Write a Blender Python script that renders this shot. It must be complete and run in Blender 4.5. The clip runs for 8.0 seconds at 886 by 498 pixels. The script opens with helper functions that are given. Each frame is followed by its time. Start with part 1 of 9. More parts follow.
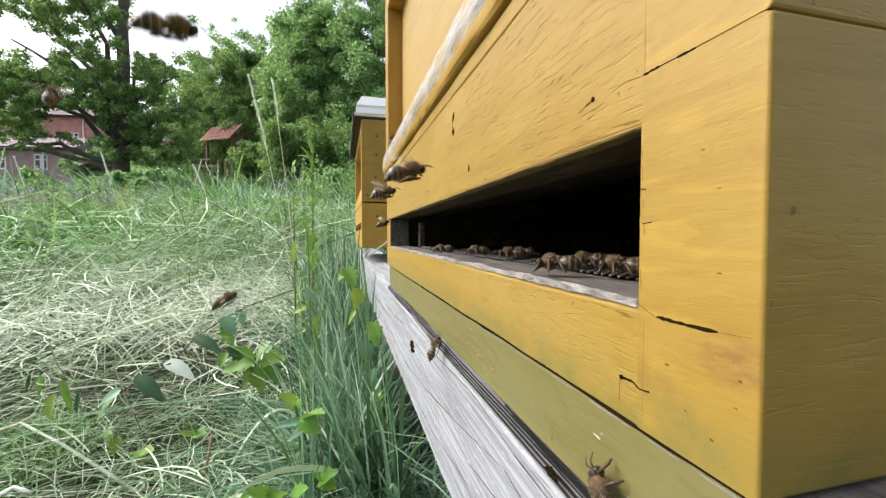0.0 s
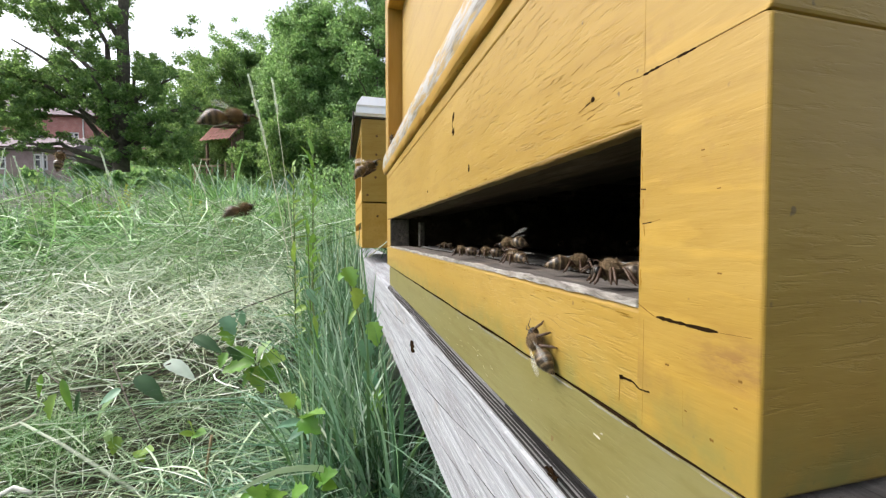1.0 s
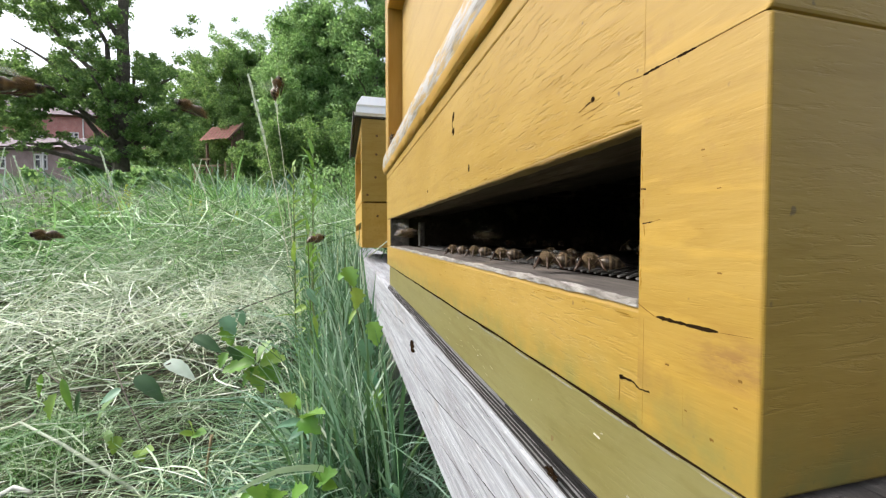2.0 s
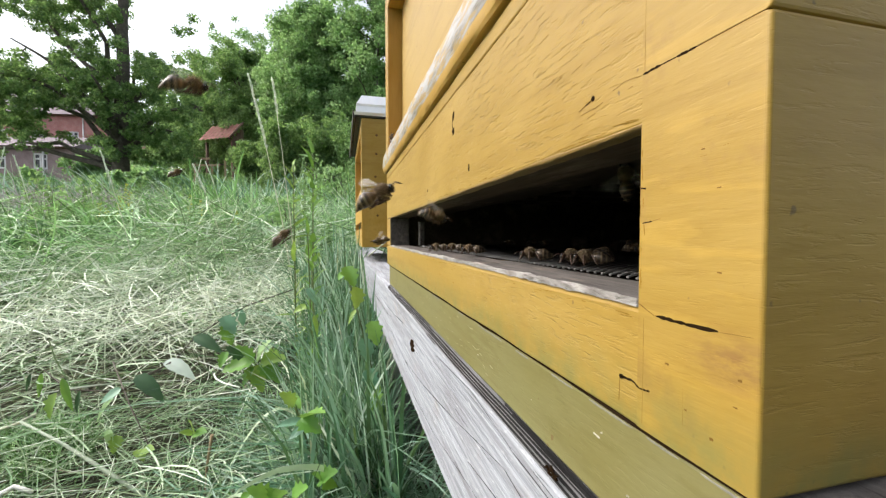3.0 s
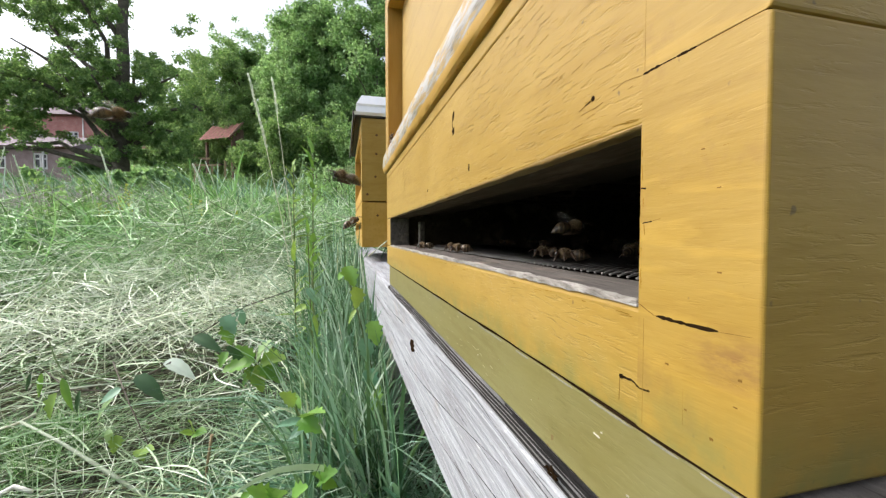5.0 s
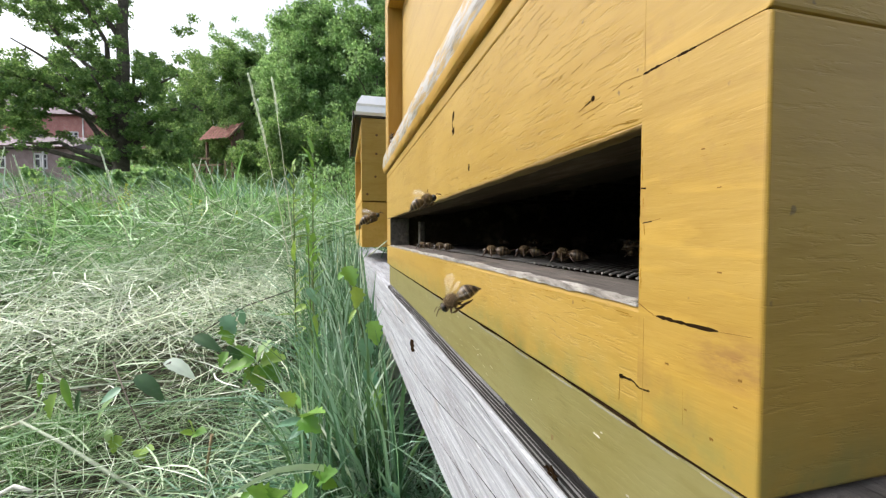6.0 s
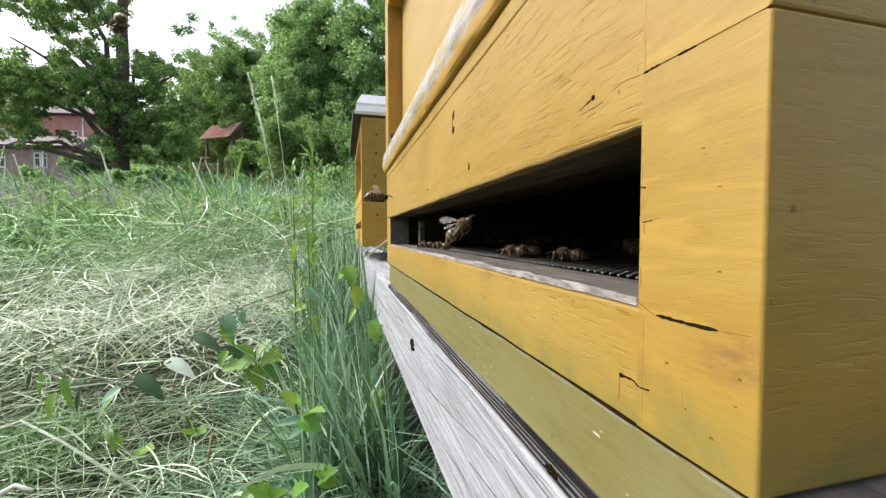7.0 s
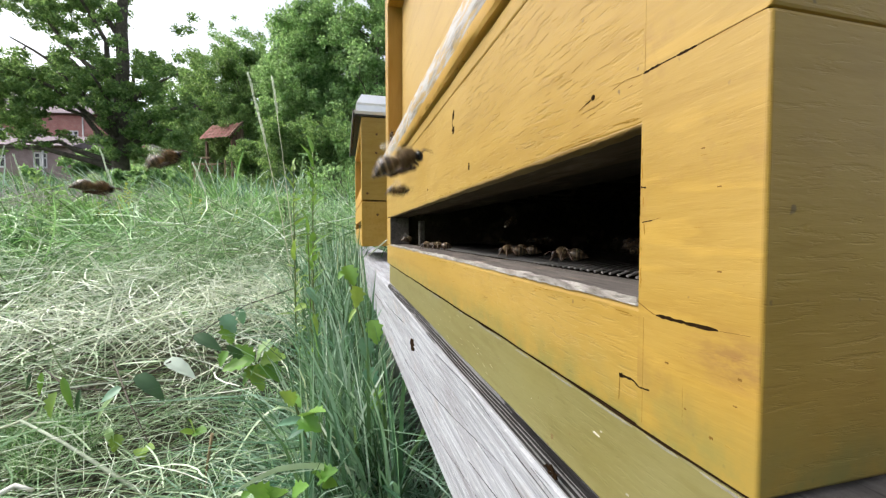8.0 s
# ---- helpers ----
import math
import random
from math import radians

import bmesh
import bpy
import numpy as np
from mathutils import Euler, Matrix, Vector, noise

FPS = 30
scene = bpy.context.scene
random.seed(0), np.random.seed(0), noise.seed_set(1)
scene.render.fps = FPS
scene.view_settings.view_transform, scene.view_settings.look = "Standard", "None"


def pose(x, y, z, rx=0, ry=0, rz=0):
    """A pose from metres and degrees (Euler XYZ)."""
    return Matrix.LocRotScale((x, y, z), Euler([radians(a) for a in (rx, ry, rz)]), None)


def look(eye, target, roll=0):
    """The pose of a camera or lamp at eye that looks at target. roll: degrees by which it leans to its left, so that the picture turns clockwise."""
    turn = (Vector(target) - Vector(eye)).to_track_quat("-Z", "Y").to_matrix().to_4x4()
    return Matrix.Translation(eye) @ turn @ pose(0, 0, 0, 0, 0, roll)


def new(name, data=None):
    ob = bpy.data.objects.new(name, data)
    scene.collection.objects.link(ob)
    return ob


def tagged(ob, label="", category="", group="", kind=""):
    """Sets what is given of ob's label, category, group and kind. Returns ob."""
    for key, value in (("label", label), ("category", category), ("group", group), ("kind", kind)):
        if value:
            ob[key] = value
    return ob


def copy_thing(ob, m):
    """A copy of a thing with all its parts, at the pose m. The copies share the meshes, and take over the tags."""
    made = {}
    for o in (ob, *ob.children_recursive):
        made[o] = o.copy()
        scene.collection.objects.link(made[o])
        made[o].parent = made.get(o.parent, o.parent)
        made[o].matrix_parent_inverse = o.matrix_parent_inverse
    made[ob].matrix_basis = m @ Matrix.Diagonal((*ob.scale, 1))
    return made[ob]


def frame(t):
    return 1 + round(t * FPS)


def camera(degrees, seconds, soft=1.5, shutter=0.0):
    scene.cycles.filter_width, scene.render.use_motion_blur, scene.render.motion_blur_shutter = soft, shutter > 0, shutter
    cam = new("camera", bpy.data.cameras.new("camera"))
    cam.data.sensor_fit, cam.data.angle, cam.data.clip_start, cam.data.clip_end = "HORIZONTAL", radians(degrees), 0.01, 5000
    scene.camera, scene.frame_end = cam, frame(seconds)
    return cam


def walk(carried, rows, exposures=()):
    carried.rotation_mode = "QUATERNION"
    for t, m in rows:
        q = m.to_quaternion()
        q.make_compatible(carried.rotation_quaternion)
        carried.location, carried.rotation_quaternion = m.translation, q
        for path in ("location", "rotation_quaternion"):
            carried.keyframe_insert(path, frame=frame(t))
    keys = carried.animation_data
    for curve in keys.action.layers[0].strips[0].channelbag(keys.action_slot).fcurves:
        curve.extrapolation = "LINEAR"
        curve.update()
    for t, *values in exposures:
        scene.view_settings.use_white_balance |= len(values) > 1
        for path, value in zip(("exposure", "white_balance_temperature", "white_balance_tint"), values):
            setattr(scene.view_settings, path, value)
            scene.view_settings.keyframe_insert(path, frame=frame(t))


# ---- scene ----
from collections import defaultdict
from math import cos, pi, sin

# camera: a hand's width off the hive front, almost still, nodding by a fraction of a degree
cam = camera(96.64, 8.0, soft=1.3, shutter=0.2)
walk(cam, [
    (0.0, pose(0, 0, 0.30, 88.08, 0, -14.2)),
    (1.5, pose(0, 0, 0.30, 88.08, 0, -14.2)),
    (3.0, pose(0, 0, 0.30, 87.98, 0, -14.2)),
    (4.5, pose(0, 0, 0.30, 87.97, 0, -14.2)),
    (6.5, pose(0, 0, 0.30, 87.95, 0, -14.2)),
    (7.0, pose(0, 0, 0.30, 87.85, 0, -14.2)),
    (8.0, pose(0, 0, 0.30, 87.84, 0, -14.2)),
], exposures=((0.0, 0.87, 6500, 10), (3.0, 0.87, 6500, 10), (3.5, 0.87, 5850, 15), (4.0, 0.87, 6400, 10), (4.5, 0.87, 6450, 10), (5.5, 0.87, 6500, 10), (8.0, 0.87, 6500, 10)))

# ---- light: a bright overcast sky, softly stronger from over the meadow ----
SUN_AZ = radians(-72)    # from +y towards +x
SUN_EL = radians(46)
world = bpy.data.worlds.new("overcast_sky")
scene.world = world
world.use_nodes = True
wn = world.node_tree
sky = wn.nodes.new("ShaderNodeTexSky")
sky.sky_type = "NISHITA"
sky.sun_disc = False
sky.sun_elevation = SUN_EL
sky.sun_rotation = SUN_AZ
sky.dust_density = 4.0
sky.air_density = 1.0
grey = wn.nodes.new("ShaderNodeHueSaturation")
grey.inputs["Saturation"].default_value = 0.42
wn.links.new(sky.outputs[0], grey.inputs["Color"])
wn.links.new(grey.outputs[0], wn.nodes["Background"].inputs["Color"])
wn.nodes["Background"].inputs["Strength"].default_value = 0.17
lamp = bpy.data.lights.new("sun", "SUN")
lamp.energy = 1.3
lamp.angle = radians(25)
lamp.color = (1.0, 0.95, 0.88)
sun = new("sun", lamp)
sun.matrix_basis = look((0, 0, 0), (-sin(SUN_AZ) * cos(SUN_EL), -cos(SUN_AZ) * cos(SUN_EL), -sin(SUN_EL)))
scene.view_settings.exposure = 0.87

# ---- materials ----
class Nodes:
    """A small writer of node materials."""

    def __init__(self, name):
        self.mat = bpy.data.materials.new(name)
        self.mat.use_nodes = True
        self.t = self.mat.node_tree
        self.bsdf = self.t.nodes["Principled BSDF"]
        self.out = self.t.nodes["Material Output"]

    def add(self, kind, **props):
        n = self.t.nodes.new(kind)
        for k, v in props.items():
            n.inputs[k.replace("_", " ")].default_value = v
        return n

    def link(self, a, b):
        self.t.links.new(a, b)

    def coords(self, scale=(1, 1, 1), turn=(0, 0, 0)):
        tc = self.t.nodes.new("ShaderNodeTexCoord")
        mp = self.t.nodes.new("ShaderNodeMapping")
        mp.inputs["Scale"].default_value = scale
        mp.inputs["Rotation"].default_value = turn
        self.link(tc.outputs["Object"], mp.inputs[0])
        return mp.outputs[0]

    def noise(self, vec, scale, detail=4, rough=0.55, distort=0.0):
        n = self.add("ShaderNodeTexNoise", Scale=scale, Detail=detail, Roughness=rough, Distortion=distort)
        if vec is not None:
            self.link(vec, n.inputs["Vector"])
        return n.outputs["Fac"]

    def ramp(self, fac, *stops):
        r = self.t.nodes.new("ShaderNodeValToRGB")
        els = r.color_ramp.elements
        while len(els) < len(stops):
            els.new(0.5)
        for e, (p, c) in zip(els, stops):
            e.position = p
            e.color = (*c, 1) if len(c) == 3 else c
        self.link(fac, r.inputs[0])
        return r.outputs[0]

    def mask(self, fac, lo, hi):
        return self.ramp(fac, (lo, (0, 0, 0)), (hi, (1, 1, 1)))

    def mix(self, fac, a, b, mode="MIX"):
        m = self.t.nodes.new("ShaderNodeMix")
        m.data_type = "RGBA"
        m.blend_type = mode
        for sock, v in ((m.inputs[0], fac), (m.inputs[6], a), (m.inputs[7], b)):
            if isinstance(v, (int, float)):
                sock.default_value = v
            elif isinstance(v, tuple):
                sock.default_value = (*v, 1)
            else:
                self.link(v, sock)
        return m.outputs[2]

    def bump(self, height, strength, distance, below=None):
        b = self.add("ShaderNodeBump", Strength=strength, Distance=distance)
        self.link(height, b.inputs["Height"])
        if below is not None:
            self.link(below, b.inputs["Normal"])
        return b.outputs[0]

    def done(self, color, rough=0.6, normal=None, **props):
        if isinstance(color, tuple):
            self.bsdf.inputs["Base Color"].default_value = (*color, 1)
        else:
            self.link(color, self.bsdf.inputs["Base Color"])
        if isinstance(rough, (int, float)):
            self.bsdf.inputs["Roughness"].default_value = rough
        else:
            self.link(rough, self.bsdf.inputs["Roughness"])
        if normal is not None:
            self.link(normal, self.bsdf.inputs["Normal"])
        for k, v in props.items():
            self.bsdf.inputs[k.replace("_", " ")].default_value = v
        return self.mat


def painted_wood(name, base, along, worn=0.0, dirt=0.3, bump=0.35, broad=0.0, algae=False, bare=1.0, stain=None, grain=0.2, fine=1150, opens=(0.45, 0.70), sunk=0.00045):
    """Brushed paint on planed spruce: raised grain along one axis, small chips, faint stains."""
    n = Nodes(name)
    st = {"y": (1, 0.09, 1), "x": (0.09, 1, 1), "z": (1, 1, 0.09)}[along]
    g = n.noise(n.coords(tuple(c if c == 1 else 0.13 for c in st)), 430, 4, 0.6, 0.25)
    dent = n.mask(n.noise(n.coords(tuple(c if c == 1 else 0.13 for c in st)), fine, 4, 0.62, 0.35), 0.54, 0.72)
    # the grain stands open in some places only; elsewhere the paint lies smooth
    open_grain = n.ramp(n.noise(n.coords(tuple(c if c == 1 else 0.45 for c in st)), 34, 3, 0.55), (opens[0], (0.12, 0.12, 0.12)), (opens[1], (1.0, 1.0, 1.0)))
    dent = n.mix(1.0, dent, open_grain, "MULTIPLY")
    g2 = n.noise(n.coords(tuple(c if c == 1 else 0.24 for c in st)), 260, 4, 0.6, 0.3)
    cloud = n.noise(n.coords(tuple(c if c == 1 else 0.4 for c in st)), 30, 5, 0.62)
    spots = n.noise(n.coords(), 330, 2, 0.5)
    rings = n.noise(n.coords(tuple(c if c == 1 else 0.06 for c in st)), 150, 3, 0.55, 0.5)
    dark = tuple(c * k for c, k in zip(base, (0.74, 0.68, 0.5)))
    pale = tuple(min(1, c * k + a) for c, k, a in zip(base, (1.1, 1.1, 1.2), (0.02, 0.03, 0.03)))
    col = n.mix(n.mask(cloud, 0.3, 0.75), tuple(c * k for c, k in zip(base, (0.93, 0.90, 0.82))), pale)
    col = n.mix(n.mix(1.0, n.mask(rings, 0.50, 0.66), (0.38, 0.38, 0.38), "MULTIPLY"), col, dark)
    col = n.mix(n.mix(1.0, n.mask(g2, 0.52, 0.72), (dirt, dirt, dirt), "MULTIPLY"), col, dark)
    col = n.mix(n.mix(1.0, n.mask(g, 0.62, 0.8), (0.5, 0.5, 0.5), "MULTIPLY"), col, dark)
    col = n.mix(n.mask(spots, 0.72, 0.78), col, (0.16, 0.10, 0.03))
    col = n.mix(n.mix(1.0, dent, (0.24 * grain,) * 3, "MULTIPLY"), col, tuple(c * k for c, k in zip(base, (0.46, 0.38, 0.30))))
    if broad:
        wave = n.noise(n.coords(tuple(c if c == 1 else 0.16 for c in st)), 260, 3, 0.5, 0.5)
        col = n.mix(n.mix(1.0, n.mask(wave, 0.54, 0.64), (broad, broad, broad), "MULTIPLY"), col, tuple(min(1.0, c * 1.36 + 0.012) for c in base))
        rust = n.noise(n.coords(), 75, 5, 0.65)
        col = n.mix(n.mix(1.0, n.mask(rust, 0.56, 0.72), (0.55, 0.55, 0.55), "MULTIPLY"), col, (0.24, 0.125, 0.03))
    if algae:
        # a film of green growth that creeps up from the wet bottom edge in patches
        tc = n.t.nodes.new("ShaderNodeTexCoord")
        sep = n.t.nodes.new("ShaderNodeSeparateXYZ")
        n.link(tc.outputs["Object"], sep.inputs[0])
        low = n.t.nodes.new("ShaderNodeMapRange")
        low.inputs["From Min"].default_value = 0.013
        low.inputs["From Max"].default_value = 0.0
        n.link(sep.outputs["Z"], low.inputs["Value"])
        film = n.mix(1.0, n.mask(n.noise(n.coords(), 110, 4, 0.6), 0.3, 0.65), low.outputs[0], "MULTIPLY")
        col = n.mix(n.mix(1.0, film, (0.9, 0.9, 0.9), "MULTIPLY"), col, (0.18, 0.175, 0.05))
    if worn:
        w = n.noise(n.coords(tuple(c if c == 1 else 0.16 for c in st)), 300, 5, 0.62, 0.3)
        tone = n.noise(n.coords(tuple(c if c == 1 else 0.12 for c in st)), 420, 4, 0.6)
        chip = n.ramp(tone, *[(p, tuple(bare * v for v in c)) for p, c in ((0.30, (0.20, 0.16, 0.11)), (0.44, (0.42, 0.39, 0.35)), (0.60, (0.58, 0.575, 0.575)))])
        col = n.mix(n.mask(w, 0.58 - worn * 0.3, 0.66 - worn * 0.3), col, chip)
    if stain:
        # rusty run-off soaked into the paint round one place
        tc = n.t.nodes.new("ShaderNodeTexCoord")
        mp = n.t.nodes.new("ShaderNodeMapping")
        mp.inputs["Scale"].default_value = (1.0, 0.55, 1.0)
        n.link(tc.outputs["Object"], mp.inputs[0])
        far = n.t.nodes.new("ShaderNodeVectorMath")
        far.operation = "DISTANCE"
        far.inputs[1].default_value = (0.0, stain[0] * 0.55, stain[1])
        n.link(mp.outputs[0], far.inputs[0])
        near = n.t.nodes.new("ShaderNodeMapRange")
        near.inputs["From Min"].default_value = stain[2]
        near.inputs["From Max"].default_value = 0.0
        n.link(far.outputs["Value"], near.inputs["Value"])
        soak = n.mix(1.0, n.mask(n.noise(n.coords((1, 0.4, 1)), 420, 5, 0.65), 0.36, 0.58), near.outputs[0], "MULTIPLY")
        col = n.mix(n.mix(1.0, soak, (0.9, 0.9, 0.9), "MULTIPLY"), col, (0.20, 0.095, 0.03))
    nb = n.bump(g, bump * 0.6, 0.0006, n.bump(g2, bump * 0.32, 0.0012))
    flip = n.mix(1.0, (1.0, 1.0, 1.0), dent, "SUBTRACT")
    nb = n.bump(flip, min(1.0, grain), sunk, nb)
    return n.done(col, n.ramp(cloud, (0.2, (0.42, 0.42, 0.42)), (0.8, (0.6, 0.6, 0.6))), nb)


def bare_wood(name, pale, mid, dark, along="y", scale=1.0, bump=0.6, rough=0.85, stretch=0.05, crack=(0.55, 0.72), stain=0.35):
    """Weathered silver-grey timber with open grain and checks."""
    n = Nodes(name)
    st = {"y": (1, stretch, 1), "x": (stretch, 1, 1), "z": (1, 1, stretch)}[along]
    g = n.noise(n.coords(st), 300 * scale, 6, 0.65, 0.8)
    g2 = n.noise(n.coords(st), 70 * scale, 4, 0.6, 1.5)
    cloud = n.noise(n.coords(), 14 * scale, 5, 0.6)
    blot = n.noise(n.coords((1, 0.4, 1)), 45 * scale, 4, 0.6)
    col = n.mix(n.mask(g2, 0.35, 0.65), pale, mid)
    col = n.mix(n.mask(g, *crack), col, dark)
    col = n.mix(n.mix(1.0, n.mask(cloud, 0.5, 0.75), (0.5, 0.5, 0.5), "MULTIPLY"), col, mid)
    col = n.mix(n.mix(1.0, n.mask(blot, 0.54, 0.68), (stain, stain, stain), "MULTIPLY"), col, (0.34, 0.27, 0.21))
    nb = n.bump(g, bump, 0.0012, n.bump(g2, bump, 0.002))
    return n.done(col, rough, nb, Specular_IOR_Level=0.12)


def silver_wood(name):
    """Sun-bleached beam: long pale streaks, hair-fine open grain, a few brown stains."""
    n = Nodes(name)
    fine = n.noise(n.coords((1, 0.03, 1)), 1500, 4, 0.6, 0.3)
    streak = n.noise(n.coords((1, 0.022, 1)), 420, 5, 0.62, 0.6)
    band = n.noise(n.coords((1, 0.06, 1)), 90, 4, 0.6, 1.2)
    flake = n.noise(n.coords((1, 0.22, 1)), 520, 4, 0.7, 0.5)
    blot = n.noise(n.coords((1, 0.35, 1)), 38, 5, 0.62)
    col = n.ramp(streak, (0.25, (0.20, 0.205, 0.225)), (0.43, (0.31, 0.32, 0.35)), (0.60, (0.43, 0.445, 0.485)), (0.8, (0.54, 0.56, 0.61)))
    col = n.mix(n.mix(1.0, n.mask(band, 0.46, 0.62), (0.65, 0.65, 0.65), "MULTIPLY"), col, (0.25, 0.245, 0.26))
    col = n.mix(n.mix(1.0, n.mask(fine, 0.55, 0.72), (0.62, 0.62, 0.62), "MULTIPLY"), col, (0.12, 0.113, 0.113))
    col = n.mix(n.mix(1.0, n.mask(flake, 0.58, 0.70), (0.6, 0.6, 0.6), "MULTIPLY"), col, (0.62, 0.63, 0.66))
    col = n.mix(n.mix(1.0, n.mask(blot, 0.58, 0.74), (0.5, 0.5, 0.5), "MULTIPLY"), col, (0.33, 0.255, 0.20))
    nb = n.bump(fine, 0.5, 0.0006, n.bump(streak, 0.6, 0.0016))
    return n.done(col, 0.85, nb, Specular_IOR_Level=0.2)


def leaf_material(name, stops, rough=0.5, through_light=0.35, glow=(0.30, 0.48, 0.12), single=False):
    """Foliage or grass: each blade or leaf has its own shade, some light comes through."""
    n = Nodes(name)
    pick = n.t.nodes.new("ShaderNodeObjectInfo" if single else "ShaderNodeNewGeometry")
    col = n.ramp(pick.outputs["Random" if single else "Random Per Island"], *stops)
    var = n.noise(n.coords(), 60, 2, 0.5)
    col = n.mix(n.mix(1.0, n.mask(var, 0.4, 0.7), (0.3, 0.3, 0.3), "MULTIPLY"), col, tuple(c * 0.6 for c in stops[0][1]))
    n.done(col, rough)
    tr = n.t.nodes.new("ShaderNodeBsdfTranslucent")
    n.link(n.mix(0.5, col, glow, "MIX"), tr.inputs["Color"])
    mixer = n.t.nodes.new("ShaderNodeMixShader")
    mixer.inputs[0].default_value = through_light
    n.link(n.bsdf.outputs[0], mixer.inputs[1])
    n.link(tr.outputs[0], mixer.inputs[2])
    n.link(mixer.outputs[0], n.out.inputs["Surface"])
    return n.mat


def plain(name, base, rough=0.6, var=0.25, scale=40, bump=0.15, metal=0.0, depth=0.0005, gloss=0.5):
    n = Nodes(name)
    a = n.noise(n.coords(), scale, 5, 0.6)
    b = n.noise(n.coords(), scale * 7, 3, 0.6)
    col = n.mix(n.mask(a, 0.35, 0.7), base, tuple(c * (1 - var) for c in base))
    col = n.mix(n.mix(1.0, n.mask(b, 0.5, 0.7), (var, var, var), "MULTIPLY"), col, tuple(c * 0.5 for c in base))
    return n.done(col, rough, n.bump(b, bump, depth), Metallic=metal, Specular_IOR_Level=gloss)


YELLOW = (0.352, 0.215, 0.027)
M_FRONT = painted_wood("yellow_paint_front", YELLOW, "y", bump=0.42, dirt=0.42, algae=True, grain=0.75)
M_UPPER = painted_wood("yellow_paint_upper_board", YELLOW, "y", bump=0.42, dirt=0.42, grain=0.9, fine=860, opens=(0.36, 0.64), sunk=0.00055)
# orange hue, plus brightness for the extra light the second hive catches
M_HIVE = painted_wood("light_lifted_orange_yellow_paint", (0.43, 0.252, 0.033), "y", bump=0.25, dirt=0.3)
M_JOINT = painted_wood("yellow_paint_joint", YELLOW, "y", bump=0.22, broad=0.4, dirt=0.5, algae=True, stain=(0.0035, 0.0175, 0.0055))
M_SIDE = painted_wood("yellow_paint_side", YELLOW, "x", bump=0.26, dirt=0.45, algae=True, grain=0.32, fine=700, opens=(0.32, 0.66), sunk=0.00045)
M_POST = painted_wood("yellow_paint_post", (0.37, 0.212, 0.032), "z", dirt=0.15, bump=0.2)
M_PANEL = painted_wood("yellow_paint_panel", (0.40, 0.26, 0.062), "y", dirt=0.12, bump=0.15)
M_LEDGE = painted_wood("yellow_paint_ledge", (0.50, 0.29, 0.05), "y", worn=0.0)
M_CHIPPED = painted_wood("chipped_ledge_paint", (0.36, 0.235, 0.07), "y", worn=0.52, dirt=0.6, bare=0.62)
M_OLIVE = painted_wood("olive_paint", (0.188, 0.162, 0.050), "y", dirt=0.5, bump=0.25, grain=0.4)
M_SILL = bare_wood("worn_sill_wood", (0.17, 0.15, 0.138), (0.10, 0.09, 0.083), (0.04, 0.034, 0.03), scale=2.0, stretch=0.12)
M_BEAM = silver_wood("silver_weathered_beam")
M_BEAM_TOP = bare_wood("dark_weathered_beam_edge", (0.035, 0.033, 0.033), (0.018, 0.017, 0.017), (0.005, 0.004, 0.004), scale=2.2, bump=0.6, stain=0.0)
M_RIDGE = bare_wood("grey_weathered_ridge", (0.25, 0.25, 0.258), (0.16, 0.158, 0.162), (0.05, 0.046, 0.045), scale=2.2, bump=0.6, stain=0.0)
# slot underside and inner wood: colour darkened for the shade inside the hive
M_UNDER = bare_wood("shaded_slot_underside", (0.105, 0.074, 0.048), (0.068, 0.047, 0.031), (0.022, 0.016, 0.011), scale=1.5)
M_INNER = bare_wood("shade_dark_inner_wood", (0.060, 0.045, 0.032), (0.04, 0.03, 0.02), (0.015, 0.011, 0.008))
M_CRACK = plain("dark_open_crack", (0.022, 0.013, 0.007), 0.95, gloss=0.0)
M_EDGE_WORN = bare_wood("worn_sill_edge", (0.44, 0.41, 0.385), (0.20, 0.182, 0.168), (0.11, 0.092, 0.075), scale=3.2, stretch=0.22)
M_LIP = painted_wood("worn_slot_lip", (0.25, 0.15, 0.032), "y", dirt=0.8, grain=0.9)
M_CHIP = bare_wood("bare_wood_edge", (0.60, 0.565, 0.54), (0.36, 0.335, 0.31), (0.12, 0.105, 0.09), scale=2.0)
M_WIRE = plain("dull_floor_wire", (0.27, 0.26, 0.25), 0.5, metal=0.2)
M_ZINC = plain("pale_zinc_sheet", (0.95, 0.955, 0.97), 0.3, 0.08, 20, 0.05, metal=0.5)
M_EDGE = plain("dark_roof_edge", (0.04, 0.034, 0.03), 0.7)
M_NAIL = plain("rusty_nail_head", (0.16, 0.08, 0.025), 0.7, metal=0.3)
M_SOIL = plain("litter_soil", (0.062, 0.065, 0.032), 0.95, 0.5, 9, 0.8, depth=0.02)
M_BARK = plain("grey_brown_bark", (0.165, 0.145, 0.115), 0.9, 0.5, 14, 1.0, depth=0.03)
M_GRASS = leaf_material("meadow_grass", ((0.0, (0.015, 0.065, 0.014)), (0.4, (0.115, 0.315, 0.085)), (0.70, (0.39, 0.71, 0.28)), (1.0, (0.76, 0.93, 0.62))), 0.42, 0.30)
M_GLAUCOUS = leaf_material("glaucous_blade", ((0.0, (0.10, 0.19, 0.105)), (0.6, (0.24, 0.38, 0.26)), (1.0, (0.50, 0.62, 0.50))), 0.45, 0.3, (0.25, 0.42, 0.2))
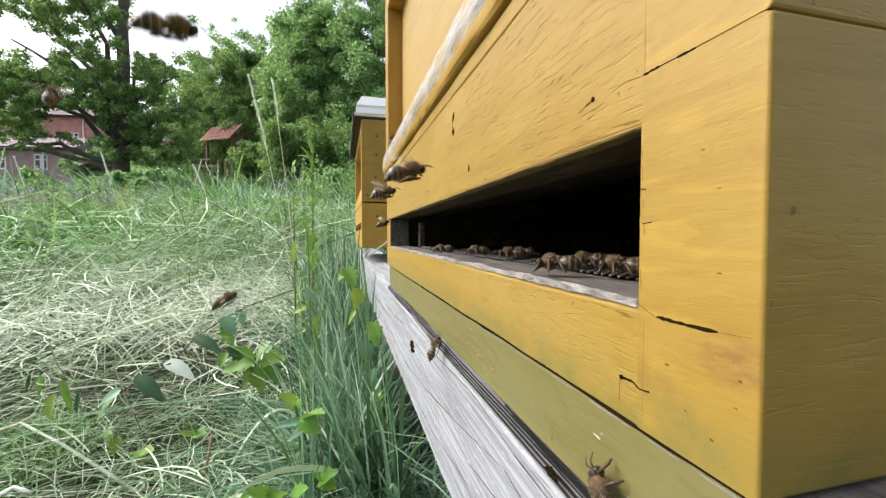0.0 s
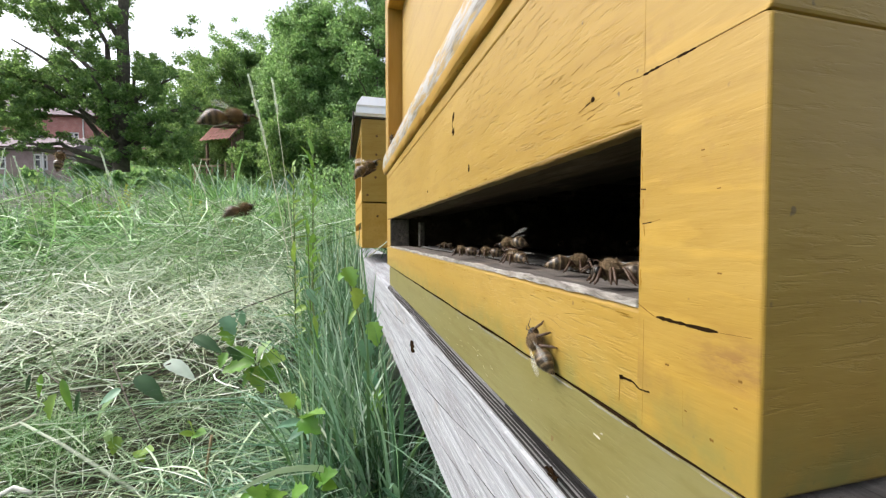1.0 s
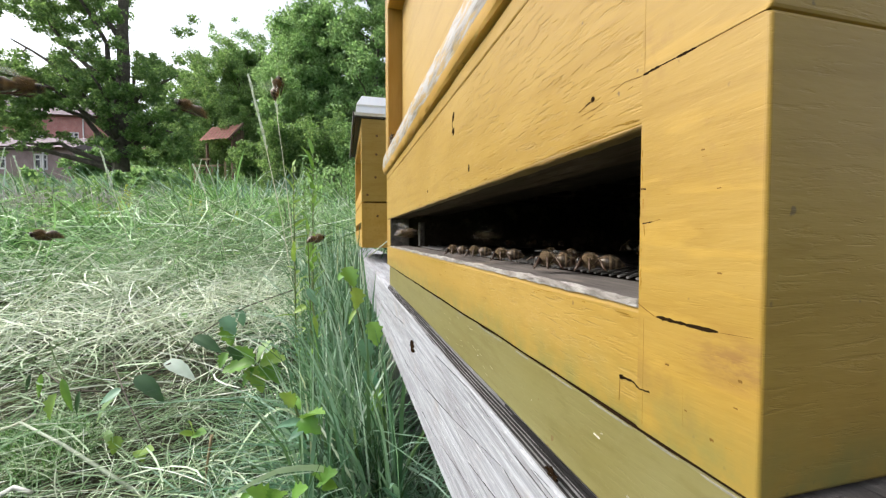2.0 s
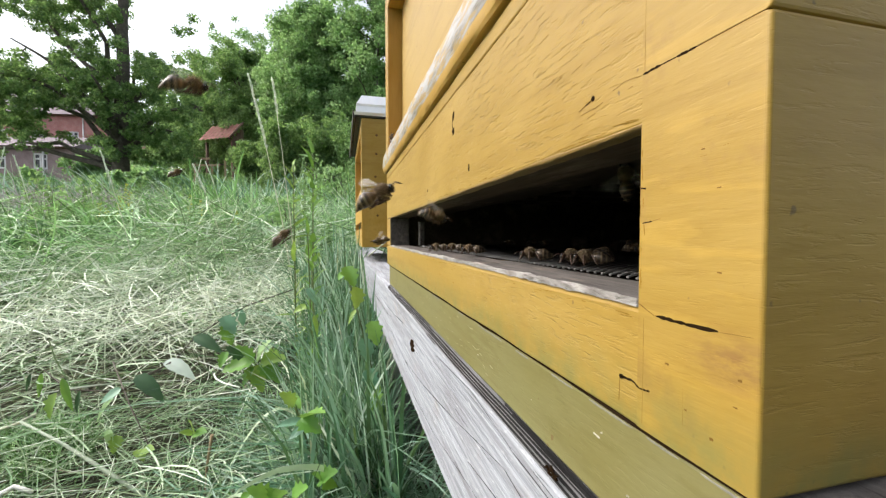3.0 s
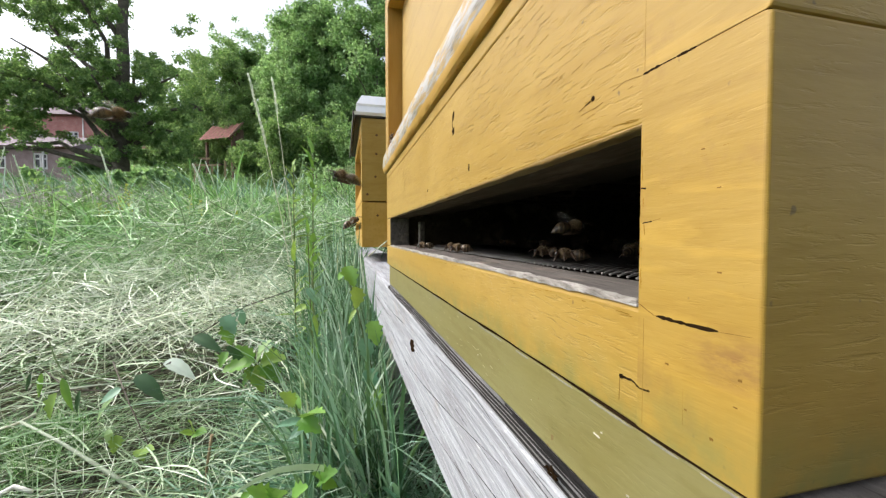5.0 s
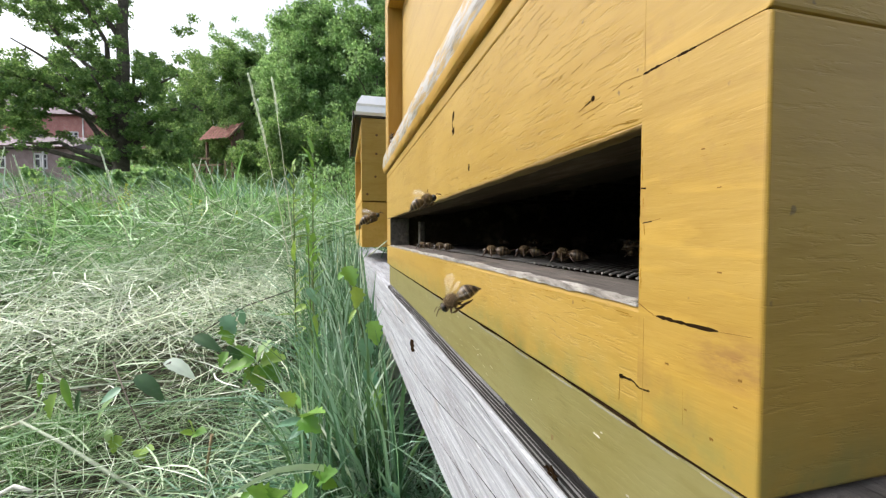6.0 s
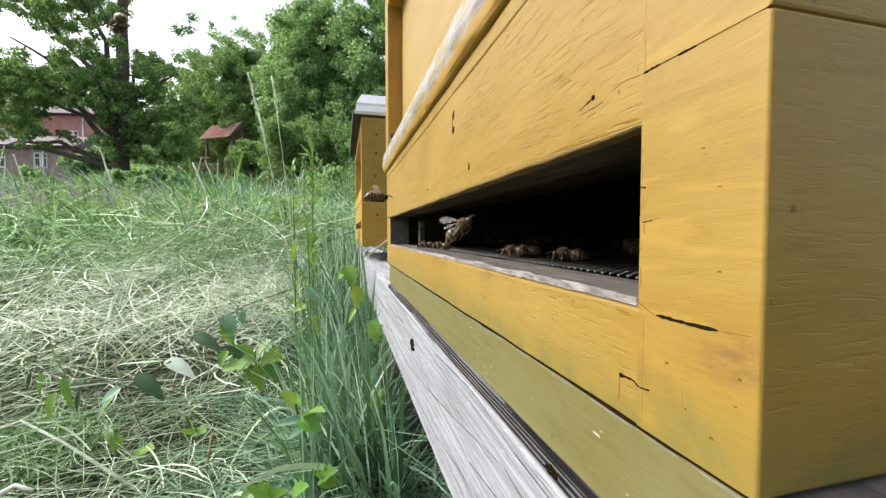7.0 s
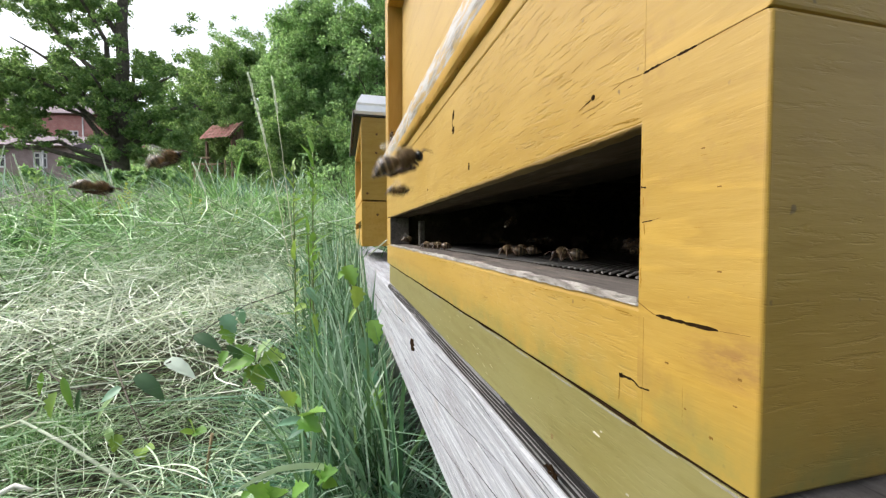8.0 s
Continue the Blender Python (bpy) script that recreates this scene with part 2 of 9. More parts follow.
M_SEDGE = leaf_material("blue_green_grass", ((0.0, (0.014, 0.052, 0.027)), (0.45, (0.08, 0.215, 0.13)), (0.76, (0.36, 0.58, 0.44)), (0.95, (0.62, 0.77, 0.66)), (1.0, (0.70, 0.70, 0.50))))
M_HAY = leaf_material("cut_hay", ((0.0, (0.09, 0.17, 0.06)), (0.3, (0.19, 0.37, 0.17)), (0.52, (0.32, 0.43, 0.24)), (0.74, (0.48, 0.63, 0.41)), (0.91, (0.69, 0.80, 0.61)), (1.0, (0.92, 0.97, 0.88))), 0.6, 0.2, (0.5, 0.5, 0.3))
M_LILAC = leaf_material("lilac_seed_heads", ((0.0, (0.22, 0.24, 0.18)), (0.5, (0.40, 0.36, 0.36)), (1.0, (0.58, 0.50, 0.54))), 0.7, 0.2, (0.5, 0.42, 0.45))
M_STRAW = leaf_material("pale_straw", ((0.0, (0.56, 0.66, 0.46)), (0.5, (0.76, 0.82, 0.64)), (1.0, (0.90, 0.94, 0.84))), 0.5, 0.1, (0.7, 0.7, 0.5))
M_LEAF = leaf_material("ground_plant_leaf", ((0.0, (0.04, 0.13, 0.045)), (0.4, (0.075, 0.23, 0.05)), (0.75, (0.16, 0.37, 0.07)), (1.0, (0.30, 0.50, 0.13))), 0.35, 0.28, (0.36, 0.60, 0.10), single=True)
M_LEAF_BRIGHT = leaf_material("bright_vine_leaf", ((0.0, (0.11, 0.27, 0.045)), (0.5, (0.17, 0.37, 0.065)), (1.0, (0.25, 0.46, 0.10))), 0.42, 0.32, (0.40, 0.62, 0.10), single=True)
M_LEAF_DARK = leaf_material("dark_vine_leaf", ((0.0, (0.035, 0.085, 0.035)), (1.0, (0.065, 0.15, 0.055))), 0.35, 0.15, (0.12, 0.25, 0.06), single=True)
M_LEAF_BLUE = leaf_material("bluish_vine_leaf", ((0.0, (0.10, 0.25, 0.15)), (1.0, (0.19, 0.37, 0.24))), 0.38, 0.25, (0.25, 0.45, 0.20), single=True)
M_LEAF_YELLOW = leaf_material("yellow_green_vine_leaf", ((0.0, (0.19, 0.33, 0.05)), (1.0, (0.29, 0.44, 0.09))), 0.45, 0.3, (0.42, 0.60, 0.10), single=True)
M_LEAF_PALE = leaf_material("pale_green_vine_leaf", ((0.0, (0.30, 0.46, 0.20)), (1.0, (0.42, 0.58, 0.30))), 0.5, 0.3, (0.5, 0.68, 0.3), single=True)
M_LEAF_WHITE = leaf_material("silvery_leaf_underside", ((0.0, (0.55, 0.66, 0.58)), (1.0, (0.66, 0.76, 0.68))), 0.5, 0.25, (0.6, 0.7, 0.55), single=True)
M_STEM_DARK = plain("dark_brown_stem", (0.075, 0.06, 0.04), 0.7)
# thatch, like the soil, is darkened to deepen the shade between the straws
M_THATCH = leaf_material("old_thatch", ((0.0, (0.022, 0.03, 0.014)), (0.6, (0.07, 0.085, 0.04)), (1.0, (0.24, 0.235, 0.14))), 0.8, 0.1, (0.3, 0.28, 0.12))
M_STEM = plain("green_stem", (0.12, 0.17, 0.05), 0.6)
M_TREE = leaf_material("dark_tree_leaf", ((0.0, (0.055, 0.125, 0.055)), (0.6, (0.14, 0.27, 0.105)), (1.0, (0.35, 0.50, 0.20))), 0.5, 0.55, (0.36, 0.54, 0.12))
M_WOOD_LEAF = leaf_material("bright_tree_leaf", ((0.0, (0.07, 0.17, 0.065)), (0.5, (0.20, 0.38, 0.145)), (1.0, (0.44, 0.62, 0.31))), 0.5, 0.5, (0.46, 0.67, 0.20))
M_SEED = plain("pale_seed_head", (0.64, 0.66, 0.50), 0.8)
M_UMBEL = plain("whitish_flowers", (0.62, 0.68, 0.60), 0.8)
M_FLOWER = plain("yellow_flower", (0.58, 0.62, 0.08), 0.6)
M_WHITE = plain("white_window_paint", (0.80, 0.80, 0.80), 0.5)
M_GLASS = plain("dark_window_glass", (0.03, 0.035, 0.04), 0.08)
M_ROOF = plain("mauve_roof_tiles", (0.24, 0.185, 0.21), 0.8, 0.3, 3)
M_TILE = plain("red_clay_tile", (0.62, 0.31, 0.27), 0.7, 0.25, 12)
M_SHEDWOOD = plain("brown_shed_boards", (0.16, 0.10, 0.065), 0.85, 0.4, 8)
M_LATH = plain("pale_rough_lath", (0.34, 0.26, 0.15), 0.8, 0.3, 10)


def brick_material(name, one, two, joint):
    n = Nodes(name)
    b = n.t.nodes.new("ShaderNodeTexBrick")
    b.inputs["Scale"].default_value = 4.0
    b.inputs["Color1"].default_value = (*one, 1)
    b.inputs["Color2"].default_value = (*two, 1)
    b.inputs["Mortar"].default_value = (*joint, 1)
    b.inputs["Mortar Size"].default_value = 0.015
    n.link(n.coords(turn=(pi / 2, 0, 0)), b.inputs["Vector"])
    v = n.noise(n.coords(), 1.5, 4)
    return n.done(n.mix(n.mask(v, 0.35, 0.7), b.outputs["Color"], tuple(0.85 * c for c in two)), 0.85)


M_BRICK = brick_material("pink_brick_facade", (0.52, 0.25, 0.215), (0.44, 0.20, 0.18), (0.46, 0.37, 0.35))
M_BRICK_GREY = brick_material("greyish_brick_facade", (0.36, 0.27, 0.265), (0.30, 0.22, 0.22), (0.38, 0.34, 0.33))

# ---- builders ----
def part(name, bm, material, parent=None, label=""):
    """Links a bmesh (or a mesh) as one object under a thing."""
    if isinstance(bm, bmesh.types.BMesh):
        me = bpy.data.meshes.new(name)
        bm.to_mesh(me)
        bm.free()
    else:
        me = bm
    if material is not None and not me.materials:
        me.materials.append(material)
    ob = new(name, me)
    if parent is not None:
        ob.parent = parent
    if label:
        ob["label"] = label
    return ob


def thing(name, place, label, category, group="", kind=""):
    ob = new(name)
    ob.empty_display_size = 0.05
    ob.matrix_basis = place
    return tagged(ob, label, category, group, kind)


def shade(me, smooth=True):
    me.polygons.foreach_set("use_smooth", [smooth] * len(me.polygons))
    return me


def plank(x0, x1, y0, y1, z0, z1, along="y", edge=0.001, wear=0.0, seed=0, steps=0, corners=None):
    """A board with chamfered, slightly uneven edges."""
    rnd = random.Random(seed)
    ext = {"x": (x0, x1, y0, y1, z0, z1), "y": (y0, y1, x0, x1, z0, z1), "z": (z0, z1, x0, x1, y0, y1)}[along]
    a0, a1, b0, b1, c0, c1 = ext
    ring = []
    for k, (bs, cs, b, c) in enumerate(((1, 1, b0, c0), (-1, 1, b1, c0), (-1, -1, b1, c1), (1, -1, b0, c1))):
        e = corners[k] if corners else min(edge, (b1 - b0) * 0.45, (c1 - c0) * 0.45)
        q = 0.3 * e
        pts = [(b, c + cs * e), (b + bs * q, c + cs * q), (b + bs * e, c)]
        if (bs, cs) in ((-1, 1), (1, -1)):
            pts.reverse()
        ring += [(p, bs, cs) for p in pts]
    k = len(ring)
    steps = steps or (max(2, int((a1 - a0) / 0.012)) if wear else 1)
    verts, faces = [], []
    off = rnd.uniform(0, 90)
    bend = [(1 - sin(pi / 2 * (4 - q) / 4), 1 - cos(pi / 2 * (4 - q) / 4)) for q in range(5)] if corners else []
    stations = [a0 + corners[0] * b[0] for b in bend] if corners else [a0, a0 + e * 0.6]
    stations += [a0 + (a1 - a0) * i / steps for i in range(1, steps)] + [a1 - e * 0.6, a1]
    for si, a in enumerate(stations):
        tip = si in (0, len(stations) - 1)
        if corners and si < 5:
            tip = bend[si][1]
        for j, ((b, c), bs, cs) in enumerate(ring):
            w = wear * (0.5 + 0.8 * noise.noise((a * 60 + off, j // 3 * 7.3, off)) + 0.5 * noise.noise((a * 260 + off, j * 3.1, 2)))
            w = max(0.0, w)
            inset = tip * (e * 0.5 if not corners else (corners[0] * 0.95 if bs > 0 else 0.00004))
            bb, cc = b + bs * ((0 if corners else w) + inset), c + cs * (w + (inset if not corners else 0.00004 * tip))
            verts.append({"x": (a, bb, cc), "y": (bb, a, cc), "z": (bb, cc, a)}[along])
    for i in range(len(stations) - 1):
        for j in range(k):
            faces.append((i * k + j, i * k + (j + 1) % k, (i + 1) * k + (j + 1) % k, (i + 1) * k + j))
    faces.append(tuple(reversed(range(k))))
    faces.append(tuple((len(stations) - 1) * k + j for j in range(k)))
    bm = bmesh.new()
    vs = [bm.verts.new(v) for v in verts]
    for f in faces:
        bm.faces.new([vs[i] for i in f])
    bmesh.ops.recalc_face_normals(bm, faces=bm.faces[:])
    return bm


def tube(points, radii, sides=8):
    """A round tapered rod along a line of points."""
    bm = bmesh.new()
    rings = []
    pts = [Vector(p) for p in points]
    for i, p in enumerate(pts):
        d = (pts[min(i + 1, len(pts) - 1)] - pts[max(i - 1, 0)]).normalized()
        u = d.cross(Vector((0.31, 0.2, 0.93))).normalized()
        v = d.cross(u)
        rings.append([bm.verts.new(p + radii[i] * (cos(2 * pi * k / sides) * u + sin(2 * pi * k / sides) * v)) for k in range(sides)])
    for a, b in zip(rings, rings[1:]):
        for k in range(sides):
            bm.faces.new((a[k], a[(k + 1) % sides], b[(k + 1) % sides], b[k])).smooth = True
    bm.faces.new(list(reversed(rings[0])))
    bm.faces.new(rings[-1])
    bmesh.ops.recalc_face_normals(bm, faces=bm.faces[:])
    return bm


def join_into(bm, other):
    me = bpy.data.meshes.new("tmp")
    other.to_mesh(me)
    other.free()
    bm.from_mesh(me)
    bpy.data.meshes.remove(me)


def raw_mesh(name, verts, quads=None, tris=None, smooth=True):
    """A mesh from numpy arrays, quick for many blades and leaves."""
    me = bpy.data.meshes.new(name)
    verts = np.asarray(verts, dtype=np.float32).reshape(-1, 3)
    idx, sizes = [], []
    for arr, k in ((quads, 4), (tris, 3)):
        if arr is not None and len(arr):
            idx.append(np.asarray(arr, dtype=np.int32).reshape(-1))
            sizes.append(np.full(len(arr), k, dtype=np.int32))
    idx, sizes = np.concatenate(idx), np.concatenate(sizes)
    me.vertices.add(len(verts))
    me.vertices.foreach_set("co", verts.reshape(-1))
    me.loops.add(len(idx))
    me.loops.foreach_set("vertex_index", idx)
    me.polygons.add(len(sizes))
    me.polygons.foreach_set("loop_start", np.concatenate(([0], np.cumsum(sizes)[:-1])).astype(np.int32))
    me.polygons.foreach_set("loop_total", sizes)
    me.update(calc_edges=True)
    if smooth:
        shade(me)
    return me


# ---- ground ----
def ground_z(x, y):
    """The meadow: level under the hives, then a gentle rise."""
    x, y = np.asarray(x, float), np.asarray(y, float)
    s = y - 0.9
    rise = 0.11 * 0.35 * np.log1p(np.exp(np.clip(s / 0.35, -40, 40)))
    rise = np.where(s > 12, 0.11 * s, rise)
    bumps = 0.012 * np.sin(x * 5.1 + 1.3 * np.sin(y * 3.7)) * np.cos(y * 4.3 + x) + 0.05 * np.sin(x * 0.9 + 2) * np.sin(y * 0.7) * np.clip(y / 4, 0, 1)
    return rise + bumps


def build_ground():
    g = np.sinh(np.linspace(-1, 1, 150) * 6.2) / np.sinh(6.2)
    xs, ys = g * 400, g * 400 + 0.8
    X, Y = np.meshgrid(xs, ys)
    Z = np.minimum(ground_z(X, Y), 9.0)
    n = len(xs)
    i = np.arange(n - 1)
    a = (i[:, None] * n + i[None, :]).reshape(-1)
    me = raw_mesh("ground", np.stack([X, Y, Z], -1), np.stack([a, a + 1, a + n + 1, a + n], -1))
    ob = part("ground", me, M_SOIL)
    tagged(ob, "litter-covered brown soil under the sloping meadow", "ground", kind="structure")


build_ground()
rng = np.random.default_rng(7)


def blades(name, x, y, h, lean, width, az=None, lift=0.0, droop=1.0):
    """Grass blades as tapered curved strips rooted at x, y."""
    n = len(x)
    az = rng.uniform(0, 2 * pi, n) if az is None else az
    face = az + rng.normal(0, 0.7, n) + pi / 2
    z0 = ground_z(x, y) - 0.01 + lift
    levels = np.array([0, 0.3, 0.6, 0.85, 1.0])
    wid = np.array([0.8, 1.0, 0.8, 0.45, 0.0])
    V = np.zeros((n, 9, 3))
    k = 0
    for s, w in zip(levels, wid):
        bend = lean * s ** (1.6 + droop * 0.4)
        zz = h * (s - 0.28 * droop * np.clip(lean / np.maximum(h, 1e-3), 0, 1.6) * s ** 2.4)
        cx, cy, cz = x + np.cos(az) * bend, y + np.sin(az) * bend, z0 + zz
        ox, oy = np.cos(face) * width * w / 2, np.sin(face) * width * w / 2
        if w > 0:
            V[:, k] = np.stack([cx - ox, cy - oy, cz], -1)
            V[:, k + 1] = np.stack([cx + ox, cy + oy, cz], -1)
            k += 2
        else:
            V[:, k] = np.stack([cx, cy, cz], -1)
    base = np.arange(n)[:, None] * 9
    quads = np.concatenate([base + np.array([[2 * j, 2 * j + 1, 2 * j + 3, 2 * j + 2]]) for j in range(3)])
    tris = base + np.array([[6, 7, 8]])
    return raw_mesh(name, V, quads, tris)


def strands(name, x, y, z, length, az, width, curl, slope):
    """Cut stalks lying about: long flat curved strips."""
    n = len(x)
    k = 7
    V = np.zeros((n, 2 * k, 3))
    tilt = rng.uniform(-0.9, 0.9, n)
    a = az - curl * 0.5
    cx, cy = x - np.cos(az) * length / 2, y - np.sin(az) * length / 2
    for i in range(k):
        s = i / (k - 1)
        cz = z + slope * length * (s - 0.5) + 0.10 * length * (0.25 - (s - 0.5) ** 2)
        w = width * (0.5 if i in (0, k - 1) else 1.0) / 2
        ox, oy, oz = -np.sin(a) * w * np.cos(tilt), np.cos(a) * w * np.cos(tilt), w * np.sin(tilt)
        V[:, 2 * i] = np.stack([cx - ox, cy - oy, cz - oz], -1)
        V[:, 2 * i + 1] = np.stack([cx + ox, cy + oy, cz + oz], -1)
        a = a + curl / (k - 1)
        cx, cy = cx + np.cos(a) * length / (k - 1), cy + np.sin(a) * length / (k - 1)
    base = np.arange(n)[:, None] * 2 * k
    quads = np.concatenate([base + np.array([[2 * j, 2 * j + 1, 2 * j + 3, 2 * j + 2]]) for j in range(k - 1)])
    return raw_mesh(name, V, quads)


def stuff(name, me, material, label, category):
    return tagged(part(name, me, material), label, category, kind="stuff")


def build_meadow():
    # mown hay between the camera and the standing grass
    n = 12000
    y = 0.1 + 2.4 * rng.random(n) ** 1.3
    x = -2.4 + 2.40 * rng.random(n)
    x -= np.where(x < -1.7, np.abs(rng.normal(0, 0.35, n)), 0)
    y += np.where(y > 1.9, rng.normal(0, 0.3, n), 0)
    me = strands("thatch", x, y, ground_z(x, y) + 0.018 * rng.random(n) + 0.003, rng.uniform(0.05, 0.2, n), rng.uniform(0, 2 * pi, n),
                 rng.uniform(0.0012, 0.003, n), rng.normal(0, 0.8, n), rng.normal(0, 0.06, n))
    stuff("old_thatch", me, M_THATCH, "brown old thatch, darkened as shade, at the bottom of the cut hay", "thatch")
    n = 13500
    y = 0.1 + 2.0 * rng.random(n) ** 1.2
    x = -2.4 + 2.36 * rng.random(n)
    keep = x < -0.03 - 0.16 * np.clip(1.0 - np.abs(y - 0.8), 0, 1) * rng.random(n)
    x -= np.where(x < -1.7, np.abs(rng.normal(0, 0.4, n)), 0)
    y += np.where(y > 1.75, rng.normal(0, 0.2, n), 0) - np.where((y < 0.3) & (x < -0.5), np.abs(rng.normal(0, 0.4, n)), 0)
    heap = np.sin(x * 13 + 2 * np.sin(y * 9)) * np.sin(y * 11 + 1.5 * np.sin(x * 7))
    keep &= rng.random(n) < 0.62 + 0.45 * heap
    x, y, heap = x[keep], y[keep], heap[keep]
    n = len(x)
    L = rng.uniform(0.05, 0.32, n) * np.clip(y / 0.9, 0.3, 1)
    lie = rng.normal(0.1, 1.5, n) + 1.2 * np.sin(x * 6 + y * 4)
    me = strands("hay", x, y, ground_z(x, y) + (0.055 + 0.035 * heap) * rng.random(n) ** 1.1 + 0.008, L, lie,
                 rng.uniform(0.0008, 0.0021, n) * (0.35 + 1.2 * np.clip(y, 0, 1.5)), rng.normal(0, 1.2, n), rng.normal(0, 0.36, n))
    stuff("cut_hay", me, M_HAY, "pale cut hay lying loose on the meadow", "hay")
    # longer straws on top, in all directions, some standing out
    n = 2000
    y = 0.64 + 1.5 * rng.random(n) ** 1.1
    x = -2.2 + 2.1 * rng.random(n)
    me = strands("straw", x, y, ground_z(x, y) + rng.uniform(0.03, 0.10, n), rng.uniform(0.05, 0.24, n), rng.uniform(0, 2 * pi, n),
                 rng.uniform(0.0007, 0.0019, n) * (0.4 + 0.9 * y), rng.normal(0, 0.9, n), rng.normal(0, 0.45, n))
    stuff("loose_straw", me, M_STRAW, "pale loose straws lying across the cut hay", "straw")
    n = 1500
    y, x = rng.uniform(0.85, 1.75, n), rng.uniform(-0.75, -0.07, n)
    me = strands("straw", x, y, ground_z(x, y) + rng.uniform(0.03, 0.10, n), rng.uniform(0.05, 0.22, n), rng.uniform(0, 2 * pi, n),
                 rng.uniform(0.0009, 0.0028, n), rng.normal(0, 0.8, n), rng.normal(0, 0.45, n))
    stuff("bleached_straw", me, M_STRAW, "bleached straw heaped loosely beside the long grass", "straw")
    n = 380
    y = 1.25 + 0.95 * rng.random(n)
    x = y * rng.uniform(-0.5, -0.02, n)
    me = strands("straw", x, y, ground_z(x, y) + rng.uniform(0.04, 0.16, n), rng.uniform(0.1, 0.35, n), rng.uniform(0, 2 * pi, n),
                 rng.uniform(0.0016, 0.0034, n), rng.normal(0, 0.9, n), rng.normal(0, 0.3, n))
    stuff("tossed_straw", me, M_HAY, "pale straw tossed over the grass beside the hives", "straw")
    n = 1300
    y, x = rng.uniform(0.34, 0.68, n), rng.uniform(-0.52, -0.04, n)
    me = strands("chaff", x, y, ground_z(x, y) + rng.uniform(0.012, 0.055, n), rng.uniform(0.03, 0.13, n), rng.uniform(0, 2 * pi, n),
                 rng.uniform(0.0005, 0.0013, n), rng.normal(0, 0.9, n), rng.normal(0, 0.2, n))
    stuff("short_hay", me, M_HAY, "short broken hay and green stems lying crosswise", "hay")
    # a cushion of fine green grass near the hives' path
    n = 1500
    r, a = 0.085 * np.sqrt(rng.random(n)), rng.uniform(0, 2 * pi, n)
    x, y = -0.385 + 0.9 * r * np.cos(a), 0.575 + r * np.sin(a)
    h = rng.uniform(0.03, 0.065, n)
    stuff("fine_grass", blades("fine_grass", x, y, h, h * rng.uniform(0.2, 0.9, n), rng.uniform(0.0010, 0.0022, n)), M_GRASS, "cushion of fine green grass in the hay", "grass")
    # short green regrowth through the hay
    n = 15000
    y = 0.15 + 2.6 * rng.random(n) ** 1.2
    x = -2.4 + 2.4 * rng.random(n)
    patch = np.clip(0.5 + 0.9 * np.sin(x * 4.1 + 1.0) * np.sin(y * 3.3 + x * 2) + 0.5 * (y - 1.1), 0.12, 1.3)
    h = (rng.uniform(0.03, 0.10, n) + 0.10 * np.clip(y - 1.1, 0, 1)) * patch + 0.015
    stuff("short_grass", blades("short_grass", x, y, h, h * rng.uniform(0.3, 1.4, n), rng.uniform(0.0016, 0.0045, n)),
          M_GRASS, "short green grass growing through the hay", "grass")
    # standing meadow grass on the rise, in tufts of uneven height
    n = 50000
    y = 1.7 + 11 * rng.random(n) ** 1.9
    x = -10.5 + 15 * rng.random(n)
    x = x * (0.25 + y / 12) - 0.2
    x += 0.10 * np.sin(y * 23 + 4 * np.sin(x * 5)) * (0.4 + y / 6)
    tall = np.clip((y - 1.55) / 1.1, 0.22, 1)
    tuft = 0.75 + 0.35 * np.sin(x * 2.3) * np.sin(y * 1.7 + x) + 0.3 * np.sin(x * 7.7 + 2) * np.sin(y * 6.1)
    h = tall * rng.uniform(0.14, 0.46, n) * np.clip(tuft, 0.35, 1.4) * np.where(rng.random(n) < 0.05, 1.4, 1.0)
    h = np.where((x > -0.5 * y) & (y < 2.9), 0.55 * h, h)
    az = rng.normal(pi, 1.3, n) + 1.2 * np.sin(x * 1.7 + y)
    stuff("meadow_grass", blades("meadow_grass", x, y, h, h * rng.uniform(0.25, 1.25, n), rng.uniform(0.006, 0.021, n) * (0.6 + y / 8), az),
          M_GRASS, "tall green meadow grass, uncut, on the rise", "grass")
    # dry stalks leaning through the standing grass
    n = 550
    y = 1.6 + 3.2 * rng.random(n) ** 1.5
    x = -1.0 * y + 1.15 * y * rng.random(n)
    me = strands("stalk", x, y, ground_z(x, y) + rng.uniform(0.08, 0.30, n) * np.clip((y - 1.2) / 1.2, 0.3, 1), rng.uniform(0.12, 0.42, n), rng.uniform(0, 2 * pi, n),
                 rng.uniform(0.0016, 0.0036, n), rng.normal(0, 0.9, n), rng.normal(0, 0.55, n))
    stuff("dry_stalks", me, M_HAY, "pale dry stalks leaning through the meadow grass", "stalks")
    # broad blades bent over and crossing, pale on the mown edge of the rise
    for name, n, side, material, label in (("bent_grass", 1300, -1.0, M_GRASS, "broad green blades bent over in the meadow"), ("flattened_grass", 1000, -0.45, M_HAY, "pale flattened blades crossing in the meadow")):
        y = 1.7 + 1.9 * rng.random(n) ** 1.3
        x = side * y + (0.1 - side) * y * rng.random(n)
        me = strands(name, x, y, ground_z(x, y) + rng.uniform(0.06, 0.27, n) * np.clip((y - 0.9) / 1.3, 0.3, 1), rng.uniform(0.12, 0.5, n), rng.uniform(0, 2 * pi, n),
                     rng.uniform(0.0025, 0.0062, n), rng.normal(0, 1.2, n), rng.normal(0, 0.45, n))
        stuff(name, me, material, label, "grass")
    # grass in flower, with a lilac haze of seed heads
    n = 700
    y = rng.normal(3.9, 0.3, n)
    x = rng.normal(-2.15, 0.28, n)
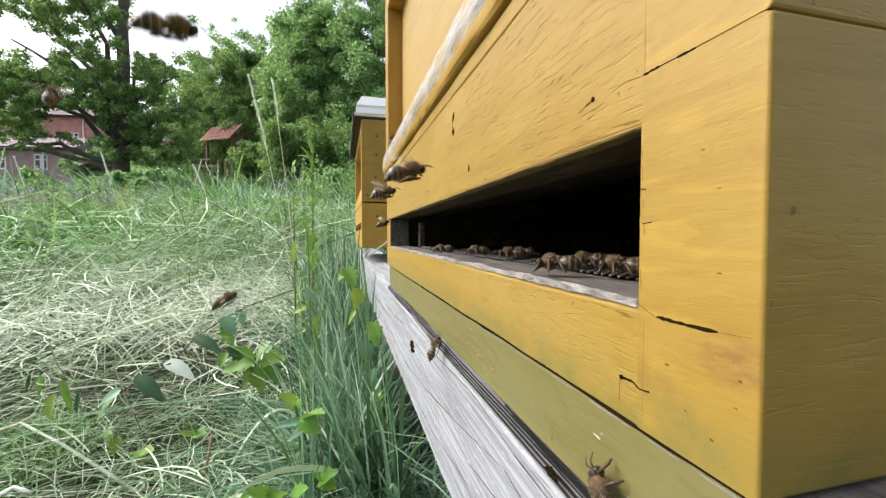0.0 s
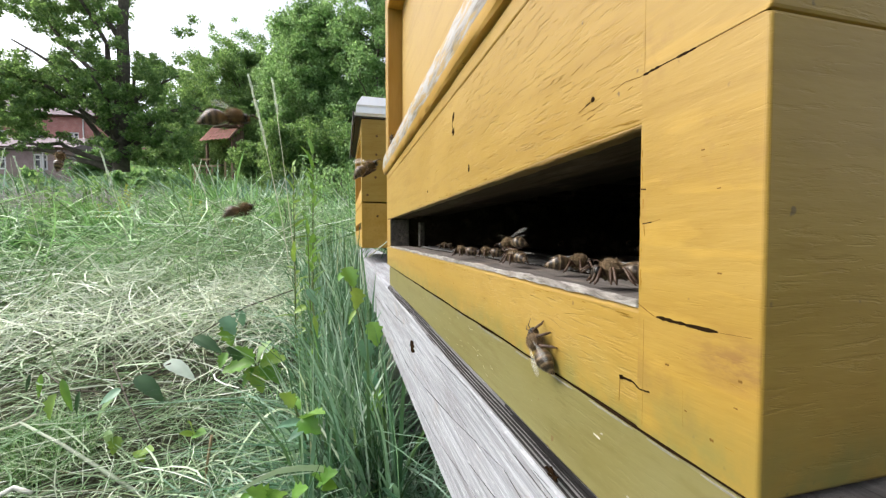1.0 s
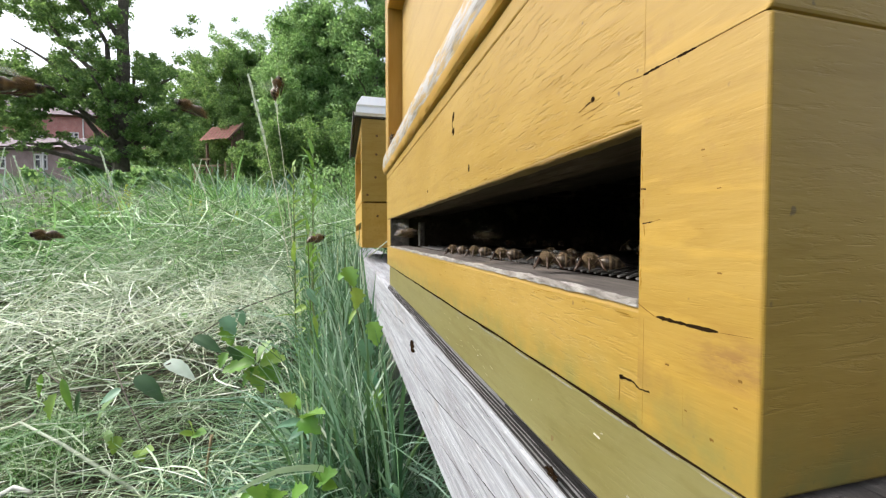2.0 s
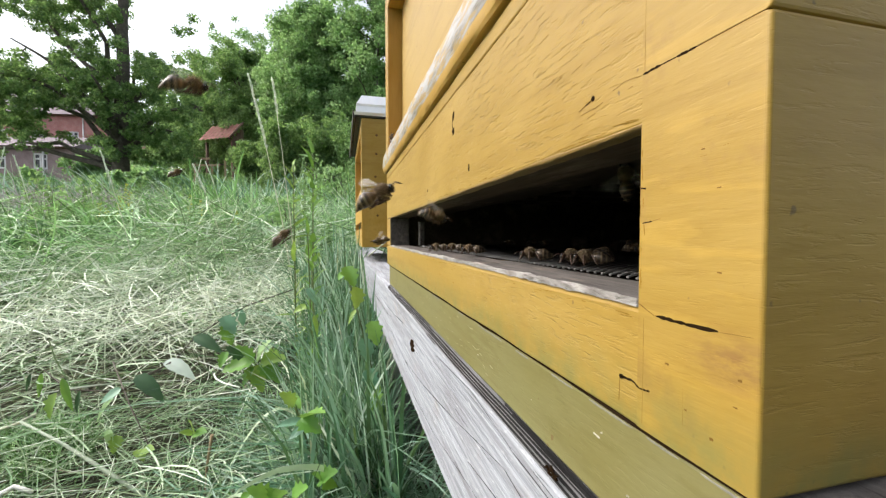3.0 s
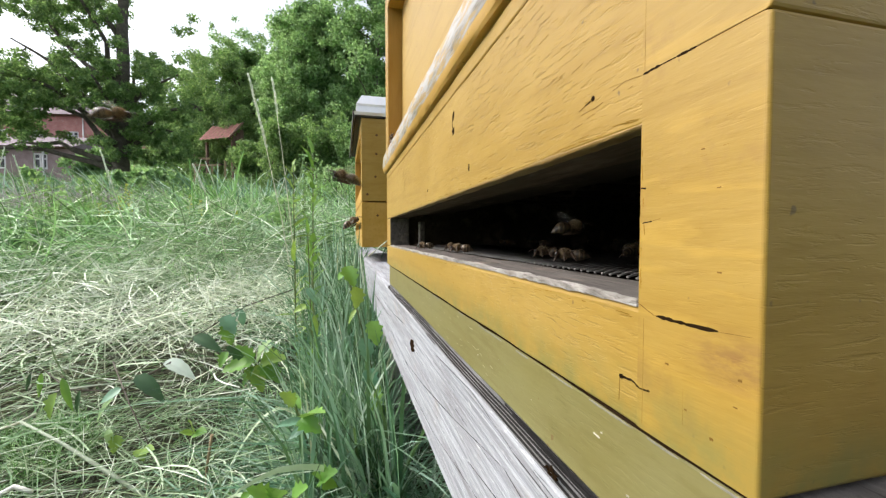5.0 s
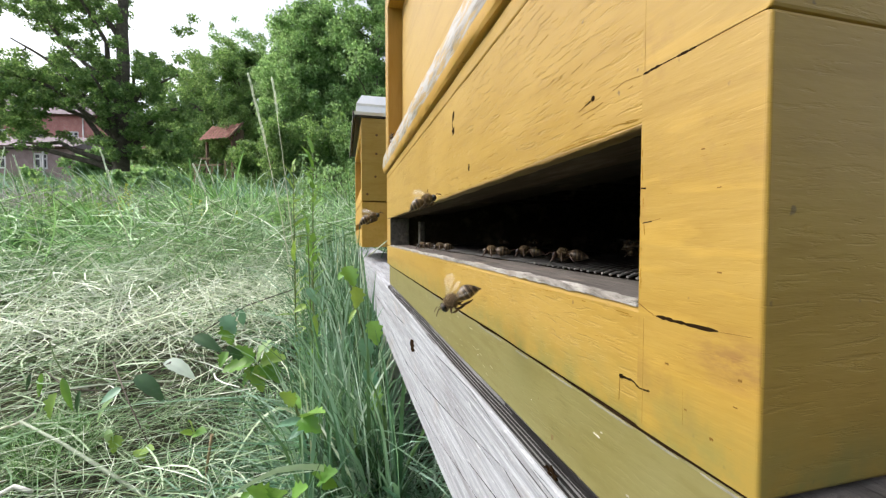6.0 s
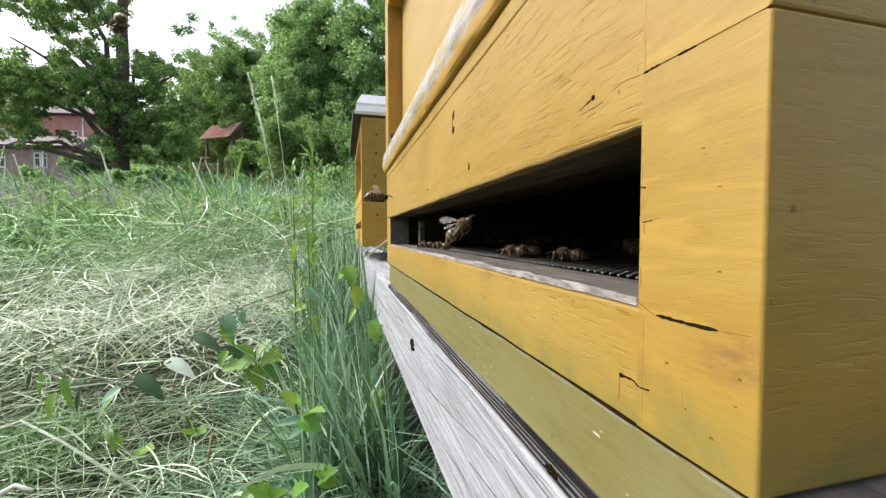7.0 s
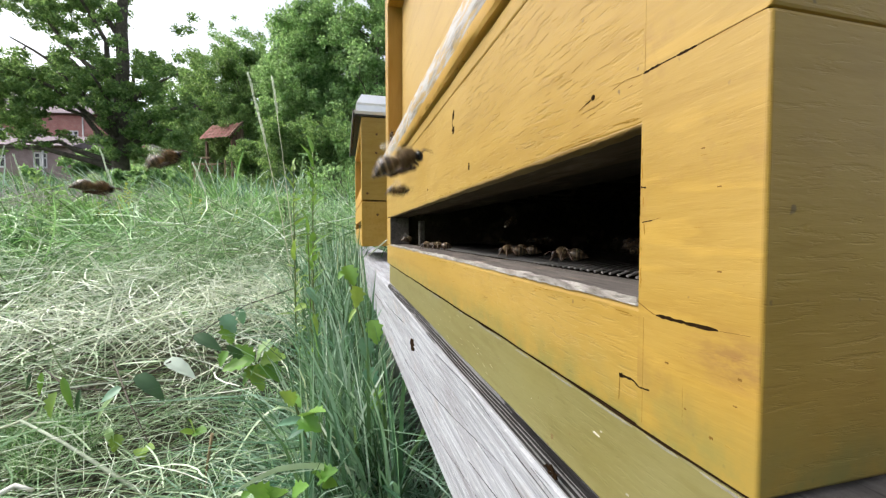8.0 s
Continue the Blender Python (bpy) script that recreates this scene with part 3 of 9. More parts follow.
    h = rng.uniform(0.25, 0.50, n)
    stuff("lilac_grass", blades("lilac_grass", x, y, h, h * rng.uniform(0.2, 0.7, n), rng.uniform(0.004, 0.010, n)), M_LILAC, "flowering grass with lilac-grey seed heads", "grass")
    # taller herbs and seeding grass where the meadow meets the trees
    n = 9000
    y = 3.8 + 5.5 * rng.random(n)
    x = -1.05 * y + 1.25 * y * rng.random(n)
    clump = np.sin(x * 3.1 + 1.7 * np.sin(y * 1.3)) * np.sin(y * 2.2 + 0.6 * x)
    h = rng.uniform(0.22, 0.70, n) * np.clip(0.75 + 0.55 * clump, 0.3, 1.4)
    az = pi + 1.5 * np.sin(x * 2.1) + rng.normal(0, 0.6, n)
    stuff("meadow_herbs", blades("meadow_herbs", x, y, h, h * rng.uniform(0.3, 1.1, n), rng.uniform(0.008, 0.022, n), az),
          M_SEDGE, "tall pale green herbs and grass at the top of the meadow", "herbs")
    # dense bluish grass along the beam, in loose leaning tufts
    n = 2700
    y = 0.36 + 1.2 * rng.random(n) ** 1.15
    x = 0.05 - (0.05 + 0.105 * np.clip(y, 0.3, 1.2)) * rng.random(n) ** 1.7
    tuft = np.sin(y * 31 + 3 * np.sin(x * 40)) * 0.5 + 0.5
    h = rng.uniform(0.08, 0.33, n) * np.clip(0.5 + y * 0.5, 0.6, 1.05) * (0.65 + 0.45 * tuft)
    az = pi * 0.75 + 1.6 * np.sin(y * 17 + x * 25) + rng.normal(0, 0.9, n)
    lean = h * np.where(rng.random(n) < 0.38, rng.uniform(0.5, 1.35, n), rng.uniform(0.06, 0.5, n))
    me = blades("beam_grass", x, y, h, lean, rng.uniform(0.0018, 0.0056, n), az, 0.0, 1.4)
    stuff("beam_grass", me, M_SEDGE, "long blue-green grass crowding along the timber beam", "grass")
    # broader pale blades that arch out of the tufts and cross one another
    n = 300
    y = 0.42 + 0.75 * rng.random(n) ** 1.4
    x = 0.045 - (0.03 + 0.085 * np.clip(y, 0.3, 1.2)) * rng.random(n)
    h = rng.uniform(0.10, 0.28, n)
    lean = h * np.where(rng.random(n) < 0.3, rng.uniform(0.6, 1.1, n), rng.uniform(0.1, 0.5, n))
    stuff("arching_grass", blades("arching_grass", x, y, h, lean, rng.uniform(0.0026, 0.0062, n), None, 0.0, 1.8),
          M_GLAUCOUS, "broad blue-green blades arching out beside the beam", "grass")
    n = 230
    y = 0.27 + 0.17 * rng.random(n)
    x = 0.07 - 0.12 * rng.random(n)
    h = rng.uniform(0.04, 0.11, n)
    stuff("sprawling_grass", blades("sprawling_grass", x, y, h, h * rng.uniform(1.0, 2.4, n), rng.uniform(0.0016, 0.0036, n), pi * rng.integers(0, 2, n) + rng.normal(0, 0.6, n)),
          M_GLAUCOUS, "pale grass blades sprawling at the foot of the beam", "grass")
    n = 2000
    y = 0.12 + 0.55 * rng.random(n)
    x = 0.10 - 0.23 * rng.random(n)
    h = rng.uniform(0.03, 0.10, n)
    me = blades("low_grass", x, y, h, h * rng.uniform(0.6, 2.2, n), rng.uniform(0.0016, 0.0042, n))
    stuff("low_grass", me, M_SEDGE, "dark low grass in the shade under the beam", "grass")
    # grass of the wider meadow, behind and beside the hives
    n = 70000
    r = 0.6 + 14 * rng.random(n) ** 1.2
    a = rng.uniform(0, 2 * pi, n)
    x, y = r * np.cos(a), r * np.sin(a)
    keep = ~((x > -2.3) & (x < 0.55) & (y > -0.05) & (y < 2.2)) & ~((y > 1.8) & (np.abs(x) < y * 1.2) & (x < 1.7))
    x, y = x[keep], y[keep]
    n = len(x)
    h = rng.uniform(0.08, 0.22, n)
    stuff("wide_grass", blades("wide_grass", x, y, h, h * rng.uniform(0.2, 0.8, n), rng.uniform(0.006, 0.014, n) * (0.7 + r[keep] / 7)),
          M_GRASS, "green meadow grass behind and beside the hives", "grass")


build_meadow()
# ---- the timber beam and the support board ----
def build_beams():
    front = thing("timber_beam", pose(0, 0, 0), "long silver-grey weathered timber beam carrying the hives", "beam")
    bm = plank(0.050, 0.135, -0.45, 2.2, 0.1705, 0.2425, "y", 0.0022, 0.0009, 3, 260, corners=(0.0022, 0.0022, 0.0022, 0.0055))
    part("timber", bm, M_BEAM, front)
    part("nail_hole", sliver(0.04990, 0.2915, 0.2118, 0.2935, 0.2208, 0.0095, 5), M_CRACK, front)
    part("nail_hole", sliver(0.0499, 0.362, 0.226, 0.366, 0.236, 0.0016, 6), M_SCRATCH_GREY, front)
    # open grain along the weathered upper edge: ridges and grooves
    bm = bmesh.new()
    rows = []
    for i in range(400):
        y = -0.40 + 0.862 * i / 399
        row = []
        for j in range(17):
            q = j / 16
            deep = (0.0012 + 0.0005 * noise.noise((y * 8, j * 1.7, 3))) * (j % 3 != 0) + 0.0005 * noise.noise((y * 70, j * 2.1, 0))
            row.append(bm.verts.new((0.0497 + 0.0032 * q + deep * 0.1, y, 0.2391 + 0.0045 * q - deep * 0.6 + 0.0006 * noise.noise((y * 14, 5, j * 0.2)))))
        rows.append(row)
    for a, b in zip(rows, rows[1:]):
        for j in range(16):
            f = bm.faces.new((a[j], b[j], b[j + 1], a[j + 1]))
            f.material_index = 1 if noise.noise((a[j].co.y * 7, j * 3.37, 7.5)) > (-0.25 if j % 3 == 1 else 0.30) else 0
    bmesh.ops.recalc_face_normals(bm, faces=bm.faces[:])
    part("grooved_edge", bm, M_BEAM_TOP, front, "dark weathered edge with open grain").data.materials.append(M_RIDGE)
    # drying cracks that wander along the timber
    for k, line in enumerate((((0.330, 0.1930), (0.250, 0.2020), (0.178, 0.2128), (0.140, 0.2200), (0.117, 0.2242), (0.100, 0.2225), (0.02, 0.2210)),
                              ((0.215, 0.2325), (0.1525, 0.2364), (0.128, 0.2350), (0.110, 0.2333), (0.07, 0.2330)),
                              ((0.300, 0.1800), (0.220, 0.1850), (0.150, 0.1960), (0.090, 0.2010)),
                              ((0.500, 0.2150), (0.400, 0.2190), (0.335, 0.2240)),
                              ((0.155, 0.2050), (0.120, 0.2105), (0.085, 0.2120)),
                              ((0.700, 0.2000), (0.560, 0.2060), (0.450, 0.2080)))):
        for q, ((ya, za), (yb, zb)) in enumerate(zip(line, line[1:])):
            part("drying_crack", sliver(0.04993, yb, zb, ya, za, (0.00018, 0.00034, 0.00024)[(q + k) % 3] * (0.35 + 2.2 * ya), 500 + 9 * k + q), M_GRAIN, front)
    rnd = random.Random(44)
    for k in range(32):
        y0 = 0.04 + 0.62 * rnd.random() ** 1.3
        z0, ln = rnd.uniform(0.174, 0.240), rnd.uniform(0.01, 0.05) * (0.3 + 1.6 * y0)
        part("drying_crack", sliver(0.04995, y0, z0, y0 + ln, z0 + rnd.uniform(-0.001, 0.001), rnd.uniform(0.00006, 0.00016) * (0.4 + 2.5 * y0), 600 + k), M_GRAIN, front)
    bm = sliver(0.0484, 0.0822, 0.2416, 0.0852, 0.2436, 0.0007, 3)
    for k in range(7):
        y0, z0 = 0.0815 + 0.0008 * k, 0.2432 - 0.0003 * (k * 5 % 7)
        join_into(bm, sliver(0.0483, y0, z0, y0 + 0.0016, z0 + 0.0007 * (k % 3 - 1), 0.00022, 70 + k))
    part("knot", bm, M_CRACK, front, "dark splintered knot")
    back = thing("timber_beam", pose(0.36, 0, 0), "silver-grey weathered timber beam under the back of the hives", "beam")
    part("timber", plank(0, 0.085, -0.45, 2.2, 0.1705, 0.2425, "y", 0.006, 0.0012, 9, 60), M_BEAM, back)
    for y in (-0.3, 0.66, 1.75):
        b = thing("concrete_block", pose(0.07, y, 0), "grey concrete block under the timber beams", "block", "beam blocks")
        part("block", plank(0, 0.37, -0.09, 0.09, -0.08, 0.1705, "x", 0.006, 0.002, 2), plain("concrete", (0.3, 0.3, 0.29), 0.9), b)
    board = thing("support_board", pose(0, 0, 0), "olive-painted board with a bare grey top under the hive", "board")
    bm = plank(0.0525, 0.42, -0.06, 0.462, 0.2432, 0.2644, "y", 0.0006, 0.0003, 6, 90, corners=(0.0006,) * 4)
    for f in bm.faces:
        if f.normal.z > 0.97:
            f.material_index = 1
    ob = part("board", bm, M_OLIVE, board)
    ob.data.materials.append(M_SILL)
    # near-black strip stands in for the shade in the gap under the hive
    part("seam", plank(0.0520, 0.0560, 0.0395, 0.462, 0.26425, 0.26505, "y", 0.0001, 0.0003, 8, 90), M_CRACK, board, "dark strip painted as shade in the gap under the hive")
    for k, (y0, y1) in enumerate(((0.040, 0.0475), (0.0515, 0.0585), (0.062, 0.0755), (0.082, 0.092), (0.105, 0.114), (0.125, 0.150), (0.17, 0.178), (0.215, 0.236))):
        part("worn_edge", sliver(0.05242, y0, 0.26360, y1, 0.26365, 0.00016 + 0.0007 * y0, 160 + k), M_SCRATCH_GREY, board)
    rnd = random.Random(12)
    for k in range(26):
        y, z = rnd.uniform(0.06, 0.44), rnd.uniform(0.246, 0.261)
        s = rnd.uniform(0.00012, 0.0004)
        part("paint_fleck", sliver(0.05244, y, z, y + s * rnd.uniform(1, 6), z + rnd.uniform(-1, 1) * s, s * 0.6, 100 + k), M_CHIP, board)
    # rubbed patch towards the far end: slanting pale scratches
    for k in range(24):
        y, z = 0.125 + 0.14 * rnd.random() ** 1.2, rnd.uniform(0.2455, 0.2615)
        ln = rnd.uniform(0.0012, 0.0060)
        part("rubbed_scratch", sliver(0.05244, y, z, y + ln, z + ln * rnd.uniform(-0.35, 0.25), rnd.uniform(0.00007, 0.00026), 900 + k), M_RUBBED, board)


def sliver(x, y0, z0, y1, z1, wide, seed=0):
    """A thin uneven crack or fleck let into a front board."""
    rnd = random.Random(seed)
    n = 9
    bm = bmesh.new()
    ln = math.hypot(y1 - y0, z1 - z0) + 1e-9
    py, pz = -(z1 - z0) / ln, (y1 - y0) / ln
    top, low, back = [], [], []
    for i in range(n):
        s = i / (n - 1)
        w = wide * rnd.uniform(0.6, 1.1) * (0.35 if i in (0, n - 1) else 1)
        j = rnd.uniform(-0.22, 0.22) * wide
        y, z = y0 + (y1 - y0) * s + py * j, z0 + (z1 - z0) * s + pz * j
        top.append(bm.verts.new((x, y + py * w, z + pz * w)))
        low.append(bm.verts.new((x, y - py * w, z - pz * w)))
        back.append(bm.verts.new((x + 0.0007, y, z)))
    for i in range(n - 1):
        bm.faces.new((top[i], top[i + 1], low[i + 1], low[i]))
        bm.faces.new((top[i], back[i], back[i + 1], top[i + 1]))
        bm.faces.new((low[i], low[i + 1], back[i + 1], back[i]))
    bmesh.ops.recalc_face_normals(bm, faces=bm.faces[:])
    return bm


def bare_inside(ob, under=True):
    """Leaves the faces that look into the hive unpainted, in wood darkened for the inner shade."""
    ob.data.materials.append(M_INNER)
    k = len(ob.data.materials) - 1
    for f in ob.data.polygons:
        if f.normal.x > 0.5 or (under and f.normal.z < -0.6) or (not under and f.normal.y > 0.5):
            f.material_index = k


def frame_box(hive, w, depth, z0, z1, top_rail, near, edge=0.0012, seg=0):
    """A hive body: posts and rails round a recessed front panel, side and back boards."""
    if near:
        part("post", plank(0, 0.03, 0, 0.024, z0 + 0.0294, z1, "z", edge), M_POST, hive)
    else:
        part("post", plank(0.0002, 0.03, 0.0222, 0.031, z0 + 0.0294, z1, "z", 0.0004), M_POST, hive)
    part("post", plank(0, 0.03, w - 0.024, w, z0 + 0.0294, z1, "z", edge), M_POST, hive)
    part("top_rail", plank(0, 0.03, 0.0245 if near else 0.0313, w - 0.0245, z1 - top_rail, z1, "y", edge), M_LEDGE, hive)
    part("front_panel", plank(0.017, 0.029, 0.0242 if near else 0.0312, w - 0.0242, z0 + 0.0285, z1 - top_rail - 0.0005, "y", 0.0005), M_PANEL, hive)
    part("side_board", plank(0.031 if near else 0.0, depth, 0, 0.022, z0 + 0.001, z1, "x", edge), M_SIDE, hive)
    part("side_board", plank(0.031, depth, w - 0.022, w, z0 + 0.001, z1, "x", edge), M_SIDE, hive)
    part("back_board", plank(depth - 0.022, depth - 0.001, 0.0225, w - 0.0225, z0 + 0.001, z1, "y", edge), M_FRONT, hive)


def ledge(hive, w, z, wear=0.0006):
    """The lower rail of the body: a sloping weathered top over a yellow nose."""
    rnd = random.Random(5)
    prof = [(0.004, 0.0), (-0.0018, 0.0004), (-0.0028, 0.0016), (-0.0034, 0.0060), (-0.0040, 0.0085), (-0.0034, 0.0205), (-0.0005, 0.0216), (0.028, 0.0216), (0.028, 0.0)]
    bm = bmesh.new()
    rows = []
    steps = 110
    for i in range(steps + 1):
        y = -0.001 + (w + 0.002) * i / steps
        row = []
        for j, (px, pz) in enumerate(prof):
            k = wear * noise.noise((y * 90, j * 2.3, 0.4)) if 1 <= j <= 6 else 0
            row.append(bm.verts.new((px + k, y, z + pz + k * 0.7)))
        rows.append(row)
    m = len(prof)
    for a, b in zip(rows, rows[1:]):
        for j in range(m):
            f = bm.faces.new((a[j], b[j], b[(j + 1) % m], a[(j + 1) % m]))
            f.smooth = 2 <= j <= 4
            if j in (3, 4, 5):
                f.material_index = 1
    bm.faces.new(rows[0])
    bm.faces.new(list(reversed(rows[-1])))
    bmesh.ops.recalc_face_normals(bm, faces=bm.faces[:])
    ob = part("ledge", bm, M_LEDGE, hive, "sloping ledge with paint chipped to bare wood")
    ob.data.materials.append(M_CHIPPED)


def roof(hive, w, depth, z, front=0.013, over=0.004, high=0.052):
    """A sheet-metal lid, folded over a dark board that juts out over the hive's front."""
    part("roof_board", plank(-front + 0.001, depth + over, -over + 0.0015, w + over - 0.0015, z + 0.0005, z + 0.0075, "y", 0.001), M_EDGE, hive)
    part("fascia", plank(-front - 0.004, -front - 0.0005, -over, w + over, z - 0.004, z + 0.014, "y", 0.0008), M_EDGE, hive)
    bm = bmesh.new()
    rings = []
    for inset, zz in ((0.0, 0.004), (-0.0012, 0.0105), (0.0035, 0.012), (0.005, 0.024), (0.0045, 0.029), (0.016, high - 0.002), (0.026, high)):
        x0, x1, y0, y1 = -front - 0.001 + inset, depth + over - inset, -over + inset, w + over - inset
        rings.append([bm.verts.new((x, y, z + zz)) for x, y in ((x0, y0), (x1, y0), (x1, y1), (x0, y1))])
    for a, b in zip(rings, rings[1:]):
        for k in range(4):
            bm.faces.new((a[k], a[(k + 1) % 4], b[(k + 1) % 4], b[k]))
    bm.faces.new(rings[-1])
    bmesh.ops.recalc_face_normals(bm, faces=bm.faces[:])
    part("roof_sheet", bm, M_ZINC, hive, "pale sheet-metal lid with a folded rim")


def build_main_hive():
    hive = thing("beehive", pose(0.052, 0.0385, 0.2648), "yellow-painted wooden beehive with a long entrance slot, on a beam", "beehive", "row of hives")
    W, D = 0.4455, 0.50
    # floor unit: boards butted and finger-jointed round the entrance slot
    bm = plank(0.00006, 0.0225, 0.0207, W, 0.0544, 0.1025, "y", 0.0004, 0.0004, 11, corners=(0.0010, 0.0010, 0.0003, 0.0002))
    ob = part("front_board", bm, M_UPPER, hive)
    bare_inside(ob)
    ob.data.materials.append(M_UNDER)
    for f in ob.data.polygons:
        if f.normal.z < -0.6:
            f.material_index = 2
    part("worn_lip", plank(-0.0001, 0.0040, 0.0215, W - 0.031, 0.0540, 0.0557, "y", 0.0003, 0.0006, 23, 190, corners=(0.0006, 0.0003, 0.0003, 0.0004)), M_LIP, ob, "slot edge with paint worn to grey wood")
    low = part("lower_front_board", plank(0.00006, 0.0225, 0.0207, W, 0.0001, 0.0228, "y", 0.0004, 0.0004, 12, corners=(0.0005, 0.0004, 0.0004, 0.0016)), M_FRONT, hive)
    part("sill", plank(0.0006, 0.0223, 0.0226, W - 0.031, 0.0212, 0.0236, "y", 0.0009, 0.0005, 13), M_SILL, low, "grey worn landing sill")
    part("worn_edge", plank(-0.0001, 0.0012, 0.0222, W - 0.033, 0.0229, 0.0238, "y", 0.0006, 0.0008, 19, 190, corners=(0.0004, 0.0004, 0.0008, 0.0012)), M_EDGE_WORN, low, "sill edge worn to pale bare wood")
    side = part("side_board", plank(0, D, 0, 0.0220, 0.0001, 0.0637, "x", 0.0010, 0.00006, 17, 120, corners=(0.0006, 0.0003, 0.0003, 0.0006)), M_SIDE, hive)
    for f in side.data.polygons:
        if f.normal.x < -0.7:
            f.material_index = 1
    side.data.materials.append(M_JOINT)
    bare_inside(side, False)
    upper = part("side_board", plank(0, D, 0, 0.0220, 0.06375, 0.1022, "x", 0.0008, 0.00006, 18, 120, corners=(0.0005, 0.0003, 0.0003, 0.0003)), M_SIDE, hive)
    end = part("end_post", plank(0.0002, 0.0224, W - 0.031, W, 0.0232, 0.0543, "z", 0.001), M_POST, hive)
    end.data.materials.append(M_SILL)
    for f in end.data.polygons:
        if f.normal.y < -0.5 or f.normal.x > 0.5:
            f.material_index = 1
    upper.data.materials.append(M_JOINT)
    for f in upper.data.polygons:
        f.material_index = 1 if f.normal.x < -0.7 else 0
    part("side_board", plank(0.0226, D, W - 0.022, W, 0.0006, 0.1022, "x", 0.001), M_SIDE, hive)
    part("back_board", plank(D - 0.022, D - 0.0005, 0.0225, W - 0.0225, 0.0006, 0.1022, "y", 0.001), M_FRONT, hive)
    # thin dark sheets added over the painted boards so the slot looks deeply shaded
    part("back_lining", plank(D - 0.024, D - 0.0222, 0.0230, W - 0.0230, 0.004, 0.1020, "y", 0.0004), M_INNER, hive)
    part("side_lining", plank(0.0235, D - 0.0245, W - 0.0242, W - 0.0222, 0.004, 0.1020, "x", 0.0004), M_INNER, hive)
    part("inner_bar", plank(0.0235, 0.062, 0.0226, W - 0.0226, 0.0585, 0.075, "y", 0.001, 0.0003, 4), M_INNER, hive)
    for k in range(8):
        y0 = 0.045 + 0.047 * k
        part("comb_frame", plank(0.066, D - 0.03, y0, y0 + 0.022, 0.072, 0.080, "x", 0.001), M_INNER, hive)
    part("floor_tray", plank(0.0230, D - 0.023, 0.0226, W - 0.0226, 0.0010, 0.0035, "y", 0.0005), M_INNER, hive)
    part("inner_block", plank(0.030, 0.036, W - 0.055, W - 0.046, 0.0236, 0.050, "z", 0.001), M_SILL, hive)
    # woven wire floor behind the sill
    bm = bmesh.new()
    y = 0.024
    while y < W - 0.095:
        join_into(bm, tube([(0.0228, y, 0.0238), (0.034, y + 0.0075, 0.0241), (0.105, y + 0.055, 0.0239)], [0.00042] * 3, 5))
        y += 0.0036
    x = 0.0330
    while x < 0.10:
        join_into(bm, tube([(x, 0.023, 0.0236), (x, W - 0.033, 0.0236)], [0.0004] * 2, 5))
        x += 0.0110
    tagged(part("wire_floor", bm, M_WIRE, hive, "woven wire floor"), kind="stuff")
    # body above, lightly larger than the floor
    frame_box(hive, W + 0.009, D, 0.1028, 0.336, 0.037, True)
    ledge(hive, W + 0.009, 0.1103)
    part("drip_board", plank(0, 0.024, 0.0, W + 0.001, 0.1028, 0.1100, "y", 0.0008, 0.0003, 21), M_FRONT, hive)
    roof(hive, W + 0.009, D, 0.336)
    # cracks, dents and nail marks in the paint
    f = -0.00002
    marks = ((0.0178, 0.0213, 0.0118, 0.02125, 0.00036), (0.0123, 0.02125, 0.0062, 0.0213, 0.00034), (0.0062, 0.0213, 0.0012, 0.0217, 0.00005),
             (0.0265, 0.0079, 0.0232, 0.0081, 0.00030), (0.0232, 0.0081, 0.0214, 0.0073, 0.00020), (0.0214, 0.0073, 0.0189, 0.0077, 0.00022), (0.0268, 0.0079, 0.0258, 0.0079, 0.00052), (0.0266, 0.0079, 0.0268, 0.0030, 0.00005),
             (0.0222, 0.0229, 0.0180, 0.0212, 0.00009), (0.0120, 0.0110, 0.0119, 0.0050, 0.000012),
             (0.0218, 0.0637, 0.0176, 0.0638, 0.00026), (0.0176, 0.0638, 0.0146, 0.0637, 0.00011), (0.0146, 0.0637, 0.0108, 0.0636, 0.00022), (0.0108, 0.0636, 0.0004, 0.0637, 0.00006),
             (0.0222, 0.0637, 0.0265, 0.0643, 0.00004), (0.0265, 0.0643, 0.0300, 0.0637, 0.00003), (0.0372, 0.0640, 0.0392, 0.0636, 0.00016), (0.0392, 0.0636, 0.0416, 0.0630, 0.00009),
             (0.0355, 0.0610, 0.0386, 0.0606, 0.00003), (0.0330, 0.0625, 0.0365, 0.0619, 0.00004), (0.0400, 0.0600, 0.0440, 0.0597, 0.00003),
             (0.0214, 0.0373, 0.0190, 0.0376, 0.00012), (0.0190, 0.0376, 0.0172, 0.0380, 0.00005), (0.0219, 0.0436, 0.0206, 0.0434, 0.00017),
             (0.1455, 0.0945, 0.1472, 0.0905, 0.0013), (0.1478, 0.0938, 0.1486, 0.0895, 0.0005), (0.1486, 0.0895, 0.1478, 0.0865, 0.0004), (0.1472, 0.0868, 0.1466, 0.0836, 0.0022),
             (0.1221, 0.0655, 0.1226, 0.0624, 0.0009), (0.2060, 0.0640, 0.2064, 0.0622, 0.0008))
    for y0, za, zb in ((0.0214, 0.0640, 0.1020), (0.0206, 0.0012, 0.0204)):
        part("board_joint", plank(-0.00003, 0.0003, y0 - 0.00005, y0 + 0.00005, za, zb, "z", 0.00001), M_SEAM, hive)
    for k, (ya, za, yb, zb, wd) in enumerate(marks):
        part("crack", sliver(f, ya, za, yb, zb, wd, 40 + k), M_CRACK if wd > 0.00010 else M_SCRATCH, hive)
    bm = bmesh.new()
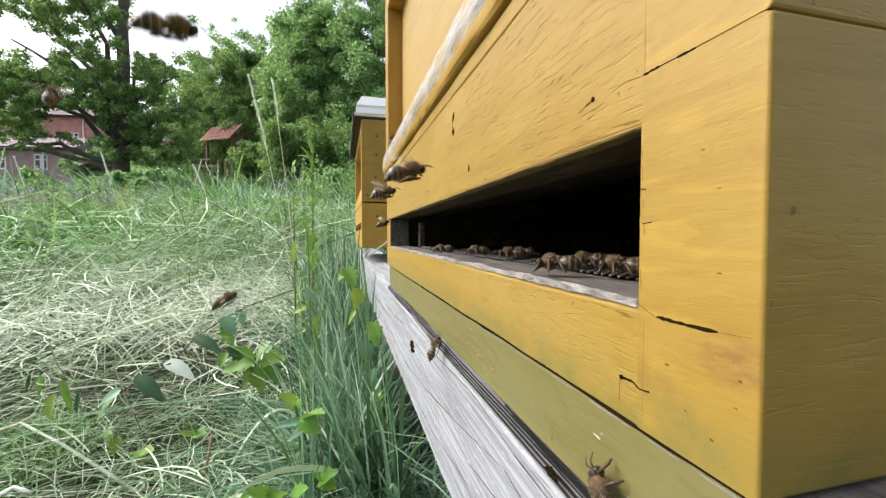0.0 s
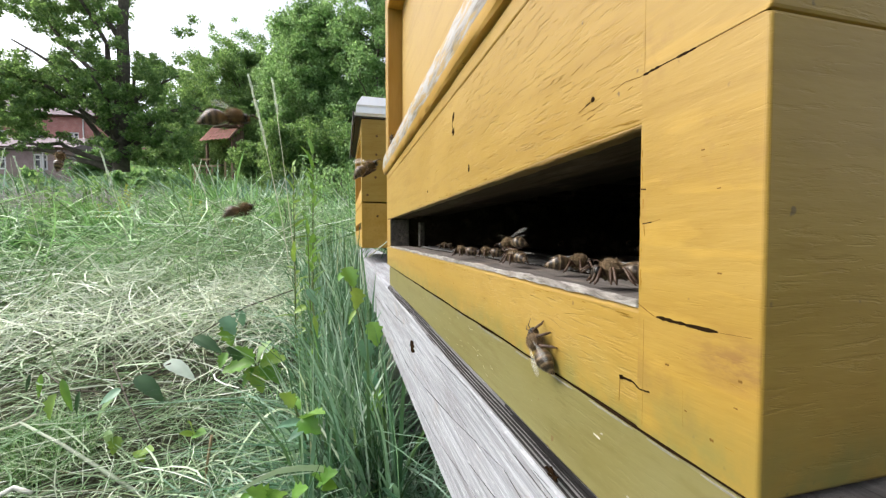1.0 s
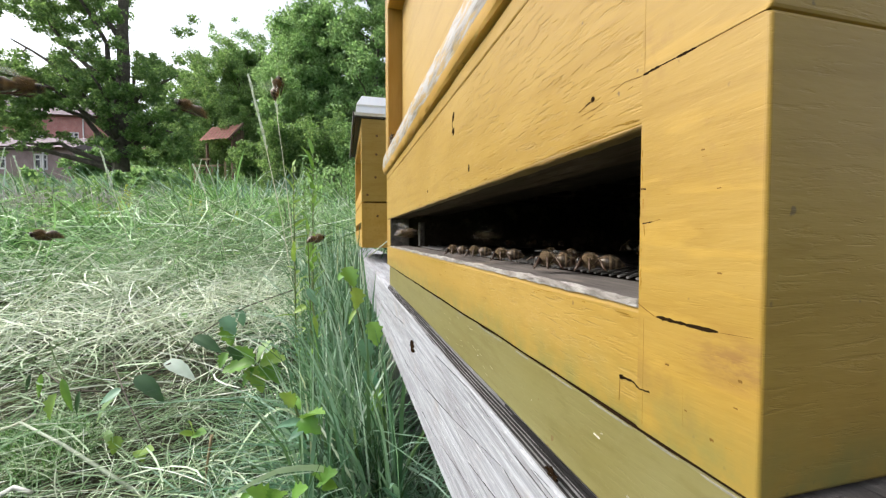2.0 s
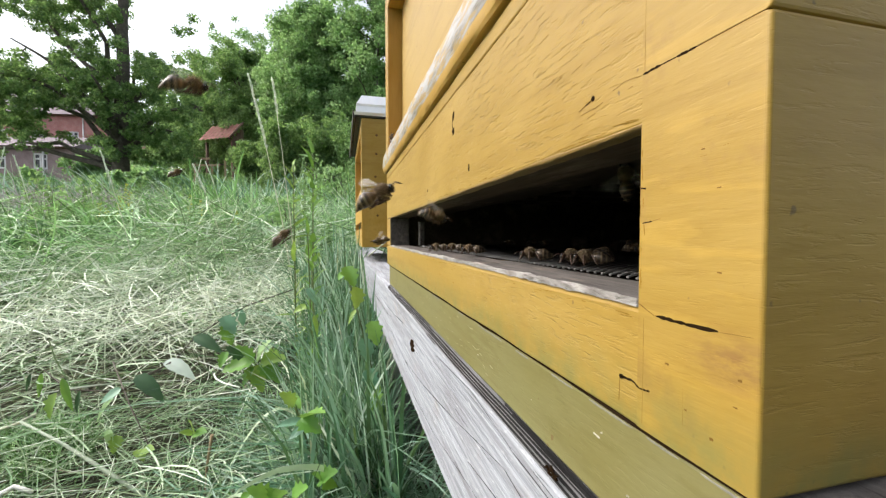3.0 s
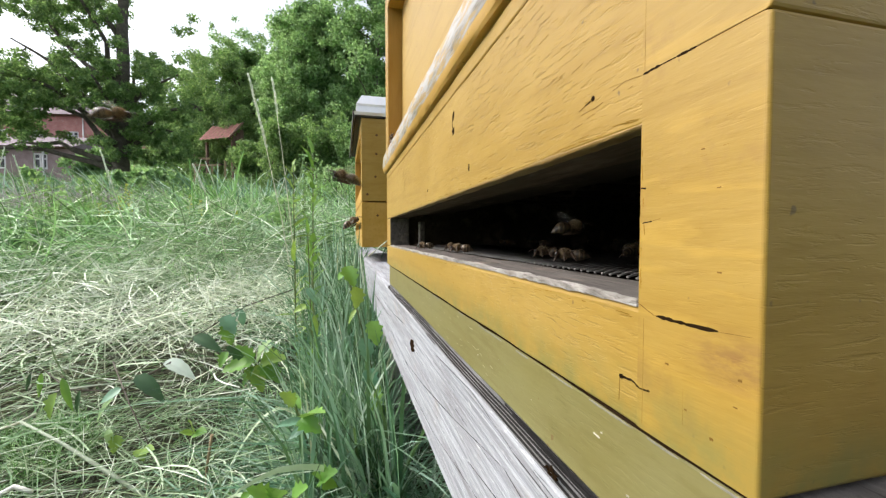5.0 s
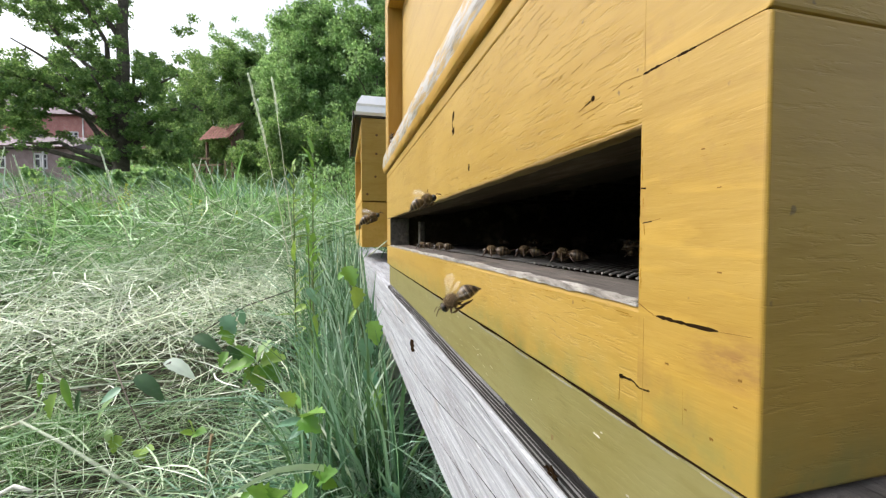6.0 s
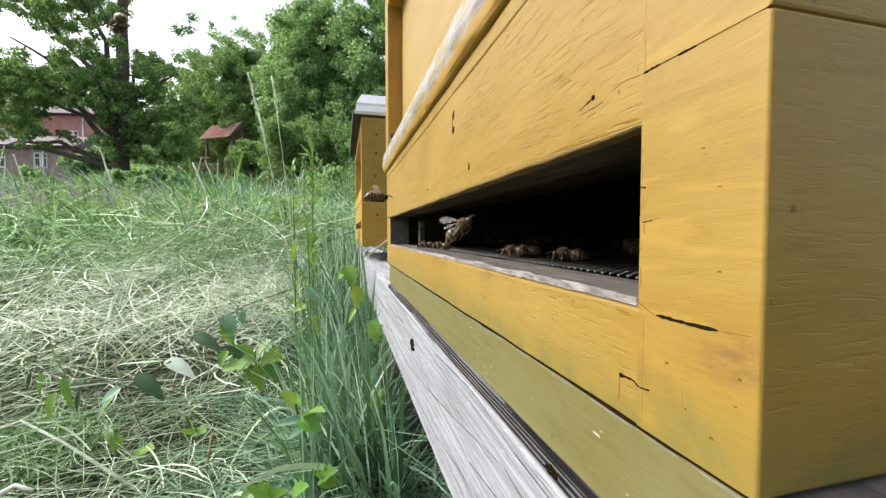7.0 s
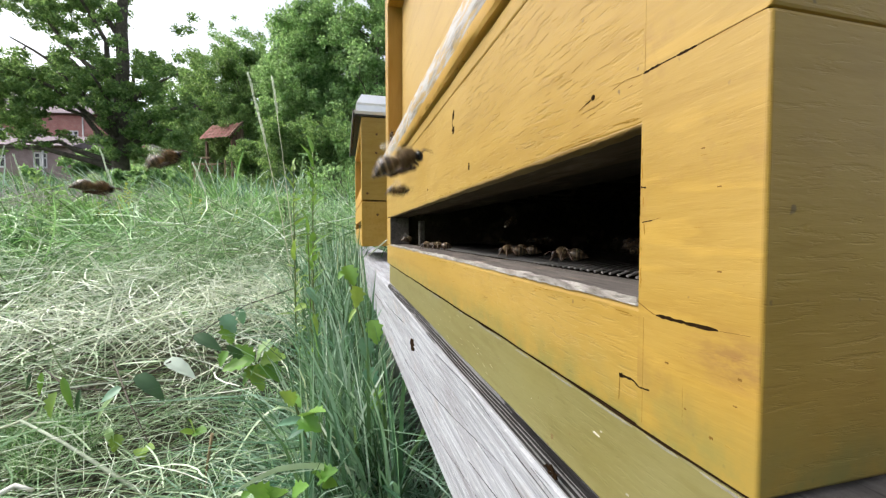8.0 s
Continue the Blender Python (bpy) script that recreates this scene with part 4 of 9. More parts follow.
    bmesh.ops.create_uvsphere(bm, u_segments=10, v_segments=6, radius=0.0006)
    for v in bm.verts:
        v.co = Vector((v.co.x * 0.25 + f, v.co.y * 1.1 + 0.0364, v.co.z + 0.0643))
    part("nail_head", bm, M_CRACK, hive, "dark sunken nail")
    for y0, z0, w0 in ((0.0065, 0.0053, 0.00022), (0.0090, 0.0480, 0.00015), (0.0062, 0.0420, 0.00012), (0.0030, 0.0115, 0.00012)):
        part("pit", sliver(f, y0, z0, y0 + 0.0007, z0, w0, int(y0 * 1e5)), M_SCRATCH, hive)
    rnd = random.Random(31)
    for k in range(12):
        # short raised-grain lifts and scratches on the front boards
        y0 = 0.024 + 0.36 * rnd.random() ** 1.6
        z0 = rnd.choice((rnd.uniform(0.058, 0.100), rnd.uniform(0.003, 0.019)))
        ln = rnd.uniform(0.0008, 0.005)
        part("scratch", sliver(f, y0, z0, y0 + ln, z0 + rnd.uniform(-0.0003, 0.0003), rnd.uniform(0.00002, 0.00006), 200 + k), M_SCRATCH, hive)
    # fine strokes where the grain has lifted the paint, thickest over the slot
    bm = bmesh.new()
    for k in range(55):
        spot_kind = rnd.random()
        if spot_kind < 0.55:
            y0, z0, ln = 0.0225 + 0.085 * rnd.random() ** 1.2, 0.0562 + 0.026 * rnd.random() ** 1.5, rnd.uniform(0.0012, 0.0060)
        elif spot_kind < 0.72:
            y0, z0, ln = 0.0225 + 0.17 * rnd.random(), rnd.uniform(0.062, 0.101), rnd.uniform(0.002, 0.008)
        elif spot_kind < 0.92:
            y0, z0, ln = 0.0225 + 0.16 * rnd.random(), rnd.uniform(0.006, 0.0205), rnd.uniform(0.001, 0.005)
        else:
            y0, z0, ln = rnd.uniform(0.001, 0.017), rnd.uniform(0.002, 0.060), rnd.uniform(0.0004, 0.002)
        join_into(bm, sliver(f, y0, z0, y0 + ln, z0 + ln * rnd.uniform(-0.16, 0.12), rnd.uniform(0.00001, 0.00005) * (0.6 + 7 * y0), 700 + k))
    tagged(part("lifted_grain", bm, M_STROKE, hive, "fine brown strokes of lifted grain"), kind="stuff")
    # brown chips along the slot's rim and the board ends
    bm = bmesh.new()
    for k in range(16):
        z0, ln = rnd.uniform(0.024, 0.054), rnd.uniform(0.0005, 0.003)
        y0 = 0.0219 - abs(rnd.gauss(0, 0.0004))
        join_into(bm, sliver(f, y0, z0, y0 + rnd.uniform(-0.0003, 0.0003), z0 + ln, rnd.uniform(0.00004, 0.00012), 1200 + k))
    for k in range(45):
        y0 = 0.0225 + 0.25 * rnd.random() ** 1.4
        z0 = 0.0559 + abs(rnd.gauss(0, 0.0004))
        join_into(bm, sliver(f, y0, z0, y0 + rnd.uniform(0.001, 0.005), z0 + rnd.uniform(-0.0002, 0.0002), rnd.uniform(0.00004, 0.00012), 1300 + k))
    for k in range(40):
        y0 = 0.0225 + 0.22 * rnd.random()
        z0 = 0.0207 - abs(rnd.gauss(0, 0.0006))
        join_into(bm, sliver(f, y0, z0, y0 + rnd.uniform(0.001, 0.005), z0 + rnd.uniform(-0.0002, 0.0002), rnd.uniform(0.00003, 0.0001), 1400 + k))
    tagged(part("worn_rim", bm, M_STROKE, hive, "brown chips along the slot's rim"), kind="stuff")
    for k in range(4):
        y0, z0 = rnd.uniform(0.002, 0.020), rnd.uniform(0.003, 0.062)
        part("pit", sliver(f, y0, z0, y0 + rnd.uniform(0.0002, 0.0009), z0, rnd.uniform(0.00008, 0.0002), 400 + k), M_SCRATCH, hive)


def build_second_hive():
    hive = thing("beehive", pose(0.0385, 0.85, 0.2735), "yellow wooden beehive with a pale metal lid, further along the beam", "beehive", "row of hives")
    W, D, Z1, Z2 = 0.43, 0.48, 0.0955, 0.272
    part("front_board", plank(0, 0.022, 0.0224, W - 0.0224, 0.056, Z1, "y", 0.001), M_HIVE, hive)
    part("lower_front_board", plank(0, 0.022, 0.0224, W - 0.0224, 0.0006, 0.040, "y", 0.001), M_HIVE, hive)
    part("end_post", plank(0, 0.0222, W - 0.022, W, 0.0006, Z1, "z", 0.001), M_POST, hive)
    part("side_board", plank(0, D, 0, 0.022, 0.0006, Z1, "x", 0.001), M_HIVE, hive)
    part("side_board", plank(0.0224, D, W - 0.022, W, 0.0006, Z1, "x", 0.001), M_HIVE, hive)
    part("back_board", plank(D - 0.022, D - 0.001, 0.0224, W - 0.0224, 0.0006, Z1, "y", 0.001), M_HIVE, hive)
    part("floor_board", plank(0.001, D - 0.023, 0.0226, W - 0.0226, 0.001, 0.012, "y", 0.001), M_INNER, hive)
    frame_box(hive, W, D, Z1 + 0.002, Z2, 0.022, False)
    part("rail", plank(-0.0004, 0.03, 0.0222, W - 0.0245, Z1 + 0.0022, Z1 + 0.031, "y", 0.001), M_LEDGE, hive)
    roof(hive, W, D, Z2)
    for x, z in ((0.032, 0.237), (0.031, 0.198), (0.029, 0.150), (0.012, 0.1125), (0.033, 0.068)):
        bm = bmesh.new()
        bmesh.ops.create_uvsphere(bm, u_segments=8, v_segments=5, radius=0.0026)
        for v in bm.verts:
            v.co = Vector((v.co.x + x, v.co.y * 0.3 - 0.0003, v.co.z + z))
        part("nail_head", bm, M_NAIL, hive)


M_GRAIN = plain("open_grain_shadow", (0.055, 0.05, 0.05), 0.95, gloss=0.0)
M_RUBBED = plain("rubbed_olive_paint", (0.40, 0.37, 0.23), 0.8, 0.3, 400)
M_SCRATCH_GREY = plain("weathered_grey_patch", (0.30, 0.285, 0.25), 0.9, 0.35, 260)
M_SEAM = plain("dull_seam_paint", (0.29, 0.175, 0.028), 0.8)
M_STROKE = plain("lifted_grain_paint", (0.285, 0.165, 0.022), 0.8, gloss=0.1)
M_SCRATCH = plain("paint_scratch", (0.19, 0.105, 0.025), 0.8, gloss=0.1)
build_beams()
build_main_hive()
build_second_hive()

# ---- trees ----
def limb_points(a, b, sag, rnd, n=7, wander=0.03):
    pts = []
    for i in range(n):
        s = i / (n - 1)
        p = Vector(a).lerp(Vector(b), s)
        p += Vector((rnd.uniform(-1, 1), rnd.uniform(-1, 1), rnd.uniform(-1, 1))) * (Vector(b) - Vector(a)).length * wander * (0 < i < n - 1)
        p.z += sag * 4 * s * (1 - s)
        pts.append(p)
    return pts


def leaf_cloud(name, centres, radii, count, size, r, flat=0.8):
    """Many small folded leaves scattered round clump centres, thinner towards each clump's rim."""
    c = np.asarray(centres, float)
    rad = np.asarray(radii, float)
    pick = r.choice(len(c), count, p=rad ** 2 / np.sum(rad ** 2))
    d = r.normal(0, 1, (count, 3))
    d /= np.linalg.norm(d, axis=1)[:, None] + 1e-9
    rr = rad[pick] * r.random(count) ** 0.45 * r.uniform(0.7, 1.25, count)
    p = c[pick] + d * rr[:, None] * np.array([1, 1, flat])
    s = size * r.uniform(0.6, 1.4, count)
    t = r.normal(0, 1, (count, 3)) + np.array([0, 0, -0.35])
    t /= np.linalg.norm(t, axis=1)[:, None]
    u = np.cross(t, r.normal(0, 1, (count, 3)) + np.array([0, 0, 0.9]))
    u /= np.linalg.norm(u, axis=1)[:, None] + 1e-9
    nrm = np.cross(t, u)
    V = np.stack([p - t * s[:, None] * 0.5, p + u * s[:, None] * 0.34 + nrm * s[:, None] * 0.1, p + t * s[:, None] * 0.5,
                  p - u * s[:, None] * 0.34 + nrm * s[:, None] * 0.1], 1)
    b = np.arange(count)[:, None] * 4
    return raw_mesh(name, V, None, np.concatenate([b + np.array([[0, 1, 2]]), b + np.array([[0, 2, 3]])]), smooth=False)


def tree(base, height, girth, limbs, leaves, size, material, seed, label, clump=(0.35, 0.7), twigs=5, group="", name="tree", top_lean=(0, 0), extra=(), clear=None, flat=0.8, wander=0.03):
    """Tapered trunk, limbs (start height, end offset, sag), twigs and a crown of leaves."""
    rnd = random.Random(seed)
    r = np.random.default_rng(seed)
    t = thing(name, Matrix.Translation(base), label, name, group)
    top = Vector((top_lean[0], top_lean[1], height))
    tp = limb_points((0, 0, -0.3), top, 0, rnd, 10, wander)
    bm = tube(tp, [girth * (1.25 if i == 0 else 1) * (1 - 0.085 * i) for i in range(10)], 12)
    centres, radii = [], []
    for hs, end, sag, dense in limbs:
        s = min(max((hs + 0.3) / (height + 0.3), 0), 1) * 9
        i = min(int(s), 8)
        a = tp[i].lerp(tp[i + 1], s - i)
        pts = limb_points(a, end, sag, rnd)
        r0 = girth * 0.42 * (1 - 0.5 * hs / height)
        join_into(bm, tube(pts, [r0 * (1 - 0.13 * k) for k in range(7)], 7))
        for k in range(int(twigs * dense * 2)):
            q = rnd.uniform(0.3, 1.0) * 6
            j = min(int(q), 5)
            p = pts[j].lerp(pts[j + 1], q - j)
            ln = rnd.uniform(0.3, 1.0) * (Vector(end) - a).length * 0.30
            e = p + Vector((rnd.uniform(-1, 1), rnd.uniform(-1, 1), rnd.uniform(-0.5, 0.6))) * ln
            join_into(bm, tube([p, p.lerp(e, 0.5) + Vector((0, 0, 0.03)), e], [r0 * 0.25, r0 * 0.16, r0 * 0.06], 5))
            centres.append(e)
            radii.append(rnd.uniform(*clump))
            if rnd.random() < dense:
                centres.append(p.lerp(e, 0.5))
                radii.append(rnd.uniform(*clump) * 0.8)
    for p, rad in extra:
        centres.append(p)
        radii.append(rad)
    if clear is not None:
        kept = [(c, q) for c, q in zip(centres, radii) if not clear(c)]
        centres, radii = [c for c, q in kept], [q for c, q in kept]
    part("trunk", bm, M_BARK, t)
    part("crown", leaf_cloud("crown", [tuple(c) for c in centres], radii, leaves, size, r, flat), material, t)
    return t


def shrub(base, w, h, leaves, size, material, seed, label, group="", name="shrub"):
    """Several thin stems with leaf clumps from the ground up."""
    rnd = random.Random(seed)
    r = np.random.default_rng(seed)
    t = thing(name, Matrix.Translation(base), label, name, group)
    bm = bmesh.new()
    centres, radii = [], []
    for k in range(9):
        a = (rnd.uniform(-0.2, 0.2) * w, rnd.uniform(-0.2, 0.2) * w, -0.2)
        e = Vector((rnd.uniform(-0.5, 0.5) * w, rnd.uniform(-0.4, 0.4) * w, h * rnd.uniform(0.55, 0.95)))
        pts = limb_points(a, e, h * 0.06, rnd)
        join_into(bm, tube(pts, [0.035 * h / 3 * (1 - 0.13 * i) for i in range(7)], 5))
        for p in pts[1:]:
            for q in range(3):
                centres.append(p + Vector((rnd.uniform(-1, 1), rnd.uniform(-1, 1), rnd.uniform(-0.6, 0.6))) * w * 0.17)
                radii.append(rnd.uniform(0.07, 0.15) * (w + h) * 0.5)
    part("stems", bm, M_BARK, t)
    part("crown", leaf_cloud("crown", [tuple(c) for c in centres], radii, leaves, size, r), material, t)
    return t


FWD = Vector((sin(radians(14.2)), cos(radians(14.2)), 0))
SIDE = Vector((cos(radians(14.2)), -sin(radians(14.2)), 0))


def spot(ahead, across):
    """A place on the meadow, so far up the slope and so far to the right of it."""
    p = FWD * ahead + SIDE * across
    return Vector((p.x, p.y, float(ground_z(p.x, p.y))))


def off(u, v, w):
    return SIDE * u + FWD * v + Vector((0, 0, w))


def build_trees():
    limbs = [(2.2, off(-2.6, 0.3, 5.0), 0.1, 1.0), (2.6, off(-1.0, -0.3, 5.6), 0.0, 1.0), (1.4, off(-2.4, -0.3, 2.9), 0.3, 1.6), (1.2, off(-3.2, 0.5, 2.6), 0.3, 1.6),
             (0.9, off(-2.9, 0.3, 1.35), 0.25, 0.5), (0.7, off(-3.1, -0.4, 1.10), 0.25, 0.3), (1.0, off(1.4, -0.2, 1.55), 0.25, 1.6), (1.3, off(1.7, 0.4, 2.2), 0.3, 1.6),
             (1.8, off(1.2, 0.3, 3.0), 0.2, 1.4), (1.7, off(-0.9, -0.2, 3.2), 0.2, 1.6), (1.9, off(-0.6, 1.5, 3.5), 0.2, 1.2),
             (1.4, off(0.5, -1.2, 2.4), 0.2, 1.2), (3.6, off(-1.8, 0.2, 6.65), 0.2, 1.0), (4.0, off(0.3, 0.4, 7.45), 0.1, 1.0), (1.6, off(-1.7, -0.6, 3.4), 0.2, 0.8)]
    rnd = random.Random(9)

    def fill(u, w):
        """How much of the crown's leaf stands there: an airy head, a dark skirt, open below the side limbs."""
        if w > 2.66 and w < 3.55 - 0.75 * max(0.0, u + 2.3) and u < -1.3:
            return 0.03
        if -2.1 < u < -1.38 and 2.28 < w < 2.75:
            return 0.03
        if -1.62 < u < -0.34 and 0.80 < w < 1.46:
            return -0.06
        if -0.42 < u < -0.08 and 2.55 < w < 3.15:
            return 0.05
        if u > 0.28 and w > 2.62 - 0.55 * max(0.0, u - 0.9):
            return 0.02 if u < 1.0 or w > 3.4 else 0.10
        if 0.95 < u < 1.7 and 1.65 < w < 2.1:
            return 0.12
        if w < 0.40 and u < -0.3:
            return 0.03
        if w < 0.80 and u < -0.3:
            return 0.45
        if abs(u) < 0.24 and w < 2.5:
            return 0.30 if w < 1.4 else 0.8
        if w > 2.55:
            return 0.72
        return 0.75 if u > 0.2 else 0.92

    spray = []
    while len(spray) < 1150:
        u, v, w = rnd.uniform(-3.1, 1.75), rnd.uniform(-0.9, 1.1), rnd.uniform(0.15, 4.9)
        if rnd.random() < fill(u, w) and noise.noise((u * 2.6, v * 1.6, w * 3.4)) > -0.12:
            k = (9.0 + v) / 9.0
            spray.append((off((u - 7.35) * k + 7.35, v, (w + 1.49) * k - 0.76), rnd.uniform(0.07, 0.20)))

    def clear(p):
        k = 9.0 / (9.0 + p.dot(FWD))
        u, w = (p.dot(SIDE) - 7.35) * k + 7.35, (p.z + 0.76) * k - 1.49
        return (sin(u * 53 + w * 31 + p.x * 17) + 1) / 2 > fill(u, w) + 0.1

    tree(spot(9.0, -7.35), 7.4, 0.185, [(a, b, c, d * 0.35) for a, b, c, d in limbs], 92000, 0.058, M_TREE, 3,
         "tall broad-leaved tree with a dark trunk and low spreading limbs", (0.10, 0.24), 5, "meadow trees", top_lean=(0.24, 0.1), extra=spray, clear=clear, flat=0.7, wander=0.004)
    rnd = random.Random(21)
    for k, (ahead, across, h, w) in enumerate(((20.0, -10.2, 8.0, 2.8), (14.0, -4.7, 7.0, 1.7), (15.0, -4.1, 7.6, 2.2), (14.0, -2.2, 8.6, 2.4),
                                               (16.0, -0.5, 9.5, 2.6), (17.0, 4.0, 9.0, 3.0), (22.0, -13.4, 7.3, 2.4), (24.0, -8.6, 9.0, 3.2), (21.0, -10.4, 8.6, 2.2), (16.0, -6.0, 7.4, 1.35))):
        limbs, body = [], []
        for j in range(14):
            hs = h * rnd.uniform(0.05, 0.78)
            a = rnd.uniform(0, 2 * pi)
            reach = w * rnd.uniform(0.45, 1.0) * (1.15 - 0.6 * hs / h)
            limbs.append((hs, (cos(a) * reach, sin(a) * reach, hs + h * rnd.uniform(0.05, 0.25)), 0.2, 0.5))
        while len(body) < 360:
            # boughs of leaf in layers, with hollows between them
            d = Vector((rnd.gauss(0, 1), rnd.gauss(0, 1), rnd.gauss(0, 1))).normalized() * rnd.uniform(0.5, 1.0)
            lump = 1 + 0.30 * noise.noise(d * 2.2 + Vector((k * 7, 0, 0))) + 0.16 * noise.noise(d * 5.5 + Vector((0, k * 5, 0)))
            p = Vector((d.x * w * lump, d.y * w * lump, h * 0.52 + d.z * h * 0.46 * lump))
            if noise.noise((p.x * 1.1 + 9 * k, p.y * 1.1, p.z * 1.7)) > -0.12:
                body.append((p, rnd.uniform(0.14, 0.38)))
        tree(spot(ahead, across), h * 0.9, 0.13, limbs, 62000, 0.095, M_TREE if k in (0, 6) else M_WOOD_LEAF, 50 + k, "leafy green tree in a dense group at the meadow's edge",
             (0.3, 0.5), 5, "wood edge trees", extra=body)
    for k, (ahead, across, w, h) in enumerate(((11.5, -4.9, 1.7, 2.0), (11.0, -3.6, 2.0, 2.3), (11.0, -2.5, 2.2, 2.3), (10.5, -1.4, 2.2, 2.2), (10.5, 0.2, 2.2, 2.2),
                                               (12.0, -8.6, 1.8, 0.6), (12.5, -11.4, 2.4, 0.35), (10.0, -6.4, 1.4, 0.7), (13.0, -6.9, 1.4, 0.7), (7.0, -6.7, 1.5, 0.35), (7.2, -5.9, 1.2, 0.4), (6.6, -4.7, 1.1, 0.5), (6.2, -6.6, 0.9, 0.3), (14.5, -7.1, 1.3, 1.9), (13.5, -6.2, 1.3, 2.0), (13.0, -11.3, 1.3, 1.5))):
        # darker leaf colour on some shrubs stands in for the shade under the trees
        shrub(spot(ahead, across), w, h, 16000, 0.075, M_TREE if k in (0, 1, 2, 13, 14) else M_WOOD_LEAF, 80 + k, "green leafy shrub at the foot of the trees", "edge shrubs")


def build_herbs():
    """Leafy herbs that stand in clumps among the meadow grass."""
    rnd = random.Random(33)
    for k in range(26):
        y = rnd.uniform(2.0, 5.2)
        x = y * rnd.uniform(-0.85, 0.0)
        h = rnd.uniform(0.20, 0.42) * (0.7 + y * 0.12)
        shrub((x, y, float(ground_z(x, y))), h * rnd.uniform(0.5, 0.9), h, 420, 0.032, M_WOOD_LEAF if k % 3 else M_TREE, 700 + k, "leafy green herb clump standing in the meadow grass", "meadow herbs", "meadow_herb")


def build_tall_weeds():
    """Leafy weeds, waist-high, beside the second hive."""
    for k, (ahead, across, w, h) in enumerate(((5.0, -1.22, 0.55, 0.80), (5.4, -1.62, 0.60, 0.85), (4.6, -1.42, 0.45, 0.62), (5.6, -1.05, 0.5, 0.80))):
        shrub(spot(ahead, across), w, h, 900, 0.040, M_WOOD_LEAF, 760 + k, "tall leafy weed with pale green leaves in the meadow", "meadow herbs", "meadow_herb")


def build_far_woods():
    """The wooded slope behind everything."""
    r = np.random.default_rng(5)
    cs, rs = [], []
    for k in range(420):
        ahead, across = r.uniform(34, 50), r.uniform(-30, 60)
        p = FWD * ahead + SIDE * across
        g = min(float(ground_z(p.x, p.y)), 9.0)
        for q in range(3):
            cs.append((p.x + r.normal(0, 1), p.y + r.normal(0, 1), g + r.uniform(0.3, 5.5)))
            rs.append(r.uniform(0.8, 1.8))
    stuff("far_woods", leaf_cloud("far_woods", cs, rs, 60000, 0.42, r), M_WOOD_LEAF, "distant green woods closing the top of the slope", "woods")


def build_shading_hedge():
    # unseen hedge behind the camera, added to dim the hives' near sides
    for k, x in enumerate((-2.8, -1.3, 0.2, 1.7, 3.2)):
        p = (x, -3.2 + 0.2 * (k % 2), float(ground_z(x, -3.2)))
        shrub(p, 1.5, 2.1, 7000, 0.09, M_TREE, 120 + k, "unseen dense dark green hedge shrub added behind the row of hives for shade", "hedge", "hedge_shrub")


build_trees()
build_herbs()
build_tall_weeds()
build_far_woods()
build_shading_hedge()


# ---- the brick house and the shed beyond the meadow ----
def bm_box(bm, x0, x1, y0, y1, z0, z1):
    v = [bm.verts.new(p) for p in ((x0, y0, z0), (x1, y0, z0), (x1, y1, z0), (x0, y1, z0), (x0, y0, z1), (x1, y0, z1), (x1, y1, z1), (x0, y1, z1))]
    for f in ((3, 2, 1, 0), (4, 5, 6, 7), (0, 1, 5, 4), (1, 2, 6, 5), (2, 3, 7, 6), (3, 0, 4, 7)):
        bm.faces.new([v[i] for i in f])


